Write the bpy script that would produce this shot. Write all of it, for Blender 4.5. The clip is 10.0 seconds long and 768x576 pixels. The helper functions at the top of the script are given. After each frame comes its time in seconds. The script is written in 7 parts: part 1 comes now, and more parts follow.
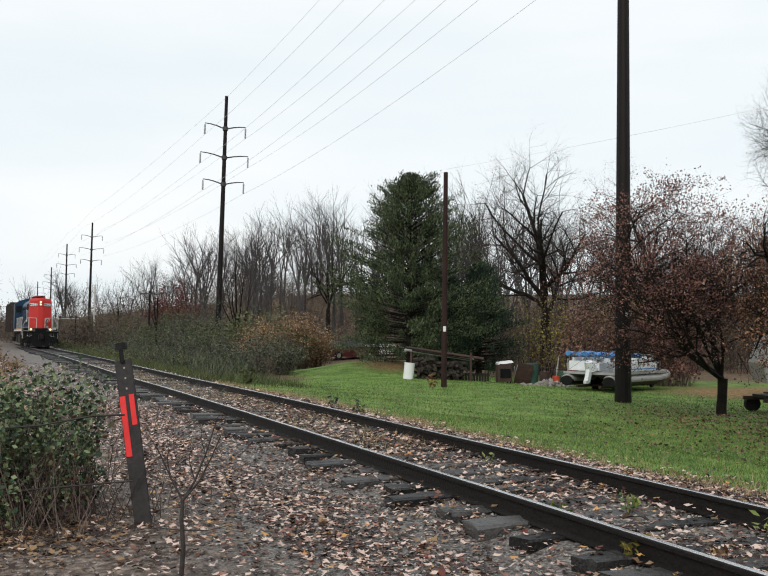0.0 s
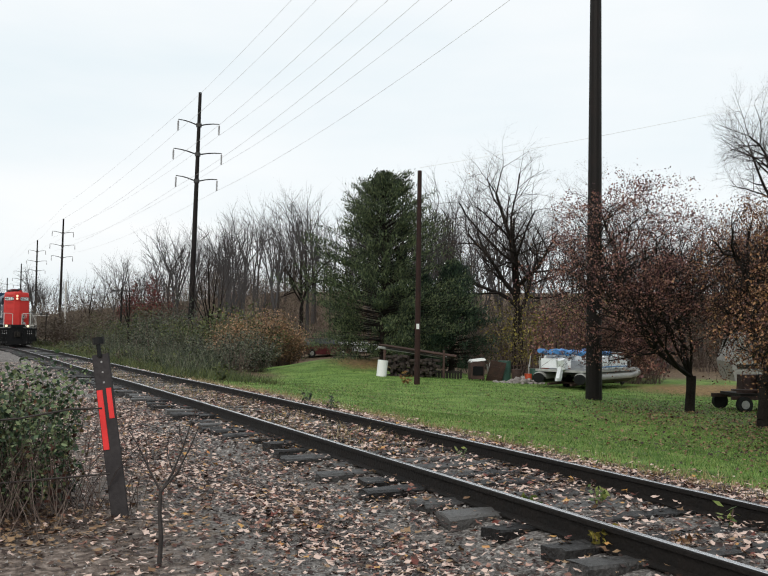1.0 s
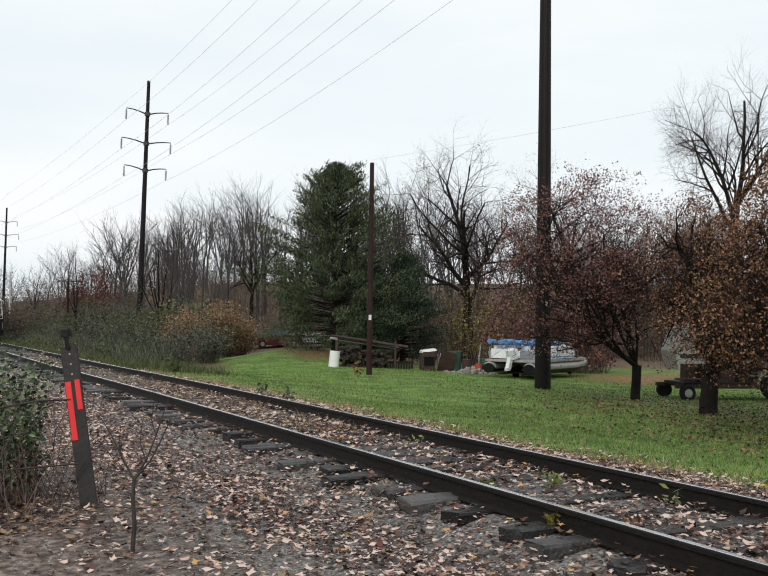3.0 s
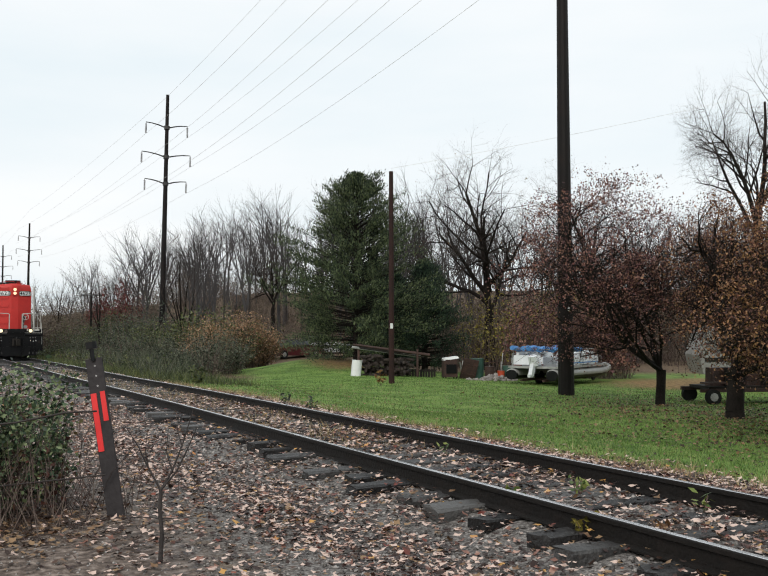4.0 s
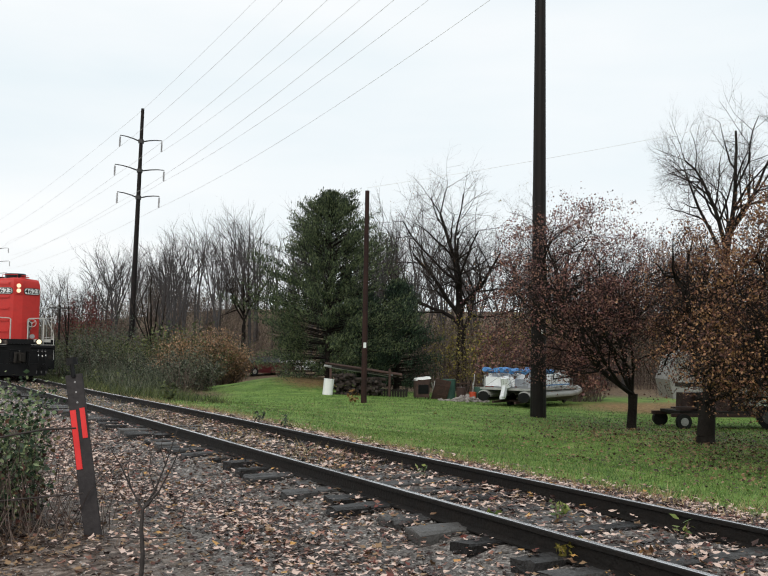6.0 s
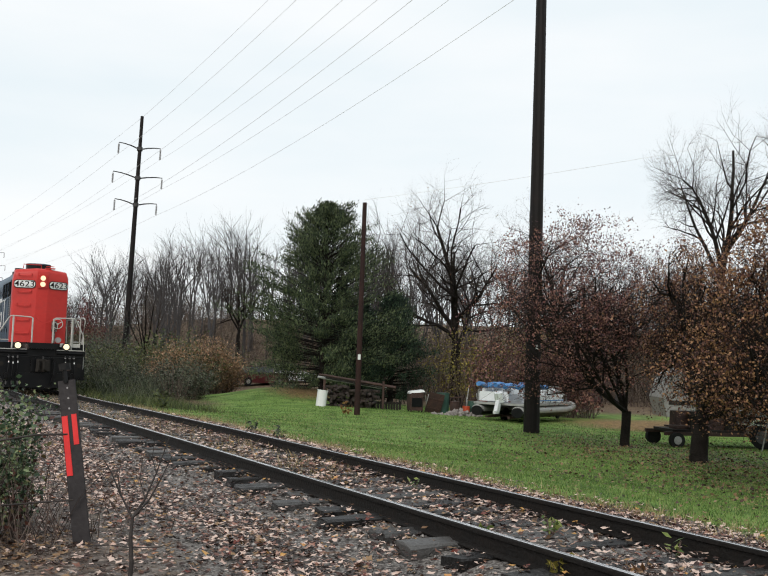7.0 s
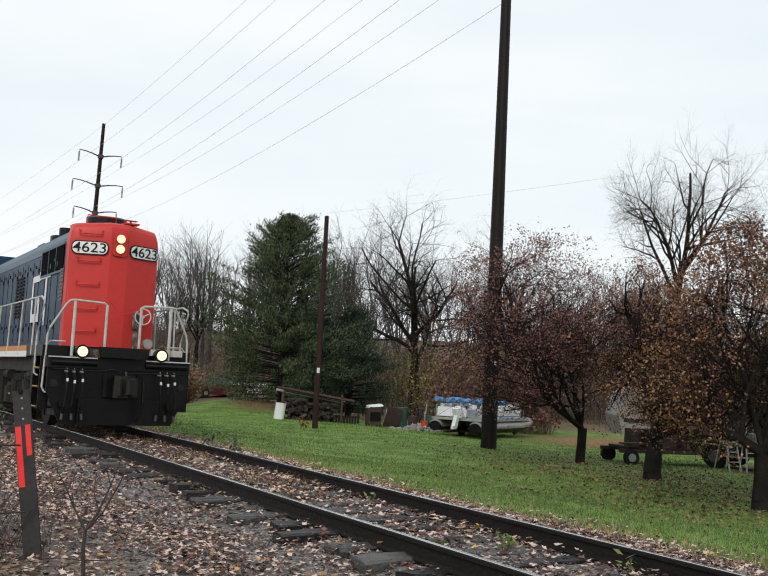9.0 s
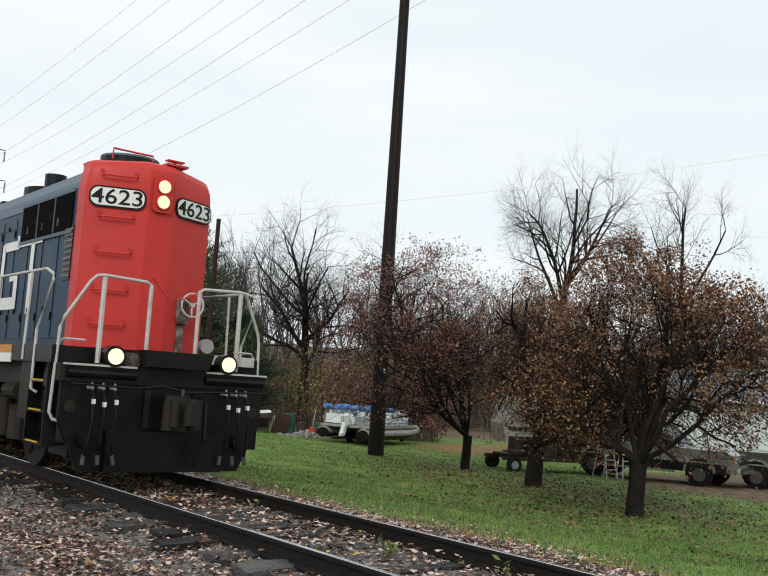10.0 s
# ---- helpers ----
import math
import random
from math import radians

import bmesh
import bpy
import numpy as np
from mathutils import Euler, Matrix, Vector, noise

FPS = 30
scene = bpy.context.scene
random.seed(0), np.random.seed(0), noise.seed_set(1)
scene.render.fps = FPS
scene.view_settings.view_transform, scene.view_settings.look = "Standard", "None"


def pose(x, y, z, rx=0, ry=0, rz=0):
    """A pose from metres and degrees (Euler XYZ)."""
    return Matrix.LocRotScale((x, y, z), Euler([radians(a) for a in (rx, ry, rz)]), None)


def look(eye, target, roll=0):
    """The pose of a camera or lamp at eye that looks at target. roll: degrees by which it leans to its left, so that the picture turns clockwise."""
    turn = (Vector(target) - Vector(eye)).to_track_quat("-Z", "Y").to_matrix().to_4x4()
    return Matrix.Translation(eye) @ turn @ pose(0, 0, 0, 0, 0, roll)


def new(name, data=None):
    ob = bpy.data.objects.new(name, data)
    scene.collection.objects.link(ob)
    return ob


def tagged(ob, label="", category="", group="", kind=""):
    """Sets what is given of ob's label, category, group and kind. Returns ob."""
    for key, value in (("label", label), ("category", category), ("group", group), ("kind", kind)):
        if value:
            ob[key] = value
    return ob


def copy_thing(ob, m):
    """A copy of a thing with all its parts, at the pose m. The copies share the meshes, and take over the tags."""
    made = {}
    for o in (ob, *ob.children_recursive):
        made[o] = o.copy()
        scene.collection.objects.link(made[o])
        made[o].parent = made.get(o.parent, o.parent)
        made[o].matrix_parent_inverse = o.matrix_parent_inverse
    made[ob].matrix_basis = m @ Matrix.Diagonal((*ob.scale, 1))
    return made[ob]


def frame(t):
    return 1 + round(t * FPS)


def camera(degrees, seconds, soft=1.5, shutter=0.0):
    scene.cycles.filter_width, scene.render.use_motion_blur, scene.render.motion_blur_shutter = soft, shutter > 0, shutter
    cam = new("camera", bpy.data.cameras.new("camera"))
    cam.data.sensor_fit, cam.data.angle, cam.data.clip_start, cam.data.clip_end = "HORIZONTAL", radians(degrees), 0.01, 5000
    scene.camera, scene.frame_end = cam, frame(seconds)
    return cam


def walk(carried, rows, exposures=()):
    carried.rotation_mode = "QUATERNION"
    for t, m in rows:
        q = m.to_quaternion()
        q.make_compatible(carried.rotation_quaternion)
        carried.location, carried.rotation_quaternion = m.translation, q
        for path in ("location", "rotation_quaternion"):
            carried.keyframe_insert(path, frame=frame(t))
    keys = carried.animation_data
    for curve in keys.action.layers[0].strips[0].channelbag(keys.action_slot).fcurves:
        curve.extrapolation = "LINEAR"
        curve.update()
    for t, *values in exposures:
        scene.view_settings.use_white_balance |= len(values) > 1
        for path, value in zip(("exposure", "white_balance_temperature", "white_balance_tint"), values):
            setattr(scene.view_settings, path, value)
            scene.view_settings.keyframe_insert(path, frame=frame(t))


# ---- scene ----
cam = camera(44.52, 10.0, soft=1.2)
PATH = [
    (0, pose(-0.000, 0.000, 1.270, 92.620, -0.700, -0.000)),
    (0.5, pose(-0.025, -0.010, 1.256, 92.527, -0.238, -1.052)),
    (1, pose(-0.015, -0.125, 1.247, 92.527, -0.857, -1.639)),
    (1.5, pose(-0.023, -0.286, 1.249, 91.955, -1.463, -0.911)),
    (2, pose(-0.103, -0.353, 1.252, 91.431, -1.153, -2.096)),
    (2.5, pose(-0.132, -0.375, 1.264, 91.636, -1.116, -5.181)),
    (4, pose(-0.150, -0.362, 1.247, 92.524, 0.126, -3.446)),
    (4.5, pose(-0.275, -0.313, 1.244, 92.540, 0.852, -4.303)),
    (5, pose(-0.291, -0.332, 1.253, 92.934, 0.160, -5.227)),
    (6.5, pose(-0.262, -0.337, 1.264, 94.085, -1.425, -5.188)),
    (7, pose(-0.270, -0.323, 1.259, 94.449, -2.044, -5.644)),
    (7.5, pose(-0.277, -0.331, 1.260, 94.274, -2.521, -6.217)),
    (8, pose(-0.272, -0.323, 1.261, 94.403, -2.634, -6.682)),
    (8.5, pose(-0.271, -0.342, 1.266, 94.873, -2.666, -7.176)),
    (9, pose(-0.269, -0.369, 1.270, 95.387, -2.911, -8.127)),
    (9.5, pose(-0.256, -0.372, 1.274, 95.854, -3.382, -10.317)),
    (10, pose(-0.239, -0.387, 1.275, 96.163, -3.671, -14.805)),
]
walk(cam, PATH)

# ---- daylight: a bright overcast afternoon ----
world = bpy.data.worlds.new("overcast")
scene.world = world
world.use_nodes = True
wn, wl = world.node_tree.nodes, world.node_tree.links
wbg = wn["Background"]
sky = wn.new("ShaderNodeTexSky")
sky.sky_type, sky.sun_disc = "NISHITA", False
sky.sun_elevation, sky.sun_rotation = radians(32), radians(200)
sky.air_density, sky.dust_density = 1.0, 4.0
gain = wn.new("ShaderNodeVectorMath")
gain.operation = "SCALE"
gain.inputs["Scale"].default_value = 0.08
cloud_map = wn.new("ShaderNodeMapping")
cloud_map.inputs["Scale"].default_value = (1.2, 1.2, 5.0)
cloud_co = wn.new("ShaderNodeTexCoord")
cloud_noise = wn.new("ShaderNodeTexNoise")
cloud_noise.inputs["Scale"].default_value, cloud_noise.inputs["Detail"].default_value = 1.6, 5.0
cloud_ramp = wn.new("ShaderNodeValToRGB")
cloud_ramp.color_ramp.elements[0].position, cloud_ramp.color_ramp.elements[1].position = 0.30, 0.72
cloud_ramp.color_ramp.elements[0].color = (0.80, 0.885, 0.925, 1)
cloud_ramp.color_ramp.elements[1].color = (0.97, 0.985, 0.99, 1)
cloud_mix = wn.new("ShaderNodeMix")
cloud_mix.data_type = "RGBA"
cloud_mix.inputs[0].default_value = 0.9
wl.new(cloud_co.outputs["Generated"], cloud_map.inputs["Vector"])
wl.new(cloud_map.outputs["Vector"], cloud_noise.inputs["Vector"])
wl.new(cloud_noise.outputs["Fac"], cloud_ramp.inputs["Fac"])
wl.new(sky.outputs["Color"], gain.inputs[0])
wl.new(gain.outputs["Vector"], cloud_mix.inputs[6])
wl.new(cloud_ramp.outputs["Color"], cloud_mix.inputs[7])
wl.new(cloud_mix.outputs[2], wbg.inputs["Color"])
wbg.inputs["Strength"].default_value = 1.1
sun_data = bpy.data.lights.new("sun", "SUN")
sun_data.energy, sun_data.angle, sun_data.color = 1.5, radians(25), (1.0, 0.96, 0.9)
sun = new("sun", sun_data)
sun.matrix_world = look((-18, -30, 30), (0, 10, 0))


# ---- materials ----
def material(name, colors, scale=8.0, rough=0.8, bump=0.3, metal=0.0, fine=6.0, per_piece=0.0, spec=0.5, coat=0.0, vary=0.0):
    """A surface whose colour wanders between the given colours at two scales, with fine relief."""
    m = bpy.data.materials.new(name)
    m.use_nodes = True
    n, l = m.node_tree.nodes, m.node_tree.links
    b = n["Principled BSDF"]
    co = n.new("ShaderNodeTexCoord")
    big = n.new("ShaderNodeTexNoise")
    big.inputs["Scale"].default_value, big.inputs["Detail"].default_value = scale, 6.0
    small = n.new("ShaderNodeTexNoise")
    small.inputs["Scale"].default_value, small.inputs["Detail"].default_value = scale * fine, 3.0
    l.new(co.outputs["Object"], big.inputs["Vector"])
    l.new(co.outputs["Object"], small.inputs["Vector"])
    mixv = n.new("ShaderNodeMath")
    mixv.operation = "MULTIPLY_ADD"
    mixv.inputs[1].default_value = 0.4
    l.new(small.outputs["Fac"], mixv.inputs[0])
    half = n.new("ShaderNodeMath")
    half.operation = "MULTIPLY"
    half.inputs[1].default_value = 0.6
    l.new(big.outputs["Fac"], half.inputs[0])
    l.new(half.outputs[0], mixv.inputs[2])
    fac = mixv.outputs[0]
    if per_piece or vary:
        geo = n.new("ShaderNodeObjectInfo" if vary else "ShaderNodeNewGeometry")
        add = n.new("ShaderNodeMath")
        add.operation = "MULTIPLY_ADD"
        add.inputs[1].default_value = vary or per_piece
        sub = n.new("ShaderNodeMath")
        sub.operation = "SUBTRACT"
        sub.inputs[1].default_value = 0.5
        l.new(geo.outputs["Random" if vary else "Random Per Island"], sub.inputs[0])
        l.new(sub.outputs[0], add.inputs[0])
        l.new(fac, add.inputs[2])
        fac = add.outputs[0]
    ramp = n.new("ShaderNodeValToRGB")
    els = ramp.color_ramp.elements
    while len(els) < len(colors):
        els.new(0.5)
    for i, c in enumerate(colors):
        els[i].position = 0.28 + 0.44 * i / max(1, len(colors) - 1)
        els[i].color = (*c, 1)
    l.new(fac, ramp.inputs["Fac"])
    l.new(ramp.outputs["Color"], b.inputs["Base Color"])
    rr = n.new("ShaderNodeMapRange")
    rr.inputs["To Min"].default_value, rr.inputs["To Max"].default_value = max(0.02, rough - 0.12), min(1, rough + 0.12)
    l.new(big.outputs["Fac"], rr.inputs["Value"])
    l.new(rr.outputs["Result"], b.inputs["Roughness"])
    b.inputs["Metallic"].default_value = metal
    b.inputs["Specular IOR Level"].default_value = spec
    b.inputs["Coat Weight"].default_value = coat
    if bump:
        bp = n.new("ShaderNodeBump")
        bp.inputs["Strength"].default_value = bump
        bp.inputs["Distance"].default_value = 0.02
        l.new(small.outputs["Fac"], bp.inputs["Height"])
        l.new(bp.outputs["Normal"], b.inputs["Normal"])
    return m


def glow(name, color, strength):
    m = bpy.data.materials.new(name)
    m.use_nodes = True
    b = m.node_tree.nodes["Principled BSDF"]
    b.inputs["Base Color"].default_value = (0.2, 0.17, 0.12, 1)
    b.inputs["Emission Color"].default_value = (*color, 1)
    b.inputs["Emission Strength"].default_value = strength
    return m


def leafy(name, colors, scale=1.5, per_piece=0.9, rough=0.55, through_light=0.25):
    m = material(name, colors, scale, rough, 0.0, per_piece=per_piece, spec=0.3)
    b = m.node_tree.nodes["Principled BSDF"]
    b.inputs["Transmission Weight"].default_value = 0.0
    b.inputs["Subsurface Weight"].default_value = 0.0
    return m


M_RED = material("engine_red", [(0.46, 0.030, 0.026), (0.52, 0.037, 0.031), (0.41, 0.036, 0.032)], 1.2, 0.45, 0.03, spec=0.25)
M_BLUE = material("engine_blue", [(0.006, 0.027, 0.058), (0.010, 0.037, 0.074), (0.020, 0.052, 0.088)], 1.5, 0.45, 0.05, spec=0.22)
M_ROOFBLUE = material("grey_blue_metal", [(0.040, 0.070, 0.105), (0.085, 0.125, 0.165)], 2.0, 0.55, 0.1)
M_BLACK = material("sooty_black", [(0.0030, 0.0032, 0.0042), (0.0055, 0.0056, 0.0062), (0.012, 0.0105, 0.0095)], 3.0, 0.36, 0.08, spec=0.20)
M_GRIME = material("underframe_grime", [(0.012, 0.011, 0.010), (0.03, 0.025, 0.02)], 4.0, 0.75, 0.4, spec=0.2)
M_RAILING = material("railing_white", [(0.26, 0.24, 0.21), (0.45, 0.44, 0.41), (0.52, 0.51, 0.48)], 6.0, 0.45, 0.1)
M_WHITE = material("white_paint", [(0.62, 0.63, 0.62), (0.75, 0.76, 0.75)], 3.0, 0.45, 0.05)
M_ORANGE = material("orange_stripe", [(0.42, 0.17, 0.03), (0.55, 0.24, 0.04)], 3.0, 0.5, 0.05)
M_YELLOW = material("yellow_step", [(0.5, 0.33, 0.02), (0.6, 0.4, 0.04)], 5.0, 0.5, 0.1)
M_NUMFACE = material("number_board_face", [(0.66, 0.68, 0.66), (0.78, 0.79, 0.78)], 5.0, 0.3, 0.02)
M_STAIN = material("grease_stain", [(0.018, 0.012, 0.010), (0.06, 0.035, 0.03), (0.32, 0.29, 0.26)], 9.0, 0.6, 0.4)
M_LAMP = glow("lit_lamp", (1.0, 0.84, 0.52), 1.35)
M_LAMP_TOP = glow("lit_headlight", (1.0, 0.74, 0.44), 1.25)
M_RAILTOP = material("polished_rail_head", [(0.55, 0.55, 0.56), (0.72, 0.72, 0.73)], 5.0, 0.24, 0.03, metal=0.9)
M_RAILSIDE = material("dark_rusty_rail", [(0.0036, 0.0030, 0.0027), (0.0072, 0.0054, 0.0042), (0.0132, 0.0090, 0.0072)], 6.0, 0.7, 0.4, spec=0.25)
M_TIE = material("weathered_tie", [(0.008, 0.0072, 0.0070), (0.024, 0.0225, 0.0220), (0.080, 0.077, 0.074)], 3.0, 0.5, 0.8, fine=12, vary=0.45, spec=0.35)
M_STONE = material("ballast_stone", [(0.060, 0.053, 0.049), (0.165, 0.150, 0.138), (0.34, 0.315, 0.295)], 12.0, 0.7, 0.3, per_piece=0.9)
M_POLE = material("creosoted_pole", [(0.0030, 0.0025, 0.0023), (0.0074, 0.0055, 0.0049), (0.0149, 0.0094, 0.0081)], 2.5, 0.55, 0.5, fine=14, spec=0.18)
M_STEEL_ARM = material("dark_crossarm", [(0.02, 0.02, 0.02), (0.05, 0.047, 0.045)], 3.0, 0.6, 0.2)
M_INSULATOR = material("grey_insulator", [(0.18, 0.17, 0.17), (0.32, 0.31, 0.31)], 8.0, 0.4, 0.1)
M_WIRE = material("bare_wire", [(0.66, 0.66, 0.66), (0.80, 0.80, 0.80)], 3.0, 0.5, 0.0)
M_FENCEWIRE = material("rusted_wire", [(0.012, 0.009, 0.008), (0.03, 0.02, 0.016)], 20.0, 0.7, 0.1)
M_POSTGREY = material("dark_post", [(0.018, 0.016, 0.017), (0.034, 0.030, 0.031), (0.05, 0.044, 0.044)], 4.0, 0.55, 0.25, spec=0.2)
M_REFLECT = material("red_reflective_tape", [(0.62, 0.02, 0.02), (0.78, 0.03, 0.03)], 4.0, 0.35, 0.05)
M_BARK = material("dark_bark", [(0.0069, 0.0058, 0.0050), (0.0174, 0.0143, 0.0123), (0.0308, 0.0262, 0.0231)], 3.0, 0.85, 0.8, fine=10, spec=0.08)
M_BARKGREY = material("grey_bark", [(0.028, 0.024, 0.022), (0.055, 0.049, 0.045), (0.085, 0.077, 0.071)], 2.0, 0.85, 0.5, fine=10, spec=0.15)
M_TWIG = material("fine_twigs", [(0.030, 0.024, 0.021), (0.060, 0.049, 0.043)], 0.5, 0.9, 0.0, spec=0.1)
M_WOODSTWIG = material("distant_twigs", [(0.042, 0.037, 0.037), (0.074, 0.068, 0.068)], 0.05, 0.9, 0.0)
M_CONIFER = leafy("conifer_green", [(0.020, 0.030, 0.018), (0.050, 0.074, 0.036), (0.105, 0.130, 0.060)], 0.9, rough=0.75)
M_CONIFER2 = leafy("deep_conifer_green", [(0.010, 0.022, 0.015), (0.022, 0.042, 0.026), (0.042, 0.070, 0.040)], 0.9, rough=0.75)
M_REDLEAF = leafy("russet_leaves", [(0.062, 0.027, 0.020), (0.12, 0.048, 0.032), (0.18, 0.082, 0.046), (0.28, 0.15, 0.07)], 0.5, 0.9)
M_PURPLELEAF = leafy("plum_leaves", [(0.055, 0.024, 0.026), (0.115, 0.044, 0.043), (0.175, 0.070, 0.060), (0.26, 0.135, 0.095)], 0.5, 0.9)
M_OLIVE = leafy("olive_brush", [(0.0238, 0.0357, 0.0140), (0.0595, 0.0777, 0.0259), (0.1190, 0.1309, 0.0420)], 0.25, per_piece=0.55)
M_TAN = leafy("tan_brush", [(0.10, 0.05, 0.022), (0.20, 0.105, 0.042), (0.30, 0.18, 0.07)], 0.4, per_piece=0.6)
M_BROWNBRUSH = leafy("brown_brush", [(0.052, 0.040, 0.032), (0.085, 0.064, 0.050), (0.105, 0.088, 0.058), (0.135, 0.105, 0.080)], 0.12, per_piece=0.30, rough=0.8)
M_YELLOWGREEN = leafy("yellowing_leaves", [(0.0910, 0.0819, 0.0182), (0.1820, 0.1547, 0.0322), (0.2730, 0.2184, 0.0455)], 0.4)
M_REEDS = leafy("reed_blades", [(0.013, 0.020, 0.012), (0.030, 0.043, 0.022), (0.066, 0.080, 0.044), (0.150, 0.155, 0.105)], 0.5, per_piece=0.7)
M_SHRUBLEAF = leafy("shrub_leaves", [(0.020, 0.040, 0.020), (0.052, 0.090, 0.042), (0.095, 0.140, 0.070), (0.17, 0.21, 0.10)], 1.0)
M_SHRUBRED = leafy("reddish_shrub_leaves", [(0.06, 0.025, 0.02), (0.13, 0.05, 0.035), (0.12, 0.10, 0.04)], 1.0)
M_STEM = material("dry_stems", [(0.0390, 0.0247, 0.0202), (0.1014, 0.0663, 0.0533), (0.1560, 0.1170, 0.0936)], 3.0, 0.8, 0.0, per_piece=0.8)
M_LITTER = leafy("fallen_leaves", [(0.028, 0.013, 0.010), (0.10, 0.042, 0.029), (0.22, 0.100, 0.070), (0.40, 0.245, 0.19), (0.58, 0.43, 0.36)], 1.2, 1.35, 0.4)
M_LITTERRED = leafy("fresh_fallen_leaves", [(0.13, 0.035, 0.025), (0.27, 0.08, 0.05), (0.36, 0.14, 0.07), (0.48, 0.26, 0.08)], 1.2, 1.2, 0.5)
M_GRASS = leafy("lawn_blades", [(0.0328, 0.0719, 0.0124), (0.0691, 0.1437, 0.0226), (0.1205, 0.2156, 0.0410), (0.2038, 0.2463, 0.0821)], 0.35, 0.7)
M_DRYGRASS = leafy("dry_grass", [(0.18, 0.13, 0.06), (0.3, 0.23, 0.11), (0.38, 0.31, 0.17)], 1.0, 0.9)
M_DARKLITTER = leafy("dark_brown_leaves", [(0.03, 0.016, 0.011), (0.07, 0.035, 0.022), (0.14, 0.075, 0.04), (0.24, 0.15, 0.08)], 1.2, 1.1, 0.5)
M_RUSTBUSH = leafy("orange_brown_leaves", [(0.12, 0.090, 0.040), (0.23, 0.125, 0.060), (0.33, 0.185, 0.10), (0.44, 0.28, 0.17)], 0.7, per_piece=0.6)
M_SCREEN = material("black_mesh_screen", [(0.003, 0.003, 0.003), (0.007, 0.007, 0.007)], 9.0, 0.95, 0.3, spec=0.03)


# ---- mesh kit ----
class Build:
    """Collects vertices and faces of one mesh."""

    def __init__(self):
        self.v, self.f = [], []

    def add(self, verts, faces):
        k = len(self.v)
        self.v.extend(tuple(p) for p in verts)
        self.f.extend(tuple(i + k for i in q) for q in faces)
        return self

    def box(self, c, s, turn=None, taper=1.0, bevel=0.0):
        x, y, z = s[0] / 2, s[1] / 2, s[2] / 2
        if bevel:
            b = min(bevel, x * 0.9, y * 0.9)
            ring = [(-x + b, -y), (x - b, -y), (x, -y + b), (x, y - b), (x - b, y), (-x + b, y), (-x, y - b), (-x, -y + b)]
            pts = [Vector((px * (taper if top else 1), py * (taper if top else 1), z if top else -z)) for top in (0, 1) for px, py in ring]
            n = 8
            fs = [tuple(range(n - 1, -1, -1)), tuple(range(n, 2 * n))] + [(i, (i + 1) % n, n + (i + 1) % n, n + i) for i in range(n)]
        else:
            pts = [Vector((sx * x * (taper if sz > 0 else 1), sy * y * (taper if sz > 0 else 1), sz * z)) for sz in (-1, 1) for sx, sy in ((-1, -1), (1, -1), (1, 1), (-1, 1))]
            fs = [(3, 2, 1, 0), (4, 5, 6, 7), (0, 1, 5, 4), (1, 2, 6, 5), (2, 3, 7, 6), (3, 0, 4, 7)]
        r = turn.to_3x3() if turn is not None else None
        return self.add([(r @ p if r is not None else p) + Vector(c) for p in pts], fs)

    def tube(self, pts, r, n=8, r1=None, cap=True):
        pts = [Vector(p) for p in pts]
        k = len(pts)
        verts, faces = [], []
        for i, p in enumerate(pts):
            d = (pts[min(i + 1, k - 1)] - pts[max(i - 1, 0)]).normalized()
            a = d.cross(Vector((0, 0, 1)) if abs(d.z) < 0.9 else Vector((1, 0, 0))).normalized()
            b = d.cross(a)
            q = r if r1 is None else r + (r1 - r) * i / (k - 1)
            verts += [p + (a * math.cos(6.2832 * j / n) + b * math.sin(6.2832 * j / n)) * q for j in range(n)]
        for i in range(k - 1):
            faces += [(i * n + j, i * n + (j + 1) % n, (i + 1) * n + (j + 1) % n, (i + 1) * n + j) for j in range(n)]
        if cap:
            faces += [tuple(range(n - 1, -1, -1)), tuple(range((k - 1) * n, k * n))]
        return self.add(verts, faces)

    def prism(self, poly, axis, a, b):
        """A flat outline of (u, v) pairs, drawn out along axis 'x', 'y' or 'z' from a to b."""
        put = {"x": lambda u, v, w: (w, u, v), "y": lambda u, v, w: (u, w, v), "z": lambda u, v, w: (u, v, w)}[axis]
        n = len(poly)
        verts = [put(u, v, a) for u, v in poly] + [put(u, v, b) for u, v in poly]
        return self.add(verts, [tuple(range(n - 1, -1, -1)), tuple(range(n, 2 * n))] + [(i, (i + 1) % n, n + (i + 1) % n, n + i) for i in range(n)])

    def mesh(self, name, smooth=False):
        me = bpy.data.meshes.new(name)
        me.from_pydata(self.v, [], self.f)
        bm = bmesh.new()
        bm.from_mesh(me)
        bmesh.ops.recalc_face_normals(bm, faces=bm.faces)
        bm.to_mesh(me)
        bm.free()
        if smooth:
            me.shade_smooth()
            me.set_sharp_from_angle(angle=radians(38 if smooth is True else smooth))
        return me


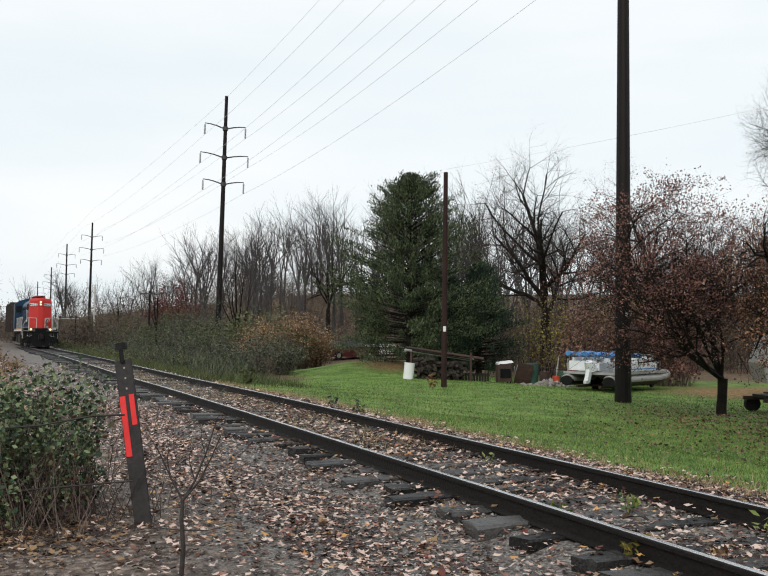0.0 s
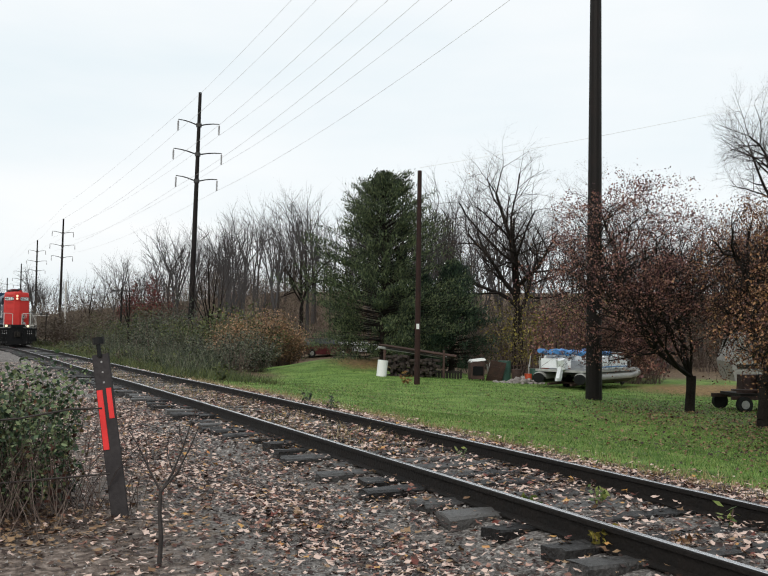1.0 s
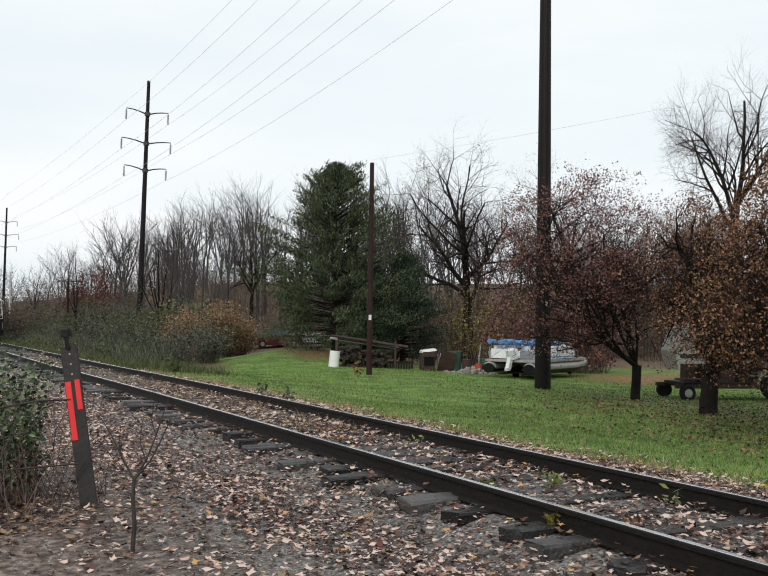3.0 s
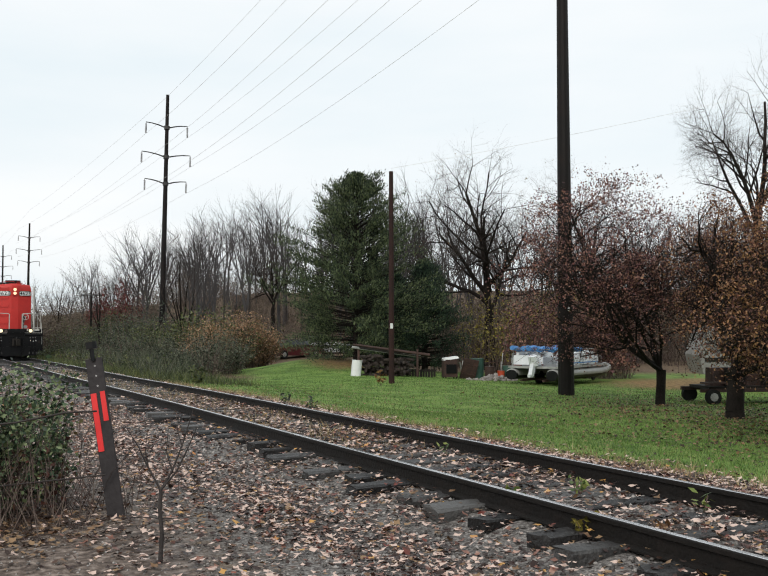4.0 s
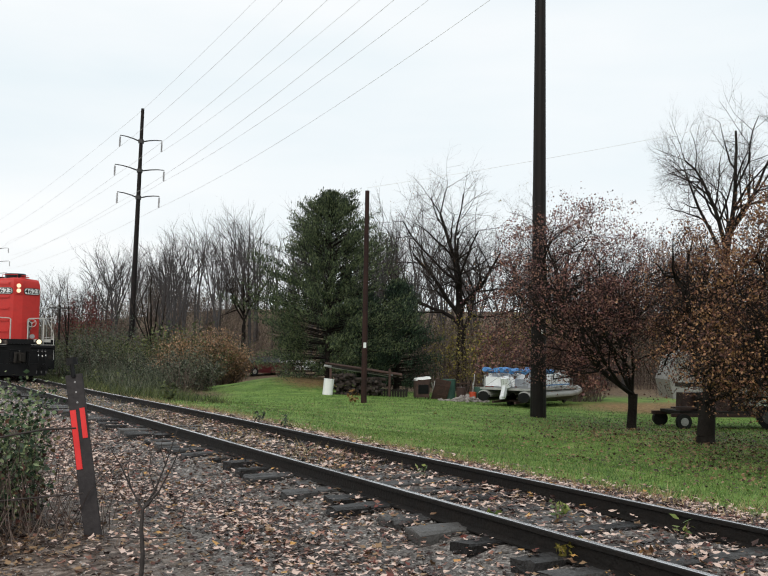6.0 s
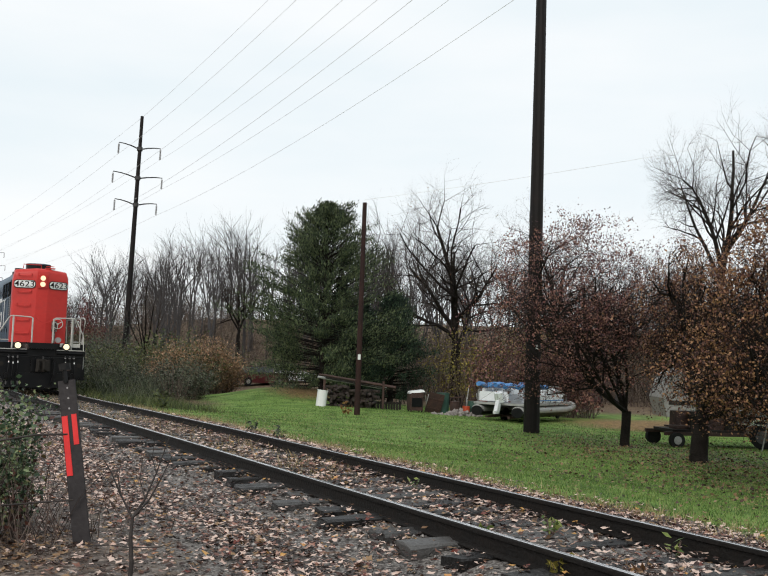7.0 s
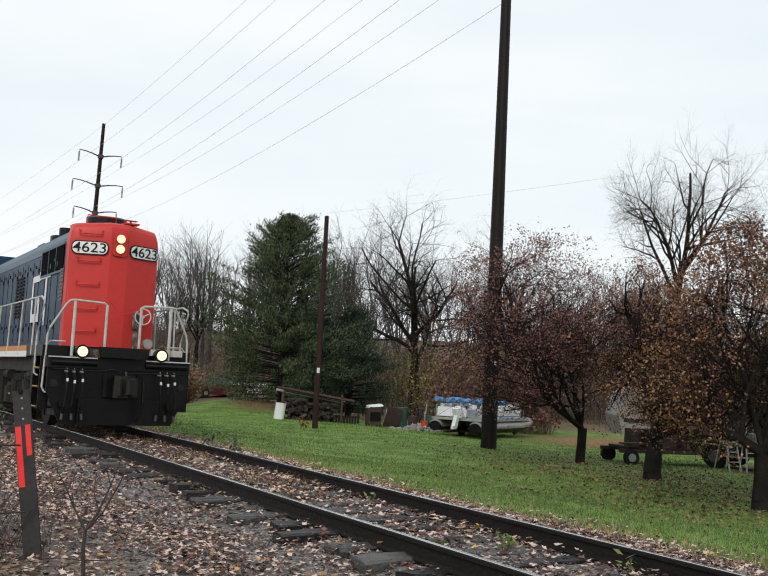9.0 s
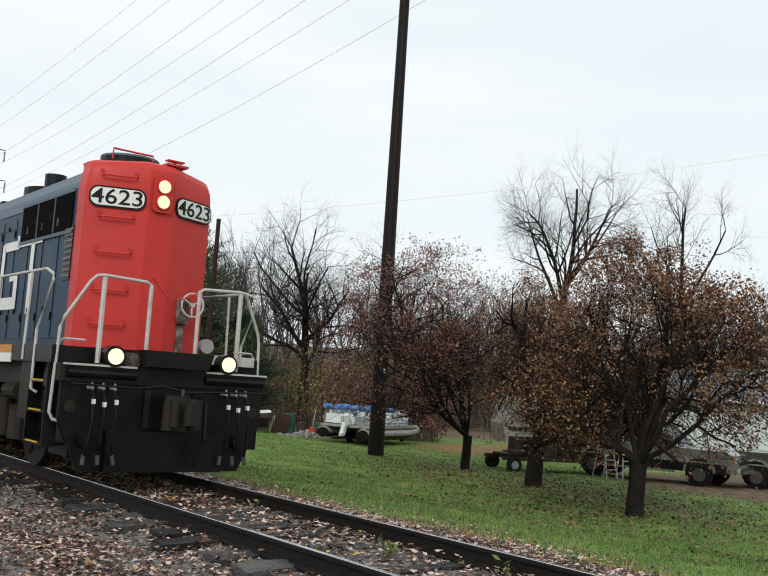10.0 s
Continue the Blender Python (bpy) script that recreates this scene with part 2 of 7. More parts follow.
def raw_mesh(name, verts, faces, smooth=False):
    """A mesh straight from arrays, all faces of one size."""
    me = bpy.data.meshes.new(name)
    verts, faces = np.asarray(verts, np.float32), np.asarray(faces, np.int32)
    m, k = faces.shape
    me.vertices.add(len(verts))
    me.vertices.foreach_set("co", verts.ravel())
    me.loops.add(m * k)
    me.loops.foreach_set("vertex_index", faces.ravel())
    me.polygons.add(m)
    me.polygons.foreach_set("loop_start", np.arange(0, m * k, k, dtype=np.int32))
    me.update(calc_edges=True)
    if smooth:
        me.shade_smooth()
    return me


def part(name, bm, mat, parent=None, label="", smooth=False):
    me = bm.mesh(name, smooth) if isinstance(bm, Build) else bm
    if not me.materials:
        me.materials.append(mat)
    ob = new(name, me)
    ob.parent = parent
    return tagged(ob, label)


def thing(name, m, label, category, group="", kind=""):
    ob = new(name)
    ob.empty_display_size = 0.2
    ob.matrix_world = m
    return tagged(ob, label, category, group, kind)


# ---- the lie of the land ----
C0, AWAY, ACROSS = np.array([2.88, 5.06]), np.array([-0.4027, 0.9153]), np.array([0.9153, 0.4027])


def track_z(s):
    return -0.006 * np.maximum(0, np.asarray(s, float) - 10) * np.minimum(1, np.maximum(0, np.asarray(s, float) - 10) / 12)


def bend_at(s):
    """How far the line swings to its lawn side."""
    k = np.clip((np.asarray(s, float) - 10) / 45, 0, 1)
    return 0.45 * k * k * (3 - 2 * k)


def plan(s, u):
    """The place on the plan s metres up the line and u metres to its lawn side."""
    q = C0 + AWAY * s + ACROSS * (u + float(bend_at(s)))
    return float(q[0]), float(q[1])


def ramp_between(a, b, t):
    k = np.clip((t - a) / (b - a), 0, 1)
    return k * k * (3 - 2 * k)


def land(x, y):
    """Height of the ground, in arrays."""
    x, y = np.asarray(x, float), np.asarray(y, float)
    s = (x - C0[0]) * AWAY[0] + (y - C0[1]) * AWAY[1]
    u = (x - C0[0]) * ACROSS[0] + (y - C0[1]) * ACROSS[1] - bend_at(s)
    z = -0.175 + track_z(np.clip(s, -400, 75))
    z = z - 0.13 * ramp_between(1.25, 2.6, u) - 0.36 * ramp_between(2.4, 8.0, u) - 0.12 * ramp_between(8, 14, u)
    z = z + (0.030 * np.sin(s * 1.9 + 1.1) * np.sin(s * 0.63) - 0.070) * ramp_between(-0.80, -1.25, u) + 0.01 * ramp_between(-1.8, -3.2, u) - 0.03 * ramp_between(-3.6, -6.0, u)
    z = z + 0.85 * np.exp(-(((x + 0.1) / 3.4) ** 2 + ((y - 45) / 6.0) ** 2))
    z = z + 0.21 * np.exp(-(((x - 3.0) / 4.6) ** 2 + ((y - 37) / 7.5) ** 2))
    z = z + 0.35 * np.exp(-(((s - 38) / 22) ** 2)) * ramp_between(-3.5, -9, u)
    far_r = np.hypot(x, y)
    z = z + 7.5 * ramp_between(62, 125, far_r) * ramp_between(4, 40, u) + 4.0 * ramp_between(90, 260, far_r) * ramp_between(-8, -60, u)
    lumps = 0.008 * np.sin(x * 2.1 + 1.3 * np.sin(y * 1.7)) + 0.007 * np.sin(y * 2.7 + x * 0.9) + 0.05 * np.sin(x * 0.31 + 0.5) * np.sin(y * 0.27)
    return z + lumps * ramp_between(1.2, 3.0, np.abs(u))


def on_land(x, y):
    return float(land(x, y))


def along(x, y):
    x, y = np.asarray(x, float), np.asarray(y, float)
    s = (x - C0[0]) * AWAY[0] + (y - C0[1]) * AWAY[1]
    return s, (x - C0[0]) * ACROSS[0] + (y - C0[1]) * ACROSS[1] - bend_at(s)


def bare_soil(x, y):
    """Where straw and sand show through the lawn: behind the boat, and on the rise by the conifer."""
    x, y = np.asarray(x, float), np.asarray(y, float)
    return 1.25 * np.exp(-(((x - 14.5) / 4.2) ** 2 + ((y - 34.5) / 3.6) ** 2)) + 1.1 * np.exp(-(((x - 0.6) / 1.7) ** 2 + ((y - 42.5) / 3.2) ** 2))


def lawn_share(x, y):
    s, u = along(x, y)
    edge = 2.35 + 0.25 * np.sin(s * 0.8) + 0.15 * np.sin(s * 2.3)
    k = ramp_between(edge - 0.35, edge + 0.35, u)
    drive = ramp_between(1.25, 0.75, np.hypot((np.asarray(x) - 17.0) / 4.6, (np.asarray(y) - 22.0) / 5.0))
    k = k * (1 - 0.85 * np.clip(bare_soil(x, y), 0, 1))
    return k * (1 - 0.93 * drive) * (1 - ramp_between(40, 52, np.hypot(x, y))) * (1 - ramp_between(27.5, 33, s) * (1 - ramp_between(6, 9, u)))


def ground_sheet():
    def axis(a, b, step, far):
        near = np.arange(a, b, step)
        grow = step * 1.16 ** np.arange(1, 60)
        out = np.cumsum(grow)
        out = out[out < far]
        return np.concatenate([(a - out)[::-1], near, b + out])
    xs, ys = axis(-8, 12, 0.22, 2600), axis(-4, 28, 0.26, 2600)
    gx, gy = np.meshgrid(xs, ys)
    z = land(gx, gy)
    nx, ny = len(xs), len(ys)
    verts = np.stack([gx.ravel(), gy.ravel(), z.ravel()], 1)
    i = np.arange(nx * ny).reshape(ny, nx)
    faces = np.stack([i[:-1, :-1].ravel(), i[:-1, 1:].ravel(), i[1:, 1:].ravel(), i[1:, :-1].ravel()], 1)
    me = raw_mesh("ground", verts, faces, True)
    s, u = along(gx.ravel(), gy.ravel())
    sets = {
        "lawn": lawn_share(gx.ravel(), gy.ravel()),
        "gravel": 1 - ramp_between(1.7, 4.2, np.abs(u + 0.2)),
        "path": ramp_between(-2.6, -3.6, u) * (1 - ramp_between(-6.5, -8, u)),
        "sand": bare_soil(gx.ravel(), gy.ravel()),
    }
    for key, values in sets.items():
        a = me.attributes.new(key, "FLOAT", "POINT")
        a.data.foreach_set("value", np.asarray(values, np.float32))
    m = bpy.data.materials.new("ground_cover")
    m.use_nodes = True
    n, l = m.node_tree.nodes, m.node_tree.links
    b = n["Principled BSDF"]
    co = n.new("ShaderNodeTexCoord")

    def tone(scale, detail, colors, lo=0.3, hi=0.7):
        t = n.new("ShaderNodeTexNoise")
        t.inputs["Scale"].default_value, t.inputs["Detail"].default_value = scale, detail
        l.new(co.outputs["Object"], t.inputs["Vector"])
        r = n.new("ShaderNodeValToRGB")
        while len(r.color_ramp.elements) < len(colors):
            r.color_ramp.elements.new(0.5)
        for i, c in enumerate(colors):
            r.color_ramp.elements[i].position = lo + (hi - lo) * i / (len(colors) - 1)
            r.color_ramp.elements[i].color = (*c, 1)
        l.new(t.outputs["Fac"], r.inputs["Fac"])
        return r.outputs["Color"], t.outputs["Fac"]

    soil, soil_h = tone(5, 12, [(0.055, 0.036, 0.024), (0.13, 0.088, 0.055), (0.22, 0.16, 0.10)])
    stones, stone_h = tone(38, 8, [(0.042, 0.036, 0.033), (0.15, 0.136, 0.126), (0.33, 0.305, 0.285)])
    mud, mud_h = tone(17, 12, [(0.044, 0.031, 0.025), (0.135, 0.103, 0.085), (0.32, 0.26, 0.22)])
    grass, grass_h = tone(1.3, 14, [(0.05, 0.095, 0.019), (0.095, 0.17, 0.032), (0.15, 0.245, 0.05), (0.22, 0.27, 0.09)], 0.25, 0.75)
    straw, straw_h = tone(6, 10, [(0.10, 0.055, 0.025), (0.22, 0.14, 0.06), (0.3, 0.21, 0.09)])

    def blend(a, b_, key, rough_scale=9.0, soft=0.25):
        at = n.new("ShaderNodeAttribute")
        at.attribute_name = key
        t = n.new("ShaderNodeTexNoise")
        t.inputs["Scale"].default_value, t.inputs["Detail"].default_value = rough_scale, 6.0
        l.new(co.outputs["Object"], t.inputs["Vector"])
        add = n.new("ShaderNodeMath")
        add.operation = "MULTIPLY_ADD"
        add.inputs[1].default_value = 0.9
        l.new(t.outputs["Fac"], add.inputs[0])
        sub = n.new("ShaderNodeMath")
        sub.operation = "SUBTRACT"
        sub.inputs[1].default_value = 0.45
        l.new(at.outputs["Fac"], sub.inputs[0])
        l.new(sub.outputs[0], add.inputs[2])
        mr = n.new("ShaderNodeMapRange")
        mr.inputs["From Min"].default_value, mr.inputs["From Max"].default_value = 0.5 - soft, 0.5 + soft
        l.new(add.outputs[0], mr.inputs["Value"])
        mix = n.new("ShaderNodeMix")
        mix.data_type = "RGBA"
        l.new(mr.outputs["Result"], mix.inputs[0])
        l.new(a, mix.inputs[6])
        l.new(b_, mix.inputs[7])
        return mix.outputs[2]

    c = blend(soil, mud, "path")
    c = blend(c, stones, "gravel")
    c = blend(c, grass, "lawn", 4.0)
    c = blend(c, straw, "sand", 3.0)
    l.new(c, b.inputs["Base Color"])
    b.inputs["Roughness"].default_value = 0.85
    b.inputs["Specular IOR Level"].default_value = 0.25
    bp = n.new("ShaderNodeBump")
    bp.inputs["Strength"].default_value, bp.inputs["Distance"].default_value = 0.8, 0.03
    l.new(stone_h, bp.inputs["Height"])
    l.new(bp.outputs["Normal"], b.inputs["Normal"])
    me.materials.append(m)
    return tagged(new("ground", me), "grassy yard, gravel bank and leaf-strewn dirt beside the railway", "ground", kind="structure")


ground_sheet()


# ---- railway track ----
S_NEAR, S_FAR = -9.0, 140.0


def rail_path(u, z):
    return [(*plan(s, u), float(track_z(s)) + z) for s in np.concatenate([np.arange(S_NEAR, 40, 3.0), np.arange(40, S_FAR, 6.0)])]


def sweep(profile, u):
    """A rail: its section (across, up) swept along the line."""
    b = Build()
    stations = np.concatenate([np.arange(S_NEAR, 40, 3.0), np.arange(40, S_FAR, 6.0)])
    n = len(profile)
    verts, faces = [], []
    for s in stations:
        for a, h in profile:
            verts.append((*plan(s, u + a), float(track_z(s)) + h))
    for i in range(len(stations) - 1):
        faces += [(i * n + j, i * n + (j + 1) % n, (i + 1) * n + (j + 1) % n, (i + 1) * n + j) for j in range(n)]
    faces += [tuple(range(n)), tuple(range(len(verts) - n, len(verts)))]
    return b.add(verts, faces)


track = thing("railway_track", pose(0, 0, 0), "single railway track with rusty rails on old grey ties", "track", kind="structure")
WEB = [(-0.068, -0.16), (0.068, -0.16), (0.068, -0.148), (0.012, -0.13), (0.010, -0.045), (0.034, -0.036), (0.034, -0.010), (0.030, -0.002), (-0.030, -0.002), (-0.034, -0.010), (-0.034, -0.036), (-0.010, -0.045), (-0.012, -0.13), (-0.068, -0.148)]
CROWN = [(-0.020, -0.004), (0.020, -0.004), (0.018, 0.002), (-0.018, 0.002)]
for side in (-0.753, 0.753):
    rail = part("rail", sweep(WEB, side), M_RAILSIDE, track, "dark rusty steel rail")
    part("rail_head", sweep(CROWN, side), M_RAILTOP, rail, "polished running surface")


def tie_meshes():
    out = []
    for k in range(5):
        rnd = random.Random(k)
        b = Build()
        w, h, L = 0.22, 0.17, 2.46
        nx = 7
        verts = []
        for i in range(nx + 1):
            x = -L / 2 + L * i / nx + (rnd.uniform(-0.05, 0.05) if i in (0, nx) else 0)
            for a, z in ((-w / 2, -h / 2), (w / 2, -h / 2), (w / 2, h / 2 - 0.012), (w / 2 - 0.02, h / 2), (0.0, h / 2 - 0.004), (-w / 2 + 0.02, h / 2), (-w / 2, h / 2 - 0.012)):
                end = 0.018 if i in (0, nx) else 0.006
                verts.append((x + rnd.uniform(-0.02, 0.02) * (i in (0, nx)), a + rnd.uniform(-end, end), z + rnd.uniform(-end, end * 0.4)))
        n = 7
        faces = [(i * n + j, i * n + (j + 1) % n, (i + 1) * n + (j + 1) % n, (i + 1) * n + j) for i in range(nx) for j in range(n)]
        faces += [tuple(range(n)), tuple(range(nx * n, nx * n + n))]
        b.add(verts, faces)
        me = b.mesh("tie")
        me.materials.append(M_TIE)
        out.append(me)
    return out


TIES = tie_meshes()
rnd = random.Random(5)
TRACK_TURN = math.degrees(math.atan2(ACROSS[1], ACROSS[0]))
s = S_NEAR
k = 0
while s < 95:
    ob = new("tie", TIES[k % 5])
    ob.parent = track
    x, y = plan(s, rnd.gauss(-0.03, 0.09))
    ob.matrix_world = pose(x, y, float(track_z(s)) - 0.218 + rnd.uniform(-0.025, 0.004), rnd.uniform(-4, 4), rnd.uniform(-0.9, 0.9), TRACK_TURN + rnd.uniform(-4, 4) + 180 * (k % 2))
    s += 0.54 + rnd.uniform(-0.11, 0.13)
    k += 1


# ---- locomotive: x forward, y to its left, z up from the rail head ----
def text_mesh(words, size, bold=0.0):
    cu = bpy.data.curves.new("digits", "FONT")
    cu.body, cu.size, cu.align_x, cu.align_y, cu.extrude, cu.offset = words, size, "CENTER", "CENTER", 0.004, bold
    ob = bpy.data.objects.new("digits", cu)
    scene.collection.objects.link(ob)
    me = bpy.data.meshes.new_from_object(ob.evaluated_get(bpy.context.evaluated_depsgraph_get()))
    bpy.data.objects.remove(ob)
    bpy.data.curves.remove(cu)
    return me


def rounded_plate(w, h, r, t, n=6):
    """An outline with round corners in the y-z plane, of thickness t along x."""
    poly = []
    for cx, cz, a0 in ((w / 2 - r, h / 2 - r, 0), (-w / 2 + r, h / 2 - r, 90), (-w / 2 + r, -h / 2 + r, 180), (w / 2 - r, -h / 2 + r, 270)):
        poly += [(cx + r * math.cos(radians(a0 + 90 * i / n)), cz + r * math.sin(radians(a0 + 90 * i / n))) for i in range(n + 1)]
    return Build().prism(poly, "x", 0, t)


def drum(c, axis, r, t, n=20):
    a = Vector(axis).normalized()
    return Build().tube([Vector(c) - a * t / 2, Vector(c) + a * t / 2], r, n)


HW, NOSE, DECK, TOP = 0.87, -0.85, 1.56, 4.01
SWEEP, FLAT = 0.30, 0.17


def hood_section(x_inset=0.0):
    return [(-HW, DECK), (-HW, TOP - 0.52), (-HW + 0.05, TOP - 0.33), (-HW + 0.22, TOP - 0.12), (-HW + 0.5, TOP - 0.02), (0, TOP), (HW - 0.5, TOP - 0.02), (HW - 0.22, TOP - 0.12), (HW - 0.05, TOP - 0.33), (HW, TOP - 0.52), (HW, DECK)]


def nose_shell():
    """The red hood end: a narrow flat strip between two swept-back faces, rounded over at the roof and corners."""
    b = Build()
    plan_line = [(-HW, NOSE - SWEEP - 0.30), (-HW, NOSE - SWEEP - 0.05), (-HW + 0.025, NOSE - SWEEP + 0.01), (-HW + 0.07, NOSE - SWEEP + 0.035), (-FLAT - 0.02, NOSE - 0.006), (-FLAT, NOSE), (FLAT, NOSE), (FLAT + 0.02, NOSE - 0.006), (HW - 0.07, NOSE - SWEEP + 0.035), (HW - 0.025, NOSE - SWEEP + 0.01), (HW, NOSE - SWEEP - 0.05), (HW, NOSE - SWEEP - 0.30)]
    levels = []
    for z, pull in ((DECK, 0), (TOP - 0.40, 0), (TOP - 0.22, 0.0), (TOP - 0.12, 0.02), (TOP - 0.05, 0.06), (TOP - 0.015, 0.13)):
        levels.append((z, pull))
    n = len(plan_line)
    verts = []
    for z, pull in levels:
        for y, x in plan_line:
            roof = TOP
            ay = abs(y)
            drop = 0.0 if ay < 0.3 else (ay - 0.3) ** 2 * 0.20
            zz = z - drop * ramp_between(TOP - 0.6, TOP, z)
            shrink = 1 - 0.07 * float(ramp_between(TOP - 0.35, TOP, z)) * (ay > FLAT + 0.05)
            verts.append((x - pull, y * shrink, float(zz)))
    faces = [(i * n + j, i * n + j + 1, (i + 1) * n + j + 1, (i + 1) * n + j) for i in range(len(levels) - 1) for j in range(n - 1)]
    k = (len(levels) - 1) * n
    faces += [(k + j, k + j + 1, k + n - 2 - j, k + n - 1 - j) for j in range(n // 2 - 1)]
    return b.add(verts, faces)


def grab(b, c, ax, w, out, r=0.012):
    """A grab iron: a bar with two short legs. ax: along the bar; out: away from the wall."""
    c, ax, out = Vector(c), Vector(ax).normalized(), Vector(out).normalized()
    e = ax * w / 2
    b.tube([c - e, c - e + out * 0.035 - Vector((0, 0, 0.035)), c - e + out * 0.06 - Vector((0, 0, 0.05)), c + e + out * 0.06 - Vector((0, 0, 0.05)), c + e + out * 0.035 - Vector((0, 0, 0.035)), c + e], r, 6)
    for q in (c - e, c + e):
        b.box(q + out * 0.006, (0.03, 0.03, 0.06))
    return b


def hand_rail(b, pts, r=0.021, n=7):
    return b.tube(pts, r, n)


def locomotive():
    loco = thing("locomotive", pose(0, 0, 0), "red-nosed blue diesel locomotive with white handrails and lit lamps", "locomotive")
    nose = part("hood_end", nose_shell(), M_RED, loco, "bright red hood end", 13)
    # long hood behind the nose
    x0, x1 = NOSE - SWEEP - 0.30, -11.4
    hood = part("long_hood", Build().prism(hood_section(), "x", x1, x0), M_BLUE, loco, "dark blue hood with access doors")
    seams = Build()
    for sgn in (-1, 1):
        for i in range(15):
            x = x0 - 0.55 - i * 0.62
            seams.box((x, sgn * (HW + 0.004), 2.55), (0.014, 0.010, 1.75))
            for z in (1.95, 3.2):
                part("hinge", Build().box((x - 0.06, sgn * (HW + 0.012), z), (0.07, 0.02, 0.10)), M_BLACK, hood)
                part("latch", Build().box((x - 0.36, sgn * (HW + 0.012), z + 0.10), (0.035, 0.02, 0.07)), M_BLACK, hood)
        seams.box(((x0 + x1) / 2, sgn * (HW + 0.004), TOP - 0.72), (x0 - x1, 0.010, 0.014))
        seams.box(((x0 + x1) / 2, sgn * (HW + 0.004), 1.66), (x0 - x1, 0.010, 0.014))
    part("door_seams", seams, M_BLACK, hood)
    # lighter grey-blue skin over the curved top of the hood
    part("roof_skin", Build().prism([(-HW - 0.006, TOP - 0.50), (-HW + 0.044, TOP - 0.322), (-HW + 0.215, TOP - 0.112), (-HW + 0.5, TOP - 0.012), (0, TOP + 0.008), (HW - 0.5, TOP - 0.012), (HW - 0.215, TOP - 0.112), (HW - 0.044, TOP - 0.322), (HW + 0.006, TOP - 0.50)], "x", x1, x0 - 0.003), M_ROOFBLUE, hood, "lighter grey-blue roof")
    # shutters: three screened openings high on each side
    for sgn in (-1, 1):
        y = sgn * (HW + 0.012)
        sh = part("shutter_frame", Build().box((x0 - 1.10, y, TOP - 0.44), (2.10, 0.03, 0.045)).box((x0 - 1.10, y, TOP - 0.98), (2.10, 0.03, 0.045)), M_ROOFBLUE, hood)
        for i in range(3):
            xc = x0 - 0.42 - 0.68 * i
            part("screen", Build().box((xc, sgn * (HW + 0.010), TOP - 0.71), (0.62, 0.024, 0.50)), M_SCREEN, sh, "black mesh screen")
            part("mullion", Build().box((xc - 0.34, y, TOP - 0.71), (0.045, 0.03, 0.50)), M_BLUE, sh)
        # louvred vent near the nose
        for i in range(9):
            part("louvre", Build().box((x0 - 0.14, sgn * (HW + 0.015), 3.06 - i * 0.075), (0.22, 0.035, 0.028), pose(0, 0, 0, -25 * sgn, 0, 0)), M_INSULATOR, hood)
        # black plate on the hood surface paints the shade in the gaps between slats
        part("vent_shade", Build().box((x0 - 0.14, sgn * (HW + 0.004), 2.76), (0.25, 0.012, 0.72)), M_BLACK, hood)
        for g in range(3):
            for i in range(12):
                part("louvre", Build().box((x0 - 4.1 - 0.34 * g, sgn * (HW + 0.012), 3.15 - i * 0.08), (0.26, 0.03, 0.045), pose(0, 0, 0, -25 * sgn, 0, 0)), M_BLACK, hood)
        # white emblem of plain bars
        e = Build()
        y = sgn * (HW + 0.016)
        for cx, cz, w, h in ((x0 - 1.95, 3.02, 0.95, 0.16), (x0 - 1.80, 2.52, 0.12, 0.90), (x0 - 2.96, 2.66, 0.12, 0.72), (x0 - 2.65, 2.98, 0.60, 0.12), (x0 - 2.65, 2.22, 0.72, 0.16), (x0 - 2.36, 2.40, 0.13, 0.30), (x0 - 2.46, 2.56, 0.30, 0.10)):
            e.box((x0 - 1.15 + (cx - x0 + 1.47) * 1.15, y, 2.62 + (cz - 2.62) * 1.12), (w * 1.15, 0.006, h * 1.12))
        part("emblem", e, M_WHITE, hood, "white block emblem")
    # roof gear
    fan = part("roof_fan", drum((x0 - 0.55, 0.0, TOP + 0.07), (0, 0, 1), 0.40, 0.20, 24), M_BLACK, loco, "round dark cooling fan housing")
    part("fan_cap", drum((x0 - 0.55, 0.0, TOP + 0.19), (0, 0, 1), 0.40, 0.03, 24), M_ROOFBLUE, fan)
    part("roof_dome", drum((x0 - 2.5, -0.35, TOP + 0.06), (0, 0, 1), 0.16, 0.26, 16), M_BLACK, loco)
    part("roof_fan", drum((x0 - 3.6, 0.0, TOP + 0.05), (0, 0, 1), 0.46, 0.18, 24), M_BLACK, loco)
    part("exhaust_stack", Build().box((x0 - 6.2, 0, TOP + 0.10), (0.8, 0.35, 0.26), bevel=0.05), M_BLACK, loco)
    rg = Build()
    rg.tube([(NOSE - 0.30, -0.58, TOP - 0.03), (NOSE - 0.30, -0.58, TOP + 0.11), (NOSE - 0.34, -0.02, TOP + 0.12), (NOSE - 0.34, -0.02, TOP - 0.02)], 0.014, 6)
    part("roof_grab", rg, M_RED, loco, "red roof grab rail")
    part("roof_bracket", Build().box((NOSE - 0.22, 0.24, TOP + 0.012), (0.22, 0.30, 0.03)).tube([(NOSE - 0.22, 0.24, TOP), (NOSE - 0.22, 0.24, TOP + 0.07)], 0.02, 8).box((NOSE - 0.22, 0.24, TOP + 0.08), (0.10, 0.24, 0.018)), M_RED, loco)
    # headlight pair and number boards
    lamp_z = (3.67, 3.47)
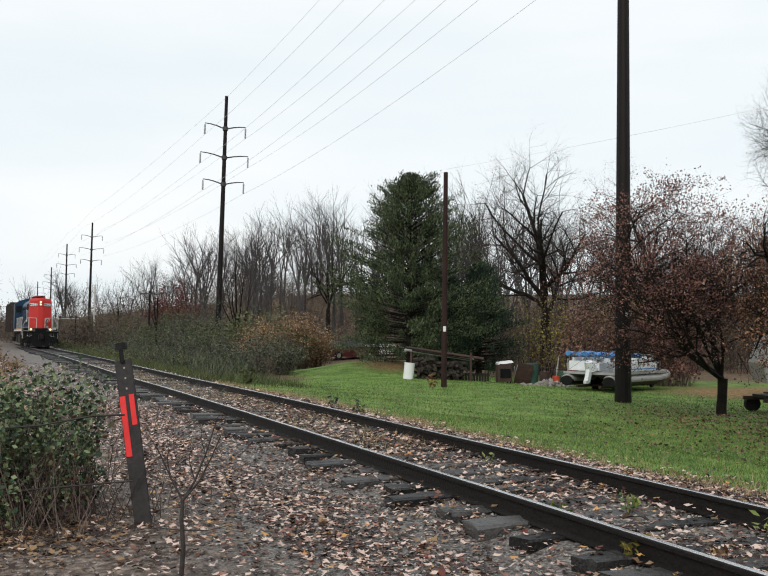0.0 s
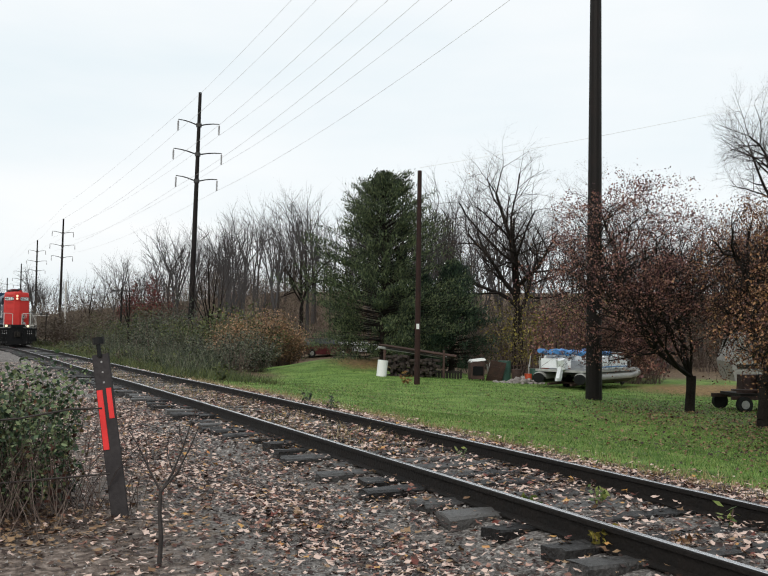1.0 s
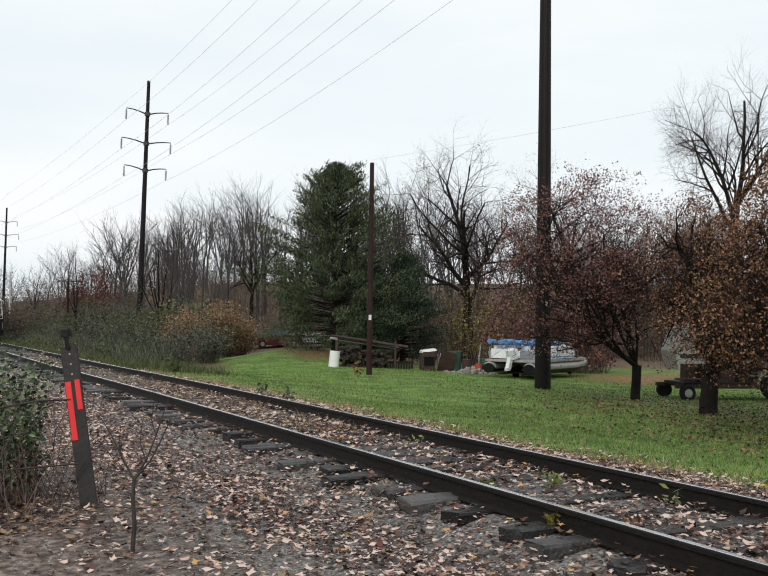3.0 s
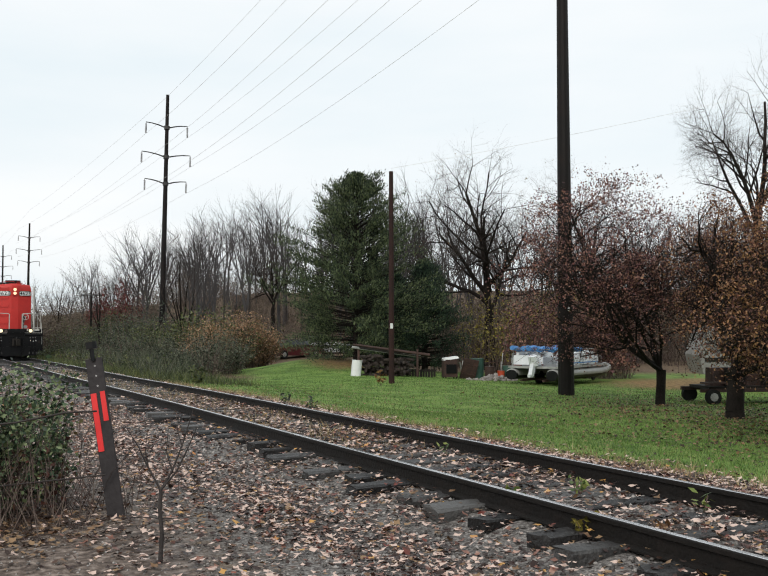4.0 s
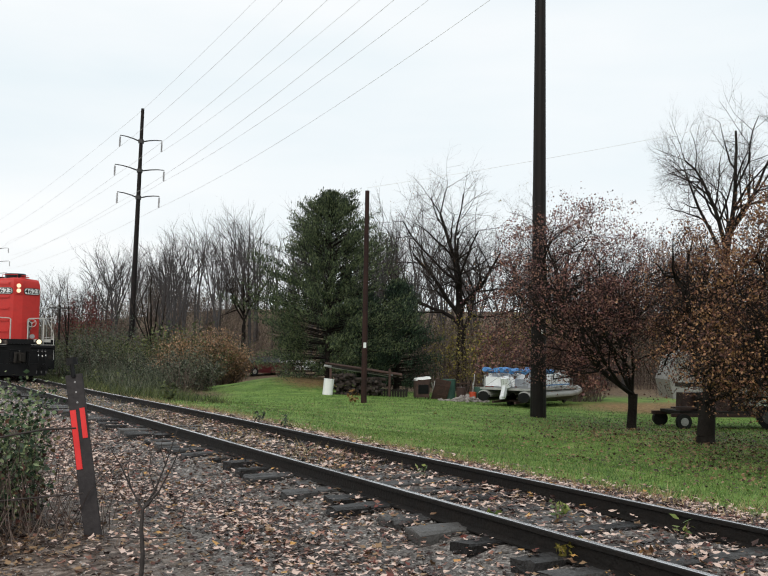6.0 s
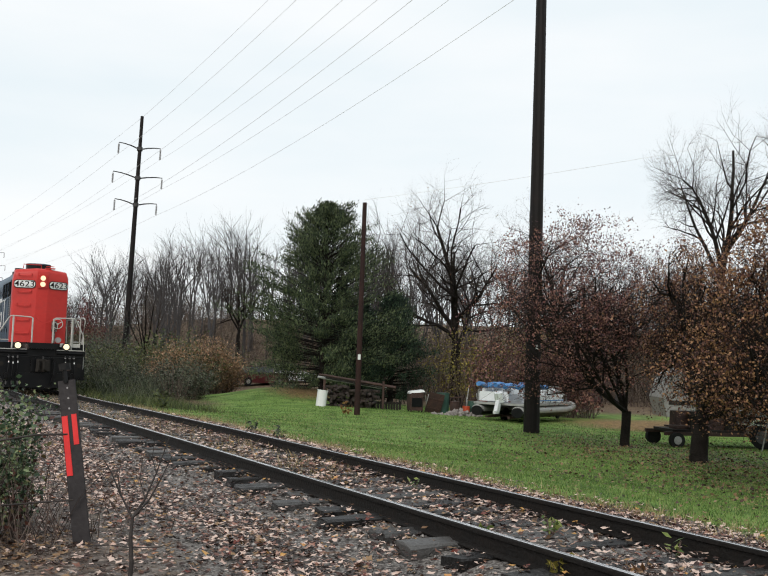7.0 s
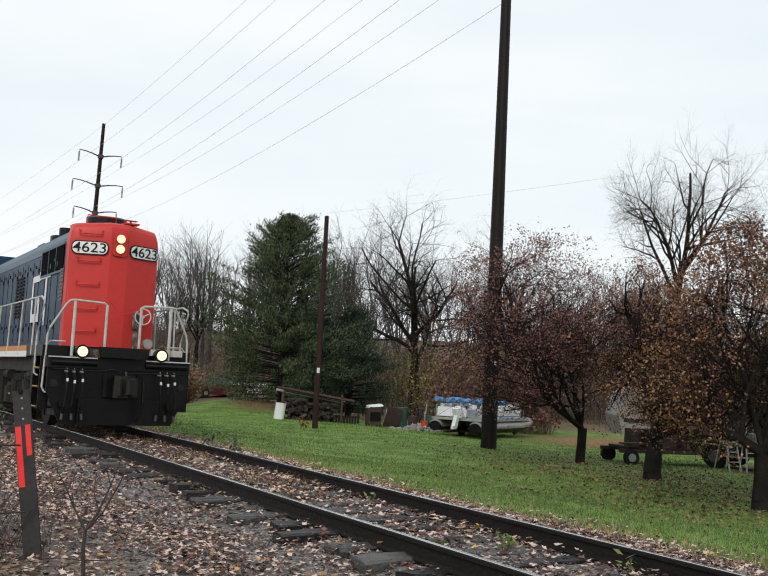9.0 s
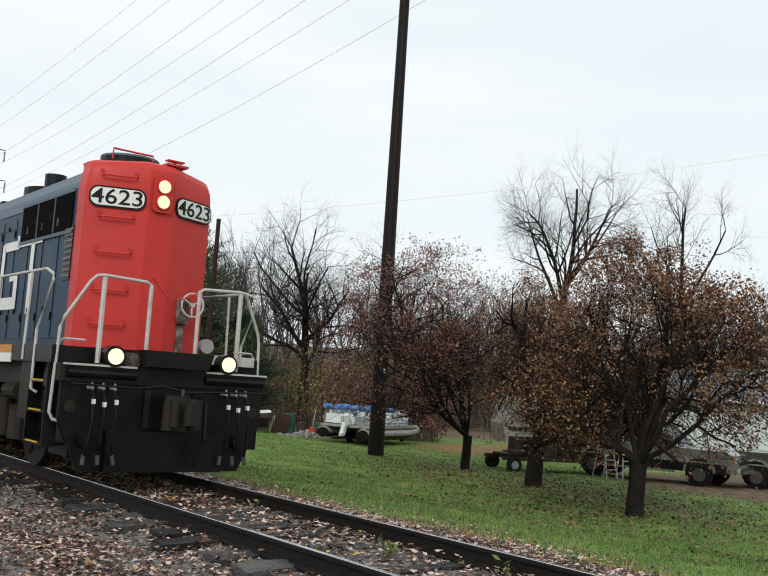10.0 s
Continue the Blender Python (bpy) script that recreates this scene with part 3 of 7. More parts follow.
    box_ = part("headlight_housing", rounded_plate(0.27, 0.47, 0.06, 0.05), M_RED, loco)
    box_.matrix_local = pose(NOSE - 0.005, 0, 3.57)
    for z in lamp_z:
        part("lamp_ring", drum((0.055, 0, z - 3.57), (1, 0, 0), 0.10, 0.03), M_RED, box_)
        part("headlight", drum((0.062, 0, z - 3.57), (1, 0, 0), 0.083, 0.03), M_LAMP_TOP, box_, "lit warm headlight")
    digits = text_mesh("4623", 0.27, 0.0015)
    for v in digits.vertices:
        v.co.x *= 1.20
    digits.materials.append(M_BLACK)
    ang = math.degrees(math.atan2(SWEEP - 0.035, HW - FLAT - 0.07))
    for sgn in (-1, 1):
        mid_y = sgn * 0.52
        mid_x = NOSE - (0.53 - FLAT) * math.tan(radians(ang)) - 0.006
        board = part("number_board", rounded_plate(0.70, 0.27, 0.11, 0.035), M_BLACK, loco, "white number board with dark rim")
        board.matrix_local = pose(mid_x, mid_y, 3.46, 0, 0, sgn * ang)
        part("board_face", rounded_plate(0.655, 0.225, 0.095, 0.006), M_NUMFACE, board).matrix_local = pose(0.034, 0, 0)
        part("road_number", digits, M_BLACK, board, "black numerals").matrix_local = pose(0.043, 0, -0.005, 90, 0, 90)
    # ladder of grab irons on the loco's right face
    out = (math.cos(radians(-ang)), math.sin(radians(-ang)), 0)
    barv = (math.sin(radians(ang)), math.cos(radians(ang)), 0)
    for z in (3.78, 3.25, 2.80, 2.33, 1.90):
        part("grab_iron", grab(Build(), (NOSE - 0.36 * math.tan(radians(ang)) + 0.006, -0.53, z), barv, 0.42, out), M_RED, loco)
    part("latch_plate", Build().box((NOSE - 0.08, -0.32, 1.85), (0.03, 0.14, 0.11), pose(0, 0, 0, 0, 0, -ang)), M_RED, loco)
    # hand brake on the left face
    bx = NOSE - (0.50 - FLAT) * math.tan(radians(ang))
    brake = part("hand_brake", Build().box((bx + 0.05, 0.46, 2.12), (0.10, 0.18, 0.34), bevel=0.03).box((bx + 0.04, 0.45, 1.80), (0.04, 0.10, 0.45)), M_STAIN, loco, "greasy hand brake gearbox")
    ring = [(bx + 0.16, 0.55 + 0.155 * math.cos(a), 2.20 + 0.155 * math.sin(a)) for a in np.linspace(0, 6.2832, 25)]
    wheel = Build().tube(ring, 0.014, 6)
    for a in (0.5, 2.6, 4.7):
        wheel.tube([(bx + 0.14, 0.55, 2.20), (bx + 0.16, 0.55 + 0.155 * math.cos(a), 2.20 + 0.155 * math.sin(a))], 0.012, 6)
    wheel.tube([(bx, 0.55, 2.20), (bx + 0.17, 0.55, 2.20)], 0.03, 8)
    part("brake_wheel", wheel, M_RAILING, brake)
    part("safety_chain", Build().tube([(-0.22 - 0.1 * math.sin(3.14 * k / 10), -0.30 + 0.62 * k / 10, 2.43 - 0.16 * math.sin(3.14 * k / 10) - 0.12 * k / 10) for k in range(11)], 0.009, 5), M_RED, loco)
    # platform, sill and stripes
    body = part("platform", Build().box((-8.4, 0, 1.44), (16.1, 2.76, 0.20)).box((-8.4, 0, 1.20), (15.4, 1.6, 0.35)), M_BLACK, loco, "black walkway platform and frame")
    for sgn in (-1, 1):
        part("sill_stripe", Build().box((-8.6, sgn * 1.386, 1.485), (13.6, 0.012, 0.10)), M_ORANGE, body, "orange stripe")
        part("sill_stripe", Build().box((-8.6, sgn * 1.386, 1.375), (13.6, 0.012, 0.115)), M_WHITE, body, "white stripe")
    # pilot: the black front sheet with its cut lower corners
    face = [(-1.30, 1.33), (-1.30, 0.72), (-1.20, 0.50), (-1.02, 0.13), (1.02, 0.13), (1.20, 0.50), (1.30, 0.72), (1.30, 1.33)]
    pilot = part("pilot", Build().prism(face, "x", -0.24, -0.18), M_BLACK, loco, "black front pilot plate")
    part("foot_board", Build().prism([(-0.75, 0.13), (0.75, 0.13), (0.75, 0.60), (-0.75, 0.60)], "x", -0.178, -0.10), M_BLACK, pilot)
    part("end_sill", Build().box((-0.24, 0, 1.24), (0.22, 2.66, 0.20), bevel=0.04), M_BLACK, pilot)
    for sgn in (-1, 1):
        part("sill_edge", Build().box((-0.12, sgn * 0.88, 1.335), (0.05, 0.86, 0.022)), M_RAILING, pilot, "pale worn edge strip")
        part("cylinder", Build().tube([(-0.13, sgn * 0.45, 1.24), (-0.13, sgn * 1.26, 1.24)], 0.055, 10), M_BLACK, pilot)
    cp = part("coupler", Build().box((-0.02, 0, 0.84), (0.50, 0.18, 0.22), bevel=0.05).box((0.16, -0.03, 0.84), (0.24, 0.34, 0.40), bevel=0.09, taper=0.9).box((0.30, -0.13, 0.84), (0.20, 0.09, 0.30), pose(0, 0, 0, 0, 0, -18), 0.9, 0.03), M_GRIME, loco, "sooty brown knuckle coupler")
    part("knuckle", Build().tube([(0.29, 0.13, 0.67), (0.29, 0.13, 1.01)], 0.085, 14).box((0.35, 0.06, 0.84), (0.10, 0.18, 0.26), pose(0, 0, 0, 0, 0, 20), 0.95, 0.03), M_GRIME, cp, "", True)
    part("lock_pin", Build().tube([(0.22, 0.0, 1.0), (0.22, 0.0, 1.12)], 0.02, 7), M_STEEL_ARM, cp)
    for sgn in (-1, 1):
        part("buffer_pad", Build().tube([(-0.18, sgn * 0.98, 0.50), (-0.08, sgn * 0.98, 0.50)], 0.10, 14), M_BLACK, pilot)
        for yy in (0.72, 0.86, 0.99):
            part("angle_cock", Build().tube([(-0.17, sgn * yy, 1.08), (-0.04, sgn * yy, 1.08)], 0.022, 8).box((-0.06, sgn * yy, 1.115), (0.03, 0.012, 0.05)), M_INSULATOR, pilot)
        part("poling_pocket", Build().tube([(-0.19, sgn * 1.18, 0.86), (-0.165, sgn * 1.18, 0.86)], 0.07, 14), M_GRIME, pilot)
    part("coupler_pocket", Build().box((-0.14, 0, 0.86), (0.10, 0.62, 0.44), bevel=0.05), M_BLACK, pilot)
    part("drop_step", Build().prism([(-0.46, 1.55), (0.46, 1.55), (0.40, 1.36), (-0.40, 1.36)], "x", -0.12, 0.06), M_BLACK, loco, "folded black end step")
    # hoses with pale fittings
    for sgn in (-1, 1):
        for i, yy in enumerate((0.72, 0.86, 0.99)):
            h = part("air_hose", Build().tube([(-0.10, sgn * yy, 1.10), (0.02, sgn * yy, 0.98), (0.05, sgn * yy, 0.72), (0.03, sgn * (yy + 0.02), 0.45), (-0.04, sgn * (yy + 0.03 * (i - 1)), 0.30)], 0.018, 7), M_BLACK, loco, "black rubber air hose")
            part("fitting", Build().box((0.03, sgn * yy, 0.93 - 0.03 * (i % 2)), (0.045, 0.032, 0.055)), M_WHITE, h, "white-painted fitting")
            part("hose_end", Build().tube([(-0.04, sgn * (yy + 0.03 * (i - 1)), 0.33), (-0.02, sgn * (yy + 0.045 * (i - 1)), 0.22)], 0.026, 7), M_STEEL_ARM, h)
    part("brake_hose", Build().tube([(-0.08, 0.36, 1.05), (0.10, 0.37, 0.95), (0.14, 0.36, 0.55), (0.10, 0.30, 0.30), (0.06, 0.28, 0.20)], 0.028, 8), M_BLACK, loco)
    part("uncoupling_lever", Build().tube([(0.0, -1.25, 1.12), (0.06, -0.5, 1.10), (0.09, -0.2, 1.14), (0.10, 0.1, 1.08), (0.06, 0.5, 1.10), (0.0, 1.25, 1.12)], 0.014, 6), M_BLACK, loco)
    # ditch lights on brackets
    for sgn in (-1, 1):
        d = part("ditch_light", drum((-0.16, sgn * 0.735, 1.45), (1, 0, 0), 0.125, 0.16), M_BLACK, loco, "round black lamp housing")
        part("lens", drum((-0.073, sgn * 0.735, 1.45), (1, 0, 0), 0.092, 0.022), M_LAMP, d, "lit warm ditch light")
        part("bracket", Build().box((-0.2, sgn * 0.735, 1.345), (0.16, 0.30, 0.05)), M_BLACK, d)
    part("bell", drum((-0.28, 0.50, 1.66), (1, 0, 0), 0.09, 0.10), M_INSULATOR, loco, "small pale round bell")
    part("worn_panel", Build().box((-0.20, -0.50, 1.43), (0.02, 0.22, 0.16)), M_STAIN, loco)
    part("white_box", Build().box((-0.30, 0.88, 1.50), (0.12, 0.62, 0.12)), M_RAILING, loco, "pale junction box on the end sill")
    # front handrails
    for sgn in (-1, 1):
        r = Build()
        inner, outer = sgn * 0.32, sgn * 0.90
        hand_rail(r, [(-0.20, inner, 1.36), (-0.20, inner, 2.33)], 0.026)
        hand_rail(r, [(-0.20, outer, 1.36), (-0.20, outer, 2.36)], 0.030)
        hand_rail(r, [(-0.20, inner, 2.32), (-0.20, inner + sgn * 0.06, 2.36), (-0.20, outer, 2.38), (-0.22, sgn * 0.98, 2.37), (-0.26, sgn * 1.04, 2.30), (-0.34, sgn * 1.28, 1.86), (-0.36, sgn * 1.31, 1.74), (-0.36, sgn * 1.34, 0.78), (-0.34, sgn * 1.30, 0.70), (-0.30, sgn * 1.22, 0.68)], 0.020)
        part("end_handrail", r, M_RAILING, loco, "worn white end handrail")
        c = Build()
        hand_rail(c, [(-0.90, sgn * 1.32, 0.98), (-0.94, sgn * 1.38, 1.02), (-0.94, sgn * 1.38, 1.72), (-0.56, sgn * 1.37, 2.30), (-0.60, sgn * 1.37, 2.37), (-0.85, sgn * 1.36, 2.44), (-1.5, sgn * 1.36, 2.44), (-11.2, sgn * 1.36, 2.44)], 0.019)
        part("side_handrail", c, M_RAILING, loco, "long white side handrail")
        for i in range(8):
            part("stanchion", Build().tube([(-1.35 - i * 1.28, sgn * 1.385, 1.36), (-1.35 - i * 1.28, sgn * 1.365, 2.44)], 0.018, 7), M_RAILING, loco)
        part("corner_grab", Build().tube([(-0.42, sgn * 1.30, 1.36), (-0.42, sgn * 1.30, 1.54), (-0.42, sgn * 1.24, 1.62), (-0.42, sgn * 0.98, 1.62)], 0.016, 6), M_RAILING, loco)
        # steps
        st = part("step_well", Build().box((-0.40, sgn * 1.31, 0.86), (0.03, 0.16, 0.95)).box((-1.0, sgn * 1.31, 0.86), (0.03, 0.16, 0.95)).box((-0.7, sgn * 1.06, 0.80), (0.62, 0.04, 1.05)).box((-1.3, sgn * 1.28, 1.0), (0.6, 0.05, 0.7)), M_BLACK, loco, "black step well")
        for z in (0.42, 0.78, 1.12):
            part("step", Build().box((-0.7, sgn * 1.22, z), (0.56, 0.34, 0.035)), M_BLACK, st)
            part("step_edge", Build().box((-0.7, sgn * 1.395, z + 0.01), (0.40, 0.010, 0.016)), M_YELLOW, st, "yellow step edge")
    # trucks and wheels
    for tx in (-3.6, -12.9):
        tr = part("truck_frame", Build().box((tx, 0.98, 0.62), (3.9, 0.14, 0.30), bevel=0.1).box((tx, -0.98, 0.62), (3.9, 0.14, 0.30), bevel=0.1).box((tx, 0, 0.70), (0.7, 2.2, 0.34)), M_GRIME, loco, "grimy truck frame")
        for sgn in (-1, 1):
            for dx in (-1.37, 1.37):
                part("journal_box", Build().box((tx + dx, sgn * 1.08, 0.52), (0.36, 0.18, 0.36), bevel=0.06), M_GRIME, tr)
                part("spring", Build().tube([(tx + dx * 0.55, sgn * 1.06, 0.35), (tx + dx * 0.55, sgn * 1.06, 0.85)], 0.11, 10), M_GRIME, tr)
                part("brake_cylinder", Build().tube([(tx + dx * 0.9 - 0.25, sgn * 1.12, 0.95), (tx + dx * 0.9 + 0.25, sgn * 1.12, 0.95)], 0.11, 10), M_GRIME, tr)
    part("fuel_tank", Build().box((-8.2, 0, 0.66), (4.2, 2.5, 0.75), bevel=0.2), M_GRIME, loco, "grimy fuel tank")
    # cab and rear hood
    cab = part("cab", Build().prism([(-1.52, DECK), (-1.52, 3.72), (-1.2, 4.05), (-0.6, 4.25), (0.6, 4.25), (1.2, 4.05), (1.52, 3.72), (1.52, DECK)], "x", -13.8, -11.4), M_BLUE, loco, "blue cab")
    for sgn in (-1, 1):
        part("cab_window", Build().box((-11.39, sgn * 1.2, 3.3), (0.03, 0.42, 0.6)).box((-12.6, sgn * 1.525, 3.25), (1.3, 0.02, 0.6)), M_BLACK, cab, "dark cab window")
    part("rear_hood", Build().prism(hood_section(), "x", -16.0, -13.8), M_BLUE, loco)
    wheels = []
    ws = Build().tube([(0, -0.80, 0), (0, 0.80, 0)], 0.08, 10)
    for sgn in (-1, 1):
        ws.tube([(0, sgn * 0.685, 0), (0, sgn * 0.715, 0)], 0.535, 28)
        ws.tube([(0, sgn * 0.715, 0), (0, sgn * 0.84, 0)], 0.508, 28)
        for i in range(5):
            a = i * 1.2566
            ws.box((0.3 * math.cos(a), sgn * 0.845, 0.3 * math.sin(a)), (0.12, 0.03, 0.12))
    me = ws.mesh("wheelset")
    me.materials.append(M_GRIME)
    for tx in (-3.6, -12.9):
        for dx in (-1.37, 1.37):
            w = part("wheelset", me, M_GRIME, loco, "steel wheelset")
            w.location = (tx + dx, 0, 0.51)
            wheels.append(w)
    return loco, wheels


def freight_car():
    car = thing("hopper_car", pose(0, 0, 0), "dark brown freight car coupled behind the locomotive", "freight car")
    m = material("car_brown", [(0.016, 0.011, 0.009), (0.035, 0.022, 0.018)], 2.0, 0.7, 0.2)
    b = part("body", Build().prism([(-1.52, 1.2), (-1.56, 4.1), (1.56, 4.1), (1.52, 1.2)], "x", -14.4, 0), m, car)
    for i in range(10):
        for sgn in (-1, 1):
            part("rib", Build().box((-0.3 - i * 1.53, sgn * 1.60, 2.65), (0.12, 0.12, 2.9)), m, b)
    part("underframe", Build().box((-7.2, 0, 0.95), (14.6, 1.4, 0.5)).box((-2.0, 0, 0.5), (2.4, 2.0, 0.5), bevel=0.1).box((-12.4, 0, 0.5), (2.4, 2.0, 0.5), bevel=0.1), M_GRIME, car)
    return car


LOCO, WHEELS = locomotive()
CAR = freight_car()


# ---- power line ----
def transmission_pole(up):
    """A tall dark pole with three pairs of curved arms; the line runs along local y."""
    p = thing("transmission_pole", pose(0, 0, 0), "tall dark transmission pole with three pairs of curved arms", "utility pole", "poles of the power line")
    part("shaft", Build().tube([(0, 0, -0.4), (0, 0, 6), (0, 0, 13), (0, 0, 20.6 + up)], 0.25, 14, 0.125), M_POLE, p)
    for z, w, dy in ((18.0 + up, 1.62, 0), (15.7 + up, 1.9, 0), (13.6 + up, 1.62, 0)):
        for sgn in (-1, 1):
            arm = part("arm", Build().tube([(0, 0, z - 0.02), (sgn * 0.12, 0, z), (sgn * w * 0.4, 0, z + 0.16), (sgn * w * 0.7, 0, z + 0.25), (sgn * w, 0, z + 0.28)], 0.065, 7, 0.035), M_STEEL_ARM, p)
            ins = Build().tube([(sgn * w, 0, z + 0.28), (sgn * w, 0, z - 0.62)], 0.022, 6)
            for i in range(9):
                ins.tube([(sgn * w, 0, z + 0.14 - i * 0.085), (sgn * w, 0, z + 0.10 - i * 0.085)], 0.075, 8)
            part("insulator", ins, M_INSULATOR, arm, "hanging grey insulator string")
        part("collar", Build().tube([(0, 0, z - 0.14), (0, 0, z + 0.14)], 0.22, 12), M_STEEL_ARM, p)
    return p


LINE_TURN = math.degrees(math.atan2(0.9153, -0.4027)) - 90
POLES = [(22.0, -5.6), (7.15, 28.09), (-12.95, 73.0), (-47.5, 151.0), (-64.6, 190.0), (-80.8, 227.0), (-104.0, 281.0)]
base_pole, far_pole = transmission_pole(2.6), transmission_pole(0.0)
LEAN = [(0, 0), (0.0, 0.0), (0.0, 1.0), (0.3, 0.5), (0, 0), (0, 0), (0, 0)]
ARM_ENDS = []
for i, (x, y) in enumerate(POLES):
    m = pose(x, y, on_land(x, y), LEAN[i][0], LEAN[i][1], LINE_TURN)
    if i == 1:
        base_pole.matrix_world = m
    elif i == 2:
        far_pole.matrix_world = m
    else:
        copy_thing(far_pole, m).scale = (1, 1, (1, 1, 1, 0.89, 0.89, 0.77, 0.72)[i])
    up = 2.6 if i == 1 else 0.0
    ARM_ENDS.append([m @ Vector(q) for q in ((-1.62, 0, 17.38 + up), (1.62, 0, 17.38 + up), (-1.9, 0, 15.08 + up), (1.9, 0, 15.08 + up), (-1.62, 0, 12.98 + up), (1.62, 0, 12.98 + up), (0, 0, 20.5 + up))])
tagged(base_pole, "tall dark brown wooden transmission pole standing in the lawn")
part("pole_tag", Build().box((-0.06, -0.245, 2.62), (0.07, 0.012, 0.13)), M_WHITE, base_pole, "small white tag")


def span(name, a, b, sag, r, label):
    a, b = Vector(a), Vector(b)
    pts = [a.lerp(b, k / 24) - Vector((0, 0, sag * 4 * (k / 24) * (1 - k / 24))) for k in range(25)]
    w = part(name, Build().tube(pts, r, 5), M_WIRE)
    return tagged(w, label, "wire", "power line wires")


for i in range(len(POLES) - 1):
    for j in range(7):
        if i > 2 and j not in (0, 1, 6):
            continue
        span("wire", ARM_ENDS[i][j], ARM_ENDS[i + 1][j], 0.7 if j < 6 else 0.4, 0.0135 if i == 0 else 0.009, "thin grey power line conductor between poles")

small_pole = thing("utility_pole", pose(2.06, 32.05, on_land(2.06, 32.05), 0, 0, 15), "short slim dark reddish wooden pole with a white tag", "utility pole")
part("shaft", Build().tube([(0, 0, -0.3), (0, 0, 4), (0, 0, 7.36)], 0.105, 12, 0.075), material("reddish_pole", [(0.010, 0.006, 0.006), (0.026, 0.012, 0.010), (0.045, 0.02, 0.016)], 2.0, 0.7, 0.4, fine=12, spec=0.2), small_pole)
part("pole_tag", Build().box((-0.03, -0.10, 1.98), (0.10, 0.012, 0.18)), M_WHITE, small_pole, "white tag")
span("service_wire", (2.06, 32.05, 6.85), (30.0, 24.4, 12.7), 0.5, 0.006, "thin service wire from the short pole to the house")
span("service_wire", (26.0, 38.0, 9.4), (36.0, 30.0, 11.0), 0.4, 0.006, "thin service wire near the house")




def signal_pole(x, y, top, arm, mat, label):
    """A low line pole with one crossarm and its pin insulators."""
    z = on_land(x, y)
    q = thing("line_pole", pose(x, y, z, 0, 0, LINE_TURN), label, "utility pole")
    part("shaft", Build().tube([(0, 0, -0.3), (0, 0, (top - z) * 0.5), (0, 0, top - z)], 0.11, 10, 0.08), mat, q)
    if arm:
        bar = part("crossarm", Build().box((0, -0.1, top - z - 0.25), (arm, 0.09, 0.11)), M_STEEL_ARM, q)
        for k in (-0.45, -0.25, 0.25, 0.45):
            part("pin_insulator", Build().tube([(arm * k, -0.1, top - z - 0.2), (arm * k, -0.1, top - z - 0.06)], 0.04, 8), M_INSULATOR, bar)
    return q


signal_pole(-19.4, 77.5, 4.34, 1.7, M_POLE, "low weathered line pole with a short crossarm in the brush")
signal_pole(-29.5, 95.5, 5.6, 0, M_RAILING, "bare pale pole standing beside the far track")
span("line_wire", (-19.4, 77.4, 4.15), (-29.5, 95.5, 5.45), 0.25, 0.014, "slack wire between the low line poles")


def switch_stand():
    x, y = -29.0, 86.5
    w = thing("switch_stand", pose(x, y, on_land(x, y), 0, 0, 10), "low trackside stand with a pale horizontal arm", "signal")
    part("mast", Build().tube([(0.55, 0, -0.2), (0.55, 0, 2.75)], 0.06, 8), M_POLE, w)
    part("arm", Build().box((-0.15, 0, 2.72), (1.9, 0.08, 0.09)), M_RAILING, w, "pale horizontal arm")
    for k in (-0.8, 0.1, 0.6):
        part("lamp_case", Build().box((k, 0, 2.84), (0.22, 0.2, 0.24), bevel=0.05), M_STEEL_ARM, w)


switch_stand()
# ---- near side of the track: marker post, wires, sapling ----
def marker_post():
    p = thing("marker_post", pose(-1.795, 7.15, on_land(-1.795, 7.15), -3.0, -10.2, -8), "dark leaning marker post with red reflective strips", "post")
    part("channel", Build().box((0, 0, 0.60), (0.132, 0.022, 1.32)).box((0.0, 0.018, 0.60), (0.03, 0.03, 1.32)), M_POSTGREY, p)
    part("reflector", Build().box((-0.037, -0.0135, 0.755), (0.046, 0.006, 0.46)), M_REFLECT, p, "long red reflective strip")
    part("reflector", Build().box((0.037, -0.0135, 0.875), (0.040, 0.006, 0.235)), M_REFLECT, p, "short red reflective strip")
    b = part("bolt_head", Build().tube([(0, -0.02, 1.24), (0, -0.02, 1.34)], 0.018, 8).box((0, -0.01, 1.365), (0.085, 0.07, 0.055), bevel=0.02), M_BLACK, p, "black wire clamp on top")
    for z in (1.20, 1.12, 1.04):
        part("hole", Build().tube([(0.005, -0.0125, z), (0.005, -0.0115, z)], 0.008, 8), M_INSULATOR, p)
    return p


marker_post()
fw = Build().tube([(-1.93, 7.05, 0.62), (-2.15, 6.98, 0.615), (-2.5, 6.9, 0.55), (-3.1, 6.8, 0.50), (-4.2, 6.6, 0.52)], 0.008, 6)
tagged(part("fence_wire", fw, M_FENCEWIRE), "sagging rusty fence wire tied to the post", "wire")
fw = Build().tube([(-1.86, 7.05, 0.13), (-2.3, 6.96, 0.10), (-3.0, 6.8, 0.05), (-4.2, 6.6, 0.04)], 0.007, 6)
tagged(part("fence_wire", fw, M_FENCEWIRE), "low rusty fence wire tied to the post", "wire")


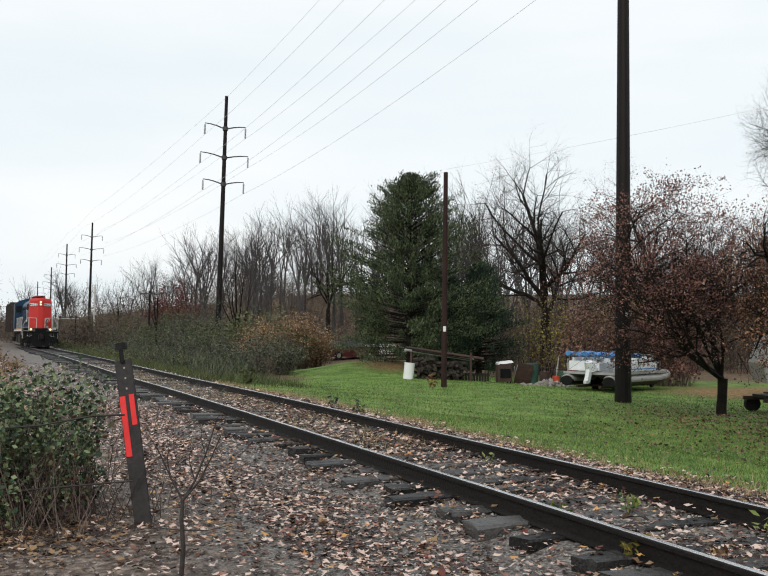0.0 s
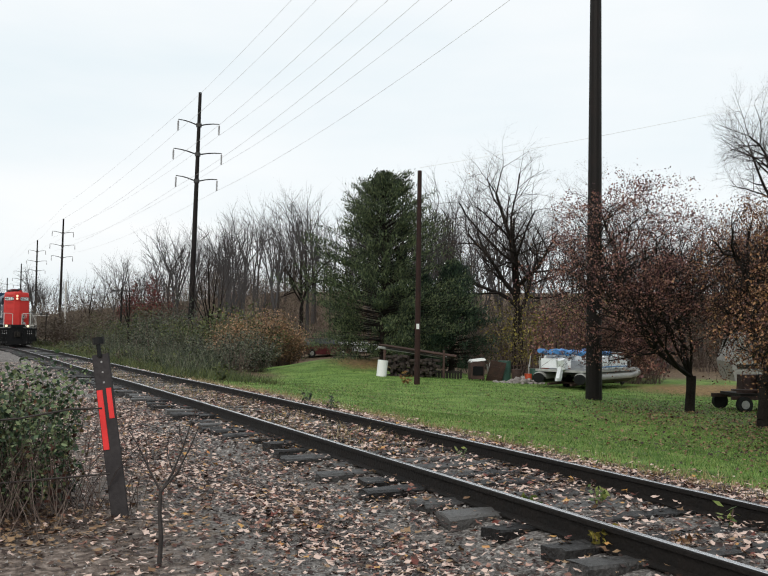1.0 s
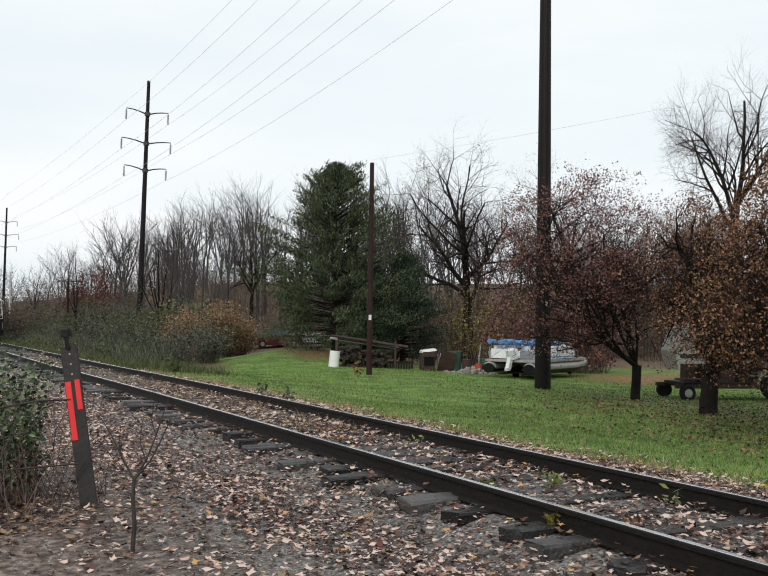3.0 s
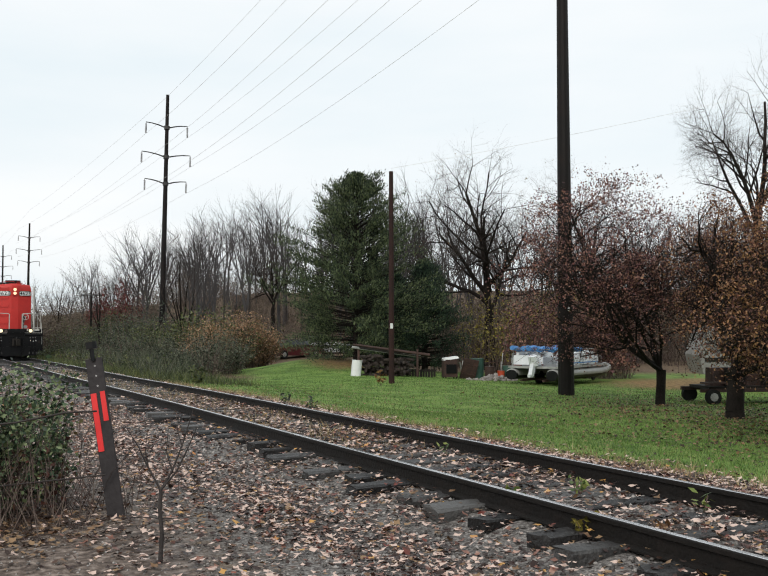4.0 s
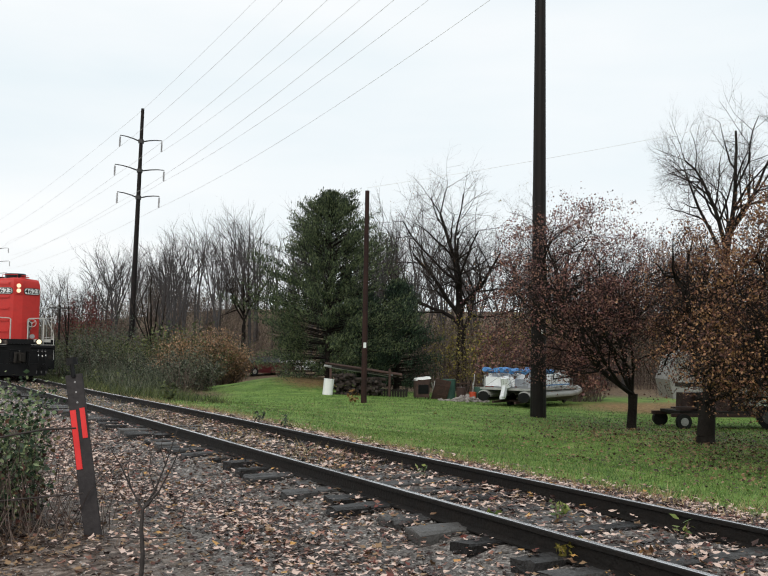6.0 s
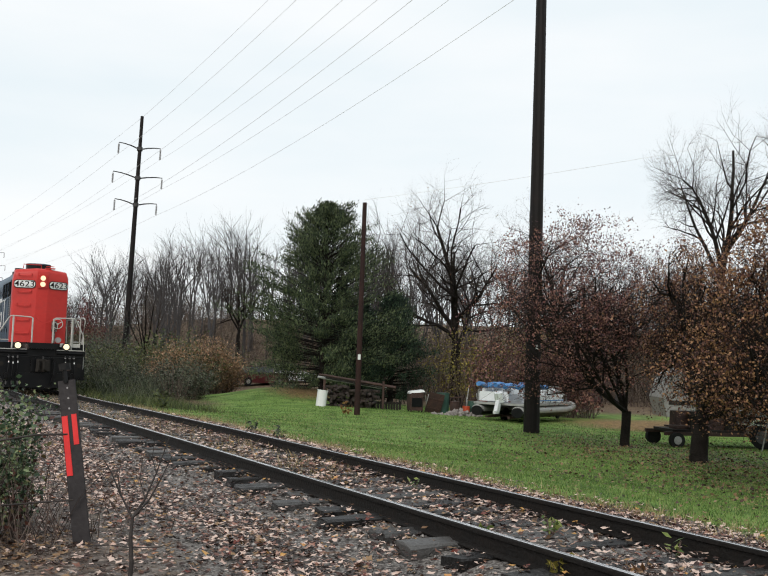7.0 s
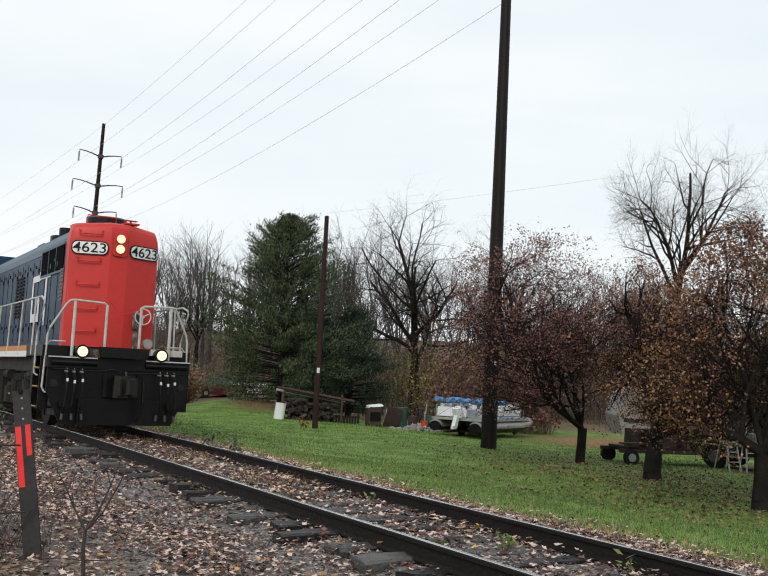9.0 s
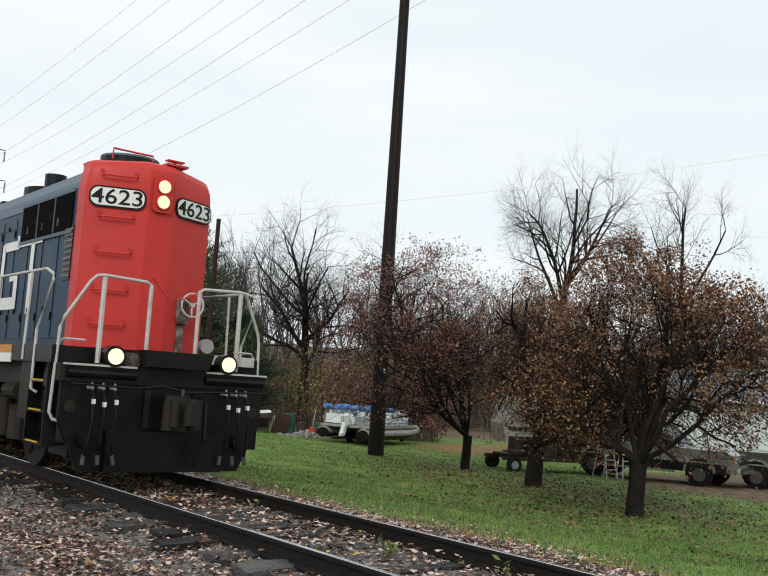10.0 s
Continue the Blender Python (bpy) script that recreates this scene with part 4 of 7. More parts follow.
# ---- vegetation ----
def limbs_mesh(name, segs, n=4):
    """Tapered tubes from rows of (p0, p1, r0, r1), joined in one mesh."""
    a = np.array([[*p, *q, r, t] for p, q, r, t in segs], np.float64)
    p, q, r0, r1 = a[:, :3], a[:, 3:6], a[:, 6], a[:, 7]
    d = q - p
    d /= np.maximum(np.linalg.norm(d, axis=1, keepdims=True), 1e-9)
    ref = np.where(np.abs(d[:, 2:3]) < 0.9, [[0, 0, 1.0]], [[1.0, 0, 0]])
    u = np.cross(d, ref)
    u /= np.linalg.norm(u, axis=1, keepdims=True)
    w = np.cross(d, u)
    rings = []
    for base, r in ((p, r0), (q, r1)):
        for j in range(n):
            t = 6.28318 * j / n
            rings.append(base + (u * math.cos(t) + w * math.sin(t)) * r[:, None])
    verts = np.stack(rings, 1).reshape(-1, 3)
    k = np.arange(len(a))[:, None] * 2 * n
    faces = np.concatenate([k + np.array([[j, (j + 1) % n, n + (j + 1) % n, n + j]]) for j in range(n)])
    return raw_mesh(name, verts, faces, True)


def grow(rnd, segs, tips, p, d, length, radius, level, spec):
    """One branch as a bent chain, with its children; tips collects twig points."""
    steps = spec["steps"][level]
    d = d.normalized()
    pts, r = [p.copy()], radius
    for i in range(steps):
        d = (d + Vector((rnd.gauss(0, 1), rnd.gauss(0, 1), rnd.gauss(0, 1))) * spec["wander"] + Vector((0, 0, spec["lift"][level]))).normalized()
        q = pts[-1] + d * length / steps
        r2 = radius * (1 - (1 - spec["thin"]) * (i + 1) / steps)
        segs.append((pts[-1], q, r, r2))
        r = r2
        pts.append(q)
        if level + 1 < len(spec["steps"]) and i >= spec["bare"][level]:
            for _ in range(spec["kids"][level]):
                if rnd.random() < spec["chance"]:
                    side = Vector((rnd.gauss(0, 1), rnd.gauss(0, 1), rnd.gauss(0, 0.6)))
                    side = (side - d * side.dot(d)).normalized()
                    a = radians(rnd.uniform(*spec["fan"]))
                    grow(rnd, segs, tips, q, d * math.cos(a) + side * math.sin(a), length * rnd.uniform(*spec["shrink"]) * (1 - 0.45 * i / steps), r * spec["thick"], level + 1, spec)
    if level >= len(spec["steps"]) - 2:
        tips.extend(pts[1:])


def leaf_cards(rnd_seed, points, count, size, spread, flat=0.0, long=1.5):
    """Small folded leaves strewn round the given points."""
    g = np.random.default_rng(rnd_seed)
    pts = np.array([tuple(p) for p in points], np.float64)
    c = pts[g.integers(0, len(pts), count)] + g.normal(0, spread, (count, 3))
    return fold_leaves(g, c, size, flat, long)


def fold_leaves(g, c, size, flat=0.0, long=1.5, up=None):
    count = len(c)
    a = g.normal(0, 1, (count, 3))
    a[:, 2] *= 1 - flat
    a /= np.linalg.norm(a, axis=1, keepdims=True)
    if up is not None:
        a = a * 0.8 + up
        a /= np.linalg.norm(a, axis=1, keepdims=True)
    b = g.normal(0, 1, (count, 3))
    b[:, 2] *= 1 - flat
    b -= a * (a * b).sum(1, keepdims=True)
    b /= np.linalg.norm(b, axis=1, keepdims=True)
    n = np.cross(a, b)
    s = (size * g.uniform(0.6, 1.35, count))[:, None]
    v = np.stack([c - a * s * long * 0.5, c + b * s * 0.5 + n * s * 0.14, c + a * s * long * 0.5 + n * s * 0.10, c - b * s * 0.5 + n * s * 0.14], 1).reshape(-1, 3)
    k = np.arange(count)[:, None] * 4
    f = np.concatenate([k + np.array([[0, 1, 2]]), k + np.array([[0, 2, 3]])])
    return v, f


BROAD = dict(steps=(7, 5, 4, 3, 3), kids=(2, 2, 2, 2, 0), bare=(1, 1, 0, 0, 0), chance=0.70, fan=(32, 68), shrink=(0.54, 0.82), thin=0.34, thick=0.60, wander=0.13, lift=(0.05, 0.02, 0.02, 0.02, 0.01))
UPRIGHT = dict(steps=(7, 4, 3, 2), kids=(2, 1, 1, 0), bare=(1, 0, 0, 0), chance=0.8, fan=(20, 45), shrink=(0.36, 0.62), thin=0.25, thick=0.55, wander=0.09, lift=(0.10, 0.09, 0.05, 0.03))
FRUIT = dict(steps=(5, 5, 4, 3, 2), kids=(2, 2, 2, 1, 0), bare=(0, 0, 0, 0, 0), chance=0.72, fan=(32, 76), shrink=(0.48, 0.78), thin=0.4, thick=0.62, wander=0.22, lift=(0.03, 0.01, 0.0, -0.02, -0.03))


def split_parts(segs, cut):
    return [s for s in segs if s[2] >= cut], [s for s in segs if s[2] < cut]


def bare_tree(seed, height, width, fork=0.35, radius=0.24, stems=4, spec=BROAD, bark=None, twig=None, label="", leaves=0, leaf_mat=None, tilt=0.0, spread=0.8):
    """A leafless tree brought to the given height and crown width."""
    rnd = random.Random(seed)
    segs, tips = [], []
    z_fork = height * fork
    for k in range(stems):
        a = 6.2832 * (k + rnd.uniform(-0.25, 0.25)) / stems
        rise = 0.0 if k < 2 else 0.30 * (k - 1) / stems
        lean = rnd.uniform(0.75, 1.15) * spread if k else 0.08
        d = Vector((math.cos(a) * lean, math.sin(a) * lean, 1))
        reach = (height - z_fork) * (rnd.uniform(0.66, 0.80) * (1 - rise) if k else 0.86)
        grow(rnd, segs, tips, Vector((0, 0, z_fork + rise * (height - z_fork))), d, reach, radius * (rnd.uniform(0.34, 0.46) if k else 0.58), 0, spec)
    ends = np.array([tuple(s[1]) for s in segs])
    kz = (height - z_fork) / max(0.5, np.percentile(ends[:, 2], 99.7) - z_fork)
    kx = width / 2 / max(0.3, np.percentile(np.hypot(ends[:, 0], ends[:, 1]), 95))

    def fit(q):
        return Vector((q.x * kx + tilt * q.z, q.y * kx, z_fork + (q.z - z_fork) * kz))
    segs = [(fit(s[0]), fit(s[1]), s[2], s[3]) for s in segs]
    segs = [s for s in segs if min(s[0].z, s[1].z) > z_fork * 0.7]
    tips = [fit(q) for q in tips if q.z > z_fork]
    p, top, steps = Vector((0, 0, -0.15)), fit(Vector((0, 0, z_fork))), 5
    for i in range(steps):
        segs.append((p.lerp(top, i / steps), p.lerp(top, (i + 1) / steps), radius * (1.45 if i == 0 else 1.0) * (1 - 0.25 * i / steps), radius * (1 - 0.25 * (i + 1) / steps)))
    thick, thin = split_parts(segs, 0.028)
    t = thing("tree", pose(0, 0, 0), label, "tree")
    part("trunk", limbs_mesh("trunk", thick, 7), bark or M_BARK, t)
    part("crown", limbs_mesh("crown", thin, 3), twig or M_TWIG, t)
    if leaves:
        part("foliage", raw_mesh("foliage", *leaf_cards(seed, tips, leaves, 0.05, 0.05)), leaf_mat, t)
    return t


def stand(tree, x, y, turn=0, size=1.0, dz=0.0):
    tree.matrix_world = pose(x, y, on_land(x, y) + dz, 0, 0, turn) @ Matrix.Scale(size, 4)
    return tree


# large bare trees behind the yard
stand(bare_tree(11, 12.9, 10.4, 0.24, 0.34, 6, label="large bare spreading tree with dark twisting limbs", leaves=260, leaf_mat=M_TAN, spread=1.15), 8.6, 50.0, 20)
stand(bare_tree(27, 14.3, 8.2, 0.42, 0.25, 5, label="tall bare tree with a forked trunk behind the yard", tilt=0.04, spread=0.9), 19.0, 41.0, 0)
stand(bare_tree(38, 15.0, 7.6, 0.40, 0.23, 4, label="tall bare tree leaning over the driveway", tilt=0.05), 26.0, 42.0, 0)
stand(bare_tree(41, 12.4, 8.6, 0.34, 0.22, 5, label="bare dark tree with spreading limbs behind the big pole", leaves=200, leaf_mat=M_YELLOWGREEN, spread=1.0), 14.6, 52.0, 140)
stand(bare_tree(53, 12.4, 3.6, 0.42, 0.16, 4, UPRIGHT, label="pale slender bare tree behind the conifer", bark=M_BARKGREY), 2.7, 58.0, 0)
stand(bare_tree(54, 11.6, 3.6, 0.42, 0.15, 4, UPRIGHT, label="pale slender bare tree beside the conifer", bark=M_BARKGREY), 5.6, 60.0, 0)
stand(bare_tree(61, 8.4, 3.8, 0.16, 0.14, 6, UPRIGHT, label="many-stemmed bare sapling clump at the foot of the far pole"), -9.4, 60.0, 0)
stand(bare_tree(62, 9.6, 7.0, 0.34, 0.22, 5, label="gnarled bare tree at the edge of the woods"), -4.9, 82.0, 0)
stand(bare_tree(63, 8.0, 3.0, 0.22, 0.10, 4, UPRIGHT, label="slim bare tree beside the line"), -16.0, 66.0, 0)
stand(bare_tree(64, 8.6, 3.0, 0.25, 0.10, 4, UPRIGHT, label="slim dark bare tree in the brush"), -25.5, 90.0, 0)
stand(bare_tree(65, 13.0, 4.0, 0.35, 0.13, 4, UPRIGHT, label="tall pale bare tree rising above the woods", bark=M_BARKGREY), -10.2, 92.0, 0)
stand(bare_tree(66, 12.6, 3.4, 0.35, 0.13, 4, UPRIGHT, label="slender pale bare tree above the woods", bark=M_BARKGREY), -7.6, 90.0, 0)


def fruit_tree(seed, height, width, fork, radius, leaves, leaf_mat, label, shift=(0.0, 0.0), low=0.85):
    rnd = random.Random(seed)
    segs, tips = [], []
    top = Vector((0.04, 0, fork))
    segs.append((Vector((0, 0, -0.15)), Vector((0, 0, 0.16)), radius * 1.22, radius * 1.06))
    segs.append((Vector((0, 0, 0.16)), Vector((0.03, 0, fork * 0.6)), radius * 1.06, radius))
    segs.append((Vector((0.03, 0, fork * 0.6)), top, radius, radius * 1.05))
    for k in range(7):
        a = 6.2832 * (k + rnd.uniform(-0.2, 0.2)) / 7
        lean = (0.30, 1.3, 0.75, 1.8, 0.55, 1.45, 1.0)[k]
        d = Vector((math.cos(a) * lean, math.sin(a) * lean, 1))
        reach = math.hypot(width / 2 * min(1, lean / 1.2), height - fork) * rnd.uniform(0.52, 0.68)
        grow(rnd, segs, tips, top, d, reach, radius * (0.62 if k in (1, 3) else rnd.uniform(0.32, 0.46)), 0, FRUIT)
    trunk, limbs = segs[:3], segs[3:]
    ends = np.array([tuple(q[1]) for q in limbs])
    kz = (height - fork) / (np.percentile(ends[:, 2], 99) - fork)
    kx = width / 2 / np.percentile(np.hypot(ends[:, 0], ends[:, 1]), 94)

    def fit(q):
        k = max(0.0, min(1.0, math.hypot(q.x * kx, q.y * kx) / (width * 0.25) + (q.z - fork) / (height - fork)))
        return Vector((q.x * kx + shift[0] * k, q.y * kx + shift[1] * k, fork + (q.z - fork) * kz))
    limbs = [(fit(a), fit(b), r, w) for a, b, r, w in limbs]
    segs = trunk + [q for q in limbs if min(q[0].z, q[1].z) > fork * 0.80]
    half = (height - low) / 2

    def inside(q):
        """Within the rounded, slightly lobed outline of the crown."""
        x, y, z = q.x - shift[0], q.y - shift[1], q.z - low - half
        a = math.atan2(y, x)
        return math.hypot(x, y) ** 2 / (width * 0.54) ** 2 + (z / (half * 1.04)) ** 2 < 1 + 0.16 * math.sin(3 * a + seed) + 0.12 * math.sin(7 * a - 2 * z)
    segs = segs[:3] + [q for q in segs[3:] if inside(q[1]) or q[2] > 0.03]
    tips = [q for q in map(fit, tips) if inside(q)]
    # drooping outer twigs that carry the foliage low
    outer = [q for q in tips if math.hypot(q.x, q.y) > width * 0.16 and q.z < fork + 0.6 * (height - fork)]
    for q in outer[::4]:
        p = q
        for _ in range(3):
            n = p + Vector((rnd.gauss(0, 0.15) + q.x * 0.03, rnd.gauss(0, 0.15) + q.y * 0.03, -rnd.uniform(0.03, 0.22)))
            if n.z < low:
                break
            segs.append((p, n, 0.005, 0.003))
            tips.append(n)
            p = n
    thick, thin = split_parts(segs, 0.016)
    t = thing("fruit_tree", pose(0, 0, 0), label, "tree", "russet trees on the lawn")
    part("trunk", limbs_mesh("trunk", thick, 7), M_BARK, t)
    part("crown", limbs_mesh("crown", thin, 3), M_BARK, t)
    g = np.random.default_rng(seed)
    tp = np.array([tuple(p) for p in tips])
    # leaves hang in clusters: thick at the rim and crown, thin in the shaded middle
    mid = np.array([shift[0], shift[1], fork + 0.42 * (height - fork)])
    rim = np.linalg.norm((tp - mid) / [width / 2, width / 2, (height - fork) * 0.58], axis=1)
    keep = g.random(len(tp)) < np.clip(rim - 0.30, 0.06, 1.0) * 0.8
    cl = tp[keep]
    bunch = cl[g.integers(0, len(cl), leaves // 7)]
    c = np.repeat(bunch, 7, axis=0) + g.normal(0, 0.075, (len(bunch) * 7, 3))
    part("foliage", raw_mesh("foliage", *fold_leaves(g, c, 0.035, 0.0, 1.5)), leaf_mat, t)
    return t


stand(fruit_tree(3, 6.2, 7.6, 0.95, 0.125, 25000, M_PURPLELEAF, "low spreading fruit tree with sparse plum-red leaves", (-1.1, 0.2), 1.0), 8.75, 24.4, 0)
stand(fruit_tree(8, 5.5, 5.0, 0.95, 0.19, 20000, M_REDLEAF, "thick-trunked fruit tree with brown-orange leaves", (1.0, 0.1), 0.95), 8.85, 20.0, 0)
stand(fruit_tree(14, 5.0, 5.0, 0.95, 0.15, 36000, M_REDLEAF, "small fruit tree with dense rust-brown leaves", (0.1, -0.1), 0.85), 8.52, 14.85, 0)


def conifer(seed, height, width, mat, sprays, label, lean=0.0):
    g = np.random.default_rng(seed)
    t = thing("conifer", pose(0, 0, 0), label, "tree")
    part("trunk", Build().tube([(0, 0, -0.2), (0, 0, height * 0.5), (lean, 0, height * 0.93)], 0.16, 8, 0.03), M_BARK, t)
    segs, cs, ups = [], [], []
    whorls = 520
    for i in range(whorls):
        h = g.uniform(0.0, 1.0) ** 0.9
        a = g.uniform(0, 6.2832)
        prof = (1 - h) ** 0.82 * (0.5 + 0.5 * min(1, h / 0.24)) * (1 + 0.22 * math.sin(3 * a + 9 * h) + 0.16 * math.sin(7 * a - 11 * h))
        r = width / 2 * prof * g.uniform(0.6, 1.25) + 0.08
        base = np.array([lean * h, 0, 0.25 + h * height * 0.93])
        d = np.array([math.cos(a), math.sin(a), -0.05 + 0.95 * h])
        tip = base + d * r
        segs.append((Vector(base), Vector(tip), 0.02, 0.006))
        m = int(sprays / whorls * (0.4 + 1.2 * r / (width / 2)))
        k = g.uniform(0.35, 1.08, m) ** 0.7
        c = base + d * r * k[:, None] + g.normal(0, 0.13, (m, 3)) * (0.5 + 0.7 * r / width)
        cs.append(c)
        ups.append(np.tile(d * 0.6 + np.array([0, 0, 0.9]), (m, 1)))
    c, up = np.concatenate(cs), np.concatenate(ups)
    v, f = fold_leaves(g, c, 0.038, 0.0, 3.2, up)
    part("branchwork", limbs_mesh("branchwork", segs, 4), M_BARK, t)
    part("crown", raw_mesh("crown", v, f), mat, t)
    return t


stand(conifer(5, 8.8, 8.6, M_CONIFER, 76000, "tall dense dark green conifer behind the short pole"), 1.15, 42.0, 0)
stand(conifer(6, 5.2, 4.4, M_CONIFER2, 24000, "shorter dark blue-green conifer beside the woodpile"), 4.4, 43.5, 0)
stand(conifer(7, 4.4, 3.4, M_CONIFER2, 18000, "low dark evergreen behind the junk pile"), 2.9, 43.0, 40)
stand(conifer(9, 5.6, 3.0, M_CONIFER2, 13000, "dark evergreen between the conifers"), 2.0, 45.0, 40)


# woods: merged masses that nobody could count
def woods(name, seed, spots, spec, heights, mat, label, stems=4, spread=0.7, cut=0.0):
    rnd = random.Random(seed)
    pool = []
    for k in range(5):
        segs, tips = [], []
        h = 10.0
        p, top = Vector((0, 0, 0)), Vector((rnd.uniform(-0.2, 0.2), 0, h * rnd.uniform(0.25, 0.4)))
        segs.append((p, top, 0.15, 0.11))
        for j in range(stems):
            a = 6.2832 * j / stems + rnd.uniform(-0.4, 0.4)
            lean = rnd.uniform(0.2, 0.7) * spread if j else 0.05
            grow(rnd, segs, tips, top, Vector((math.cos(a) * lean, math.sin(a) * lean, 1)), h * rnd.uniform(0.42, 0.62), 0.075, 0, spec)
        me = limbs_mesh("w", segs, 3)
        co = np.empty(len(me.vertices) * 3, np.float32)
        me.vertices.foreach_get("co", co)
        fc = np.empty(len(me.loops), np.int32)
        me.loops.foreach_get("vertex_index", fc)
        pool.append((co.reshape(-1, 3), fc.reshape(-1, 4)))
        bpy.data.meshes.remove(me)
    vs, fs, base = [], [], 0
    for i, (x, y) in enumerate(spots):
        v, f = pool[i % 5]
        sc = rnd.uniform(*heights) / 10.0
        a = rnd.uniform(0, 6.28)
        c_, s_ = math.cos(a), math.sin(a)
        w = np.stack([(v[:, 0] * c_ - v[:, 1] * s_) * sc + x, (v[:, 0] * s_ + v[:, 1] * c_) * sc + y, v[:, 2] * sc + on_land(x, y) - 0.1], 1)
        vs.append(w)
        fs.append(f + base)
        base += len(v)
    ob = part(name, raw_mesh(name, np.concatenate(vs), np.concatenate(fs), True), mat)
    return tagged(ob, label, "woods", kind="stuff")


WOODS = dict(steps=(6, 4, 2), kids=(2, 2, 0), bare=(1, 0, 0), chance=0.80, fan=(20, 48), shrink=(0.34, 0.66), thin=0.34, thick=0.62, wander=0.10, lift=(0.05, 0.05, 0.03))
rnd = random.Random(77)


def scatter(n, s0, s1, u0, u1):
    return [plan(rnd.uniform(s0, s1), rnd.uniform(u0, u1)) for _ in range(n)]


woods("bare_woods", 1, scatter(78, 66, 112, 15, 44), WOODS, (7.0, 13.4), M_WOODSTWIG, "dense stand of bare grey-brown trees beyond the line")
woods("far_woods", 2, scatter(24, 110, 230, 12, 60), WOODS, (8, 11), M_WOODSTWIG, "long far line of bare grey trees")
woods("yard_woods", 3, [(rnd.uniform(3, 50), rnd.uniform(54, 76)) for _ in range(74)], WOODS, (7.5, 11.5), M_WOODSTWIG, "thicket of bare trees behind the yard")
woods("left_woods", 4, scatter(22, 150, 175, -16, 10), WOODS, (9, 13), M_WOODSTWIG, "bare trees on the far side of the track")


def brush(name, seed, spots, size, count, mat, label, stems=26, leaf=0.11, flat_top=1.0, stem_mat=None):
    """Shrubs: stems that fan out of the ground and small leaves on them. One mass."""
    g = np.random.default_rng(seed)
    segs, cs = [], []
    for x, y, sc in spots:
        z = on_land(x, y)
        h, r = size[0] * sc, size[1] * sc
        for _ in range(stems):
            a, k = g.uniform(0, 6.28), g.uniform(0.05, 1) ** 0.6
            tip = np.array([x + math.cos(a) * r * k, y + math.sin(a) * r * k, z + h * (1 - 0.45 * k * k) * g.uniform(0.65, 1.12)])
            root = np.array([x + math.cos(a) * r * k * 0.35, y + math.sin(a) * r * k * 0.35, z - 0.05])
            mid = (root + tip) / 2 + g.normal(0, 0.06 * h, 3) + [0, 0, 0.08 * h]
            segs += [(Vector(root), Vector(mid), 0.012 * sc, 0.009 * sc), (Vector(mid), Vector(tip), 0.009 * sc, 0.004)]
            for f_ in (0.0, 0.35, 0.7, 1.0):
                cs.append(mid + (tip - mid) * f_)
            cs.append((root + mid) / 2)
    t = thing(name, pose(0, 0, 0), label, "shrub", kind="stuff")
    part("stem_mass", limbs_mesh("stem_mass", segs, 3), stem_mat or M_STEM, t)
    part("foliage", raw_mesh("foliage", *leaf_cards(seed, cs, count, leaf, 0.11 * size[1], 0.2)), mat, t)
    return t


def spots_at(seed, n, s0, s1, u0, u1, lo=0.7, hi=1.25):
    r = random.Random(seed)
    rows = [(*plan(r.uniform(s0, s1), r.uniform(u0, u1)), r.uniform(lo, hi)) for _ in range(n)]
    # the grassy mound stays open
    return [(x, y, k) for x, y, k in rows if not (24 < y < 62 and x > -0.4 - 0.095 * y)]


brush("reed_bed", 1, spots_at(1, 46, 30, 60, 4.0, 10.0), (1.7, 1.1), 52000, M_REEDS, "dense dark green weeds along the track", 30, 0.05)
brush("olive_thicket", 2, spots_at(2, 40, 40, 75, 6, 18), (2.6, 1.8), 34000, M_OLIVE, "dull olive thicket behind the weeds", 40, 0.07)
brush("tan_thicket", 3, [(-5.2, 46.0, 1.0), (-4.1, 46.6, 1.1), (-4.6, 47.5, 1.1), (-6.2, 46.5, 1.0), (-3.5, 47.6, 0.85)], (2.5, 1.3), 20000, M_RUSTBUSH, "bushy shrub with tan and orange-brown autumn leaves", 90, 0.055)
brush("yellow_thicket", 4, [(-8.2, 57, 1.0), (-7.4, 58, 1.1)], (3.4, 1.7), 1600, M_OLIVE, "shrub with dull yellowing leaves", 40, 0.12)
brush("brown_thicket", 5, spots_at(5, 70, 56, 120, 10, 34), (3.8, 2.4), 30000, M_BROWNBRUSH, "bare brown thicket under the woods", 50, 0.085)
brush("far_thicket", 6, spots_at(6, 80, 100, 230, 6, 60, 1.0, 1.8), (4.2, 4.0), 30000, M_BROWNBRUSH, "far brown brush along the line", 24, 0.13)
brush("red_thicket", 7, [(-22.5, 96, 1.0), (-21.0, 97, 1.1), (-23.8, 98, 0.9)], (5.8, 1.7), 9000, leafy("dark_red_leaves", [(0.05, 0.01, 0.01), (0.11, 0.02, 0.02), (0.17, 0.04, 0.03)], 0.4), "small tree with dark red autumn leaves", 30, 0.10)
brush("green_thicket", 8, spots_at(8, 14, 60, 80, 8, 16), (3.6, 2.2), 20000, leafy("grey_green", [(0.022, 0.030, 0.020), (0.042, 0.056, 0.034), (0.072, 0.086, 0.052)], 0.4), "grey-green brush under the woods", 30, 0.08)
r_ = random.Random(9)
brush("verge_weeds", 14, spots_at(14, 90, 30, 120, 1.9, 4.4, 0.5, 1.1), (0.75, 0.8), 16000, M_OLIVE, "knee-high weeds along the far rail", 30, 0.07)
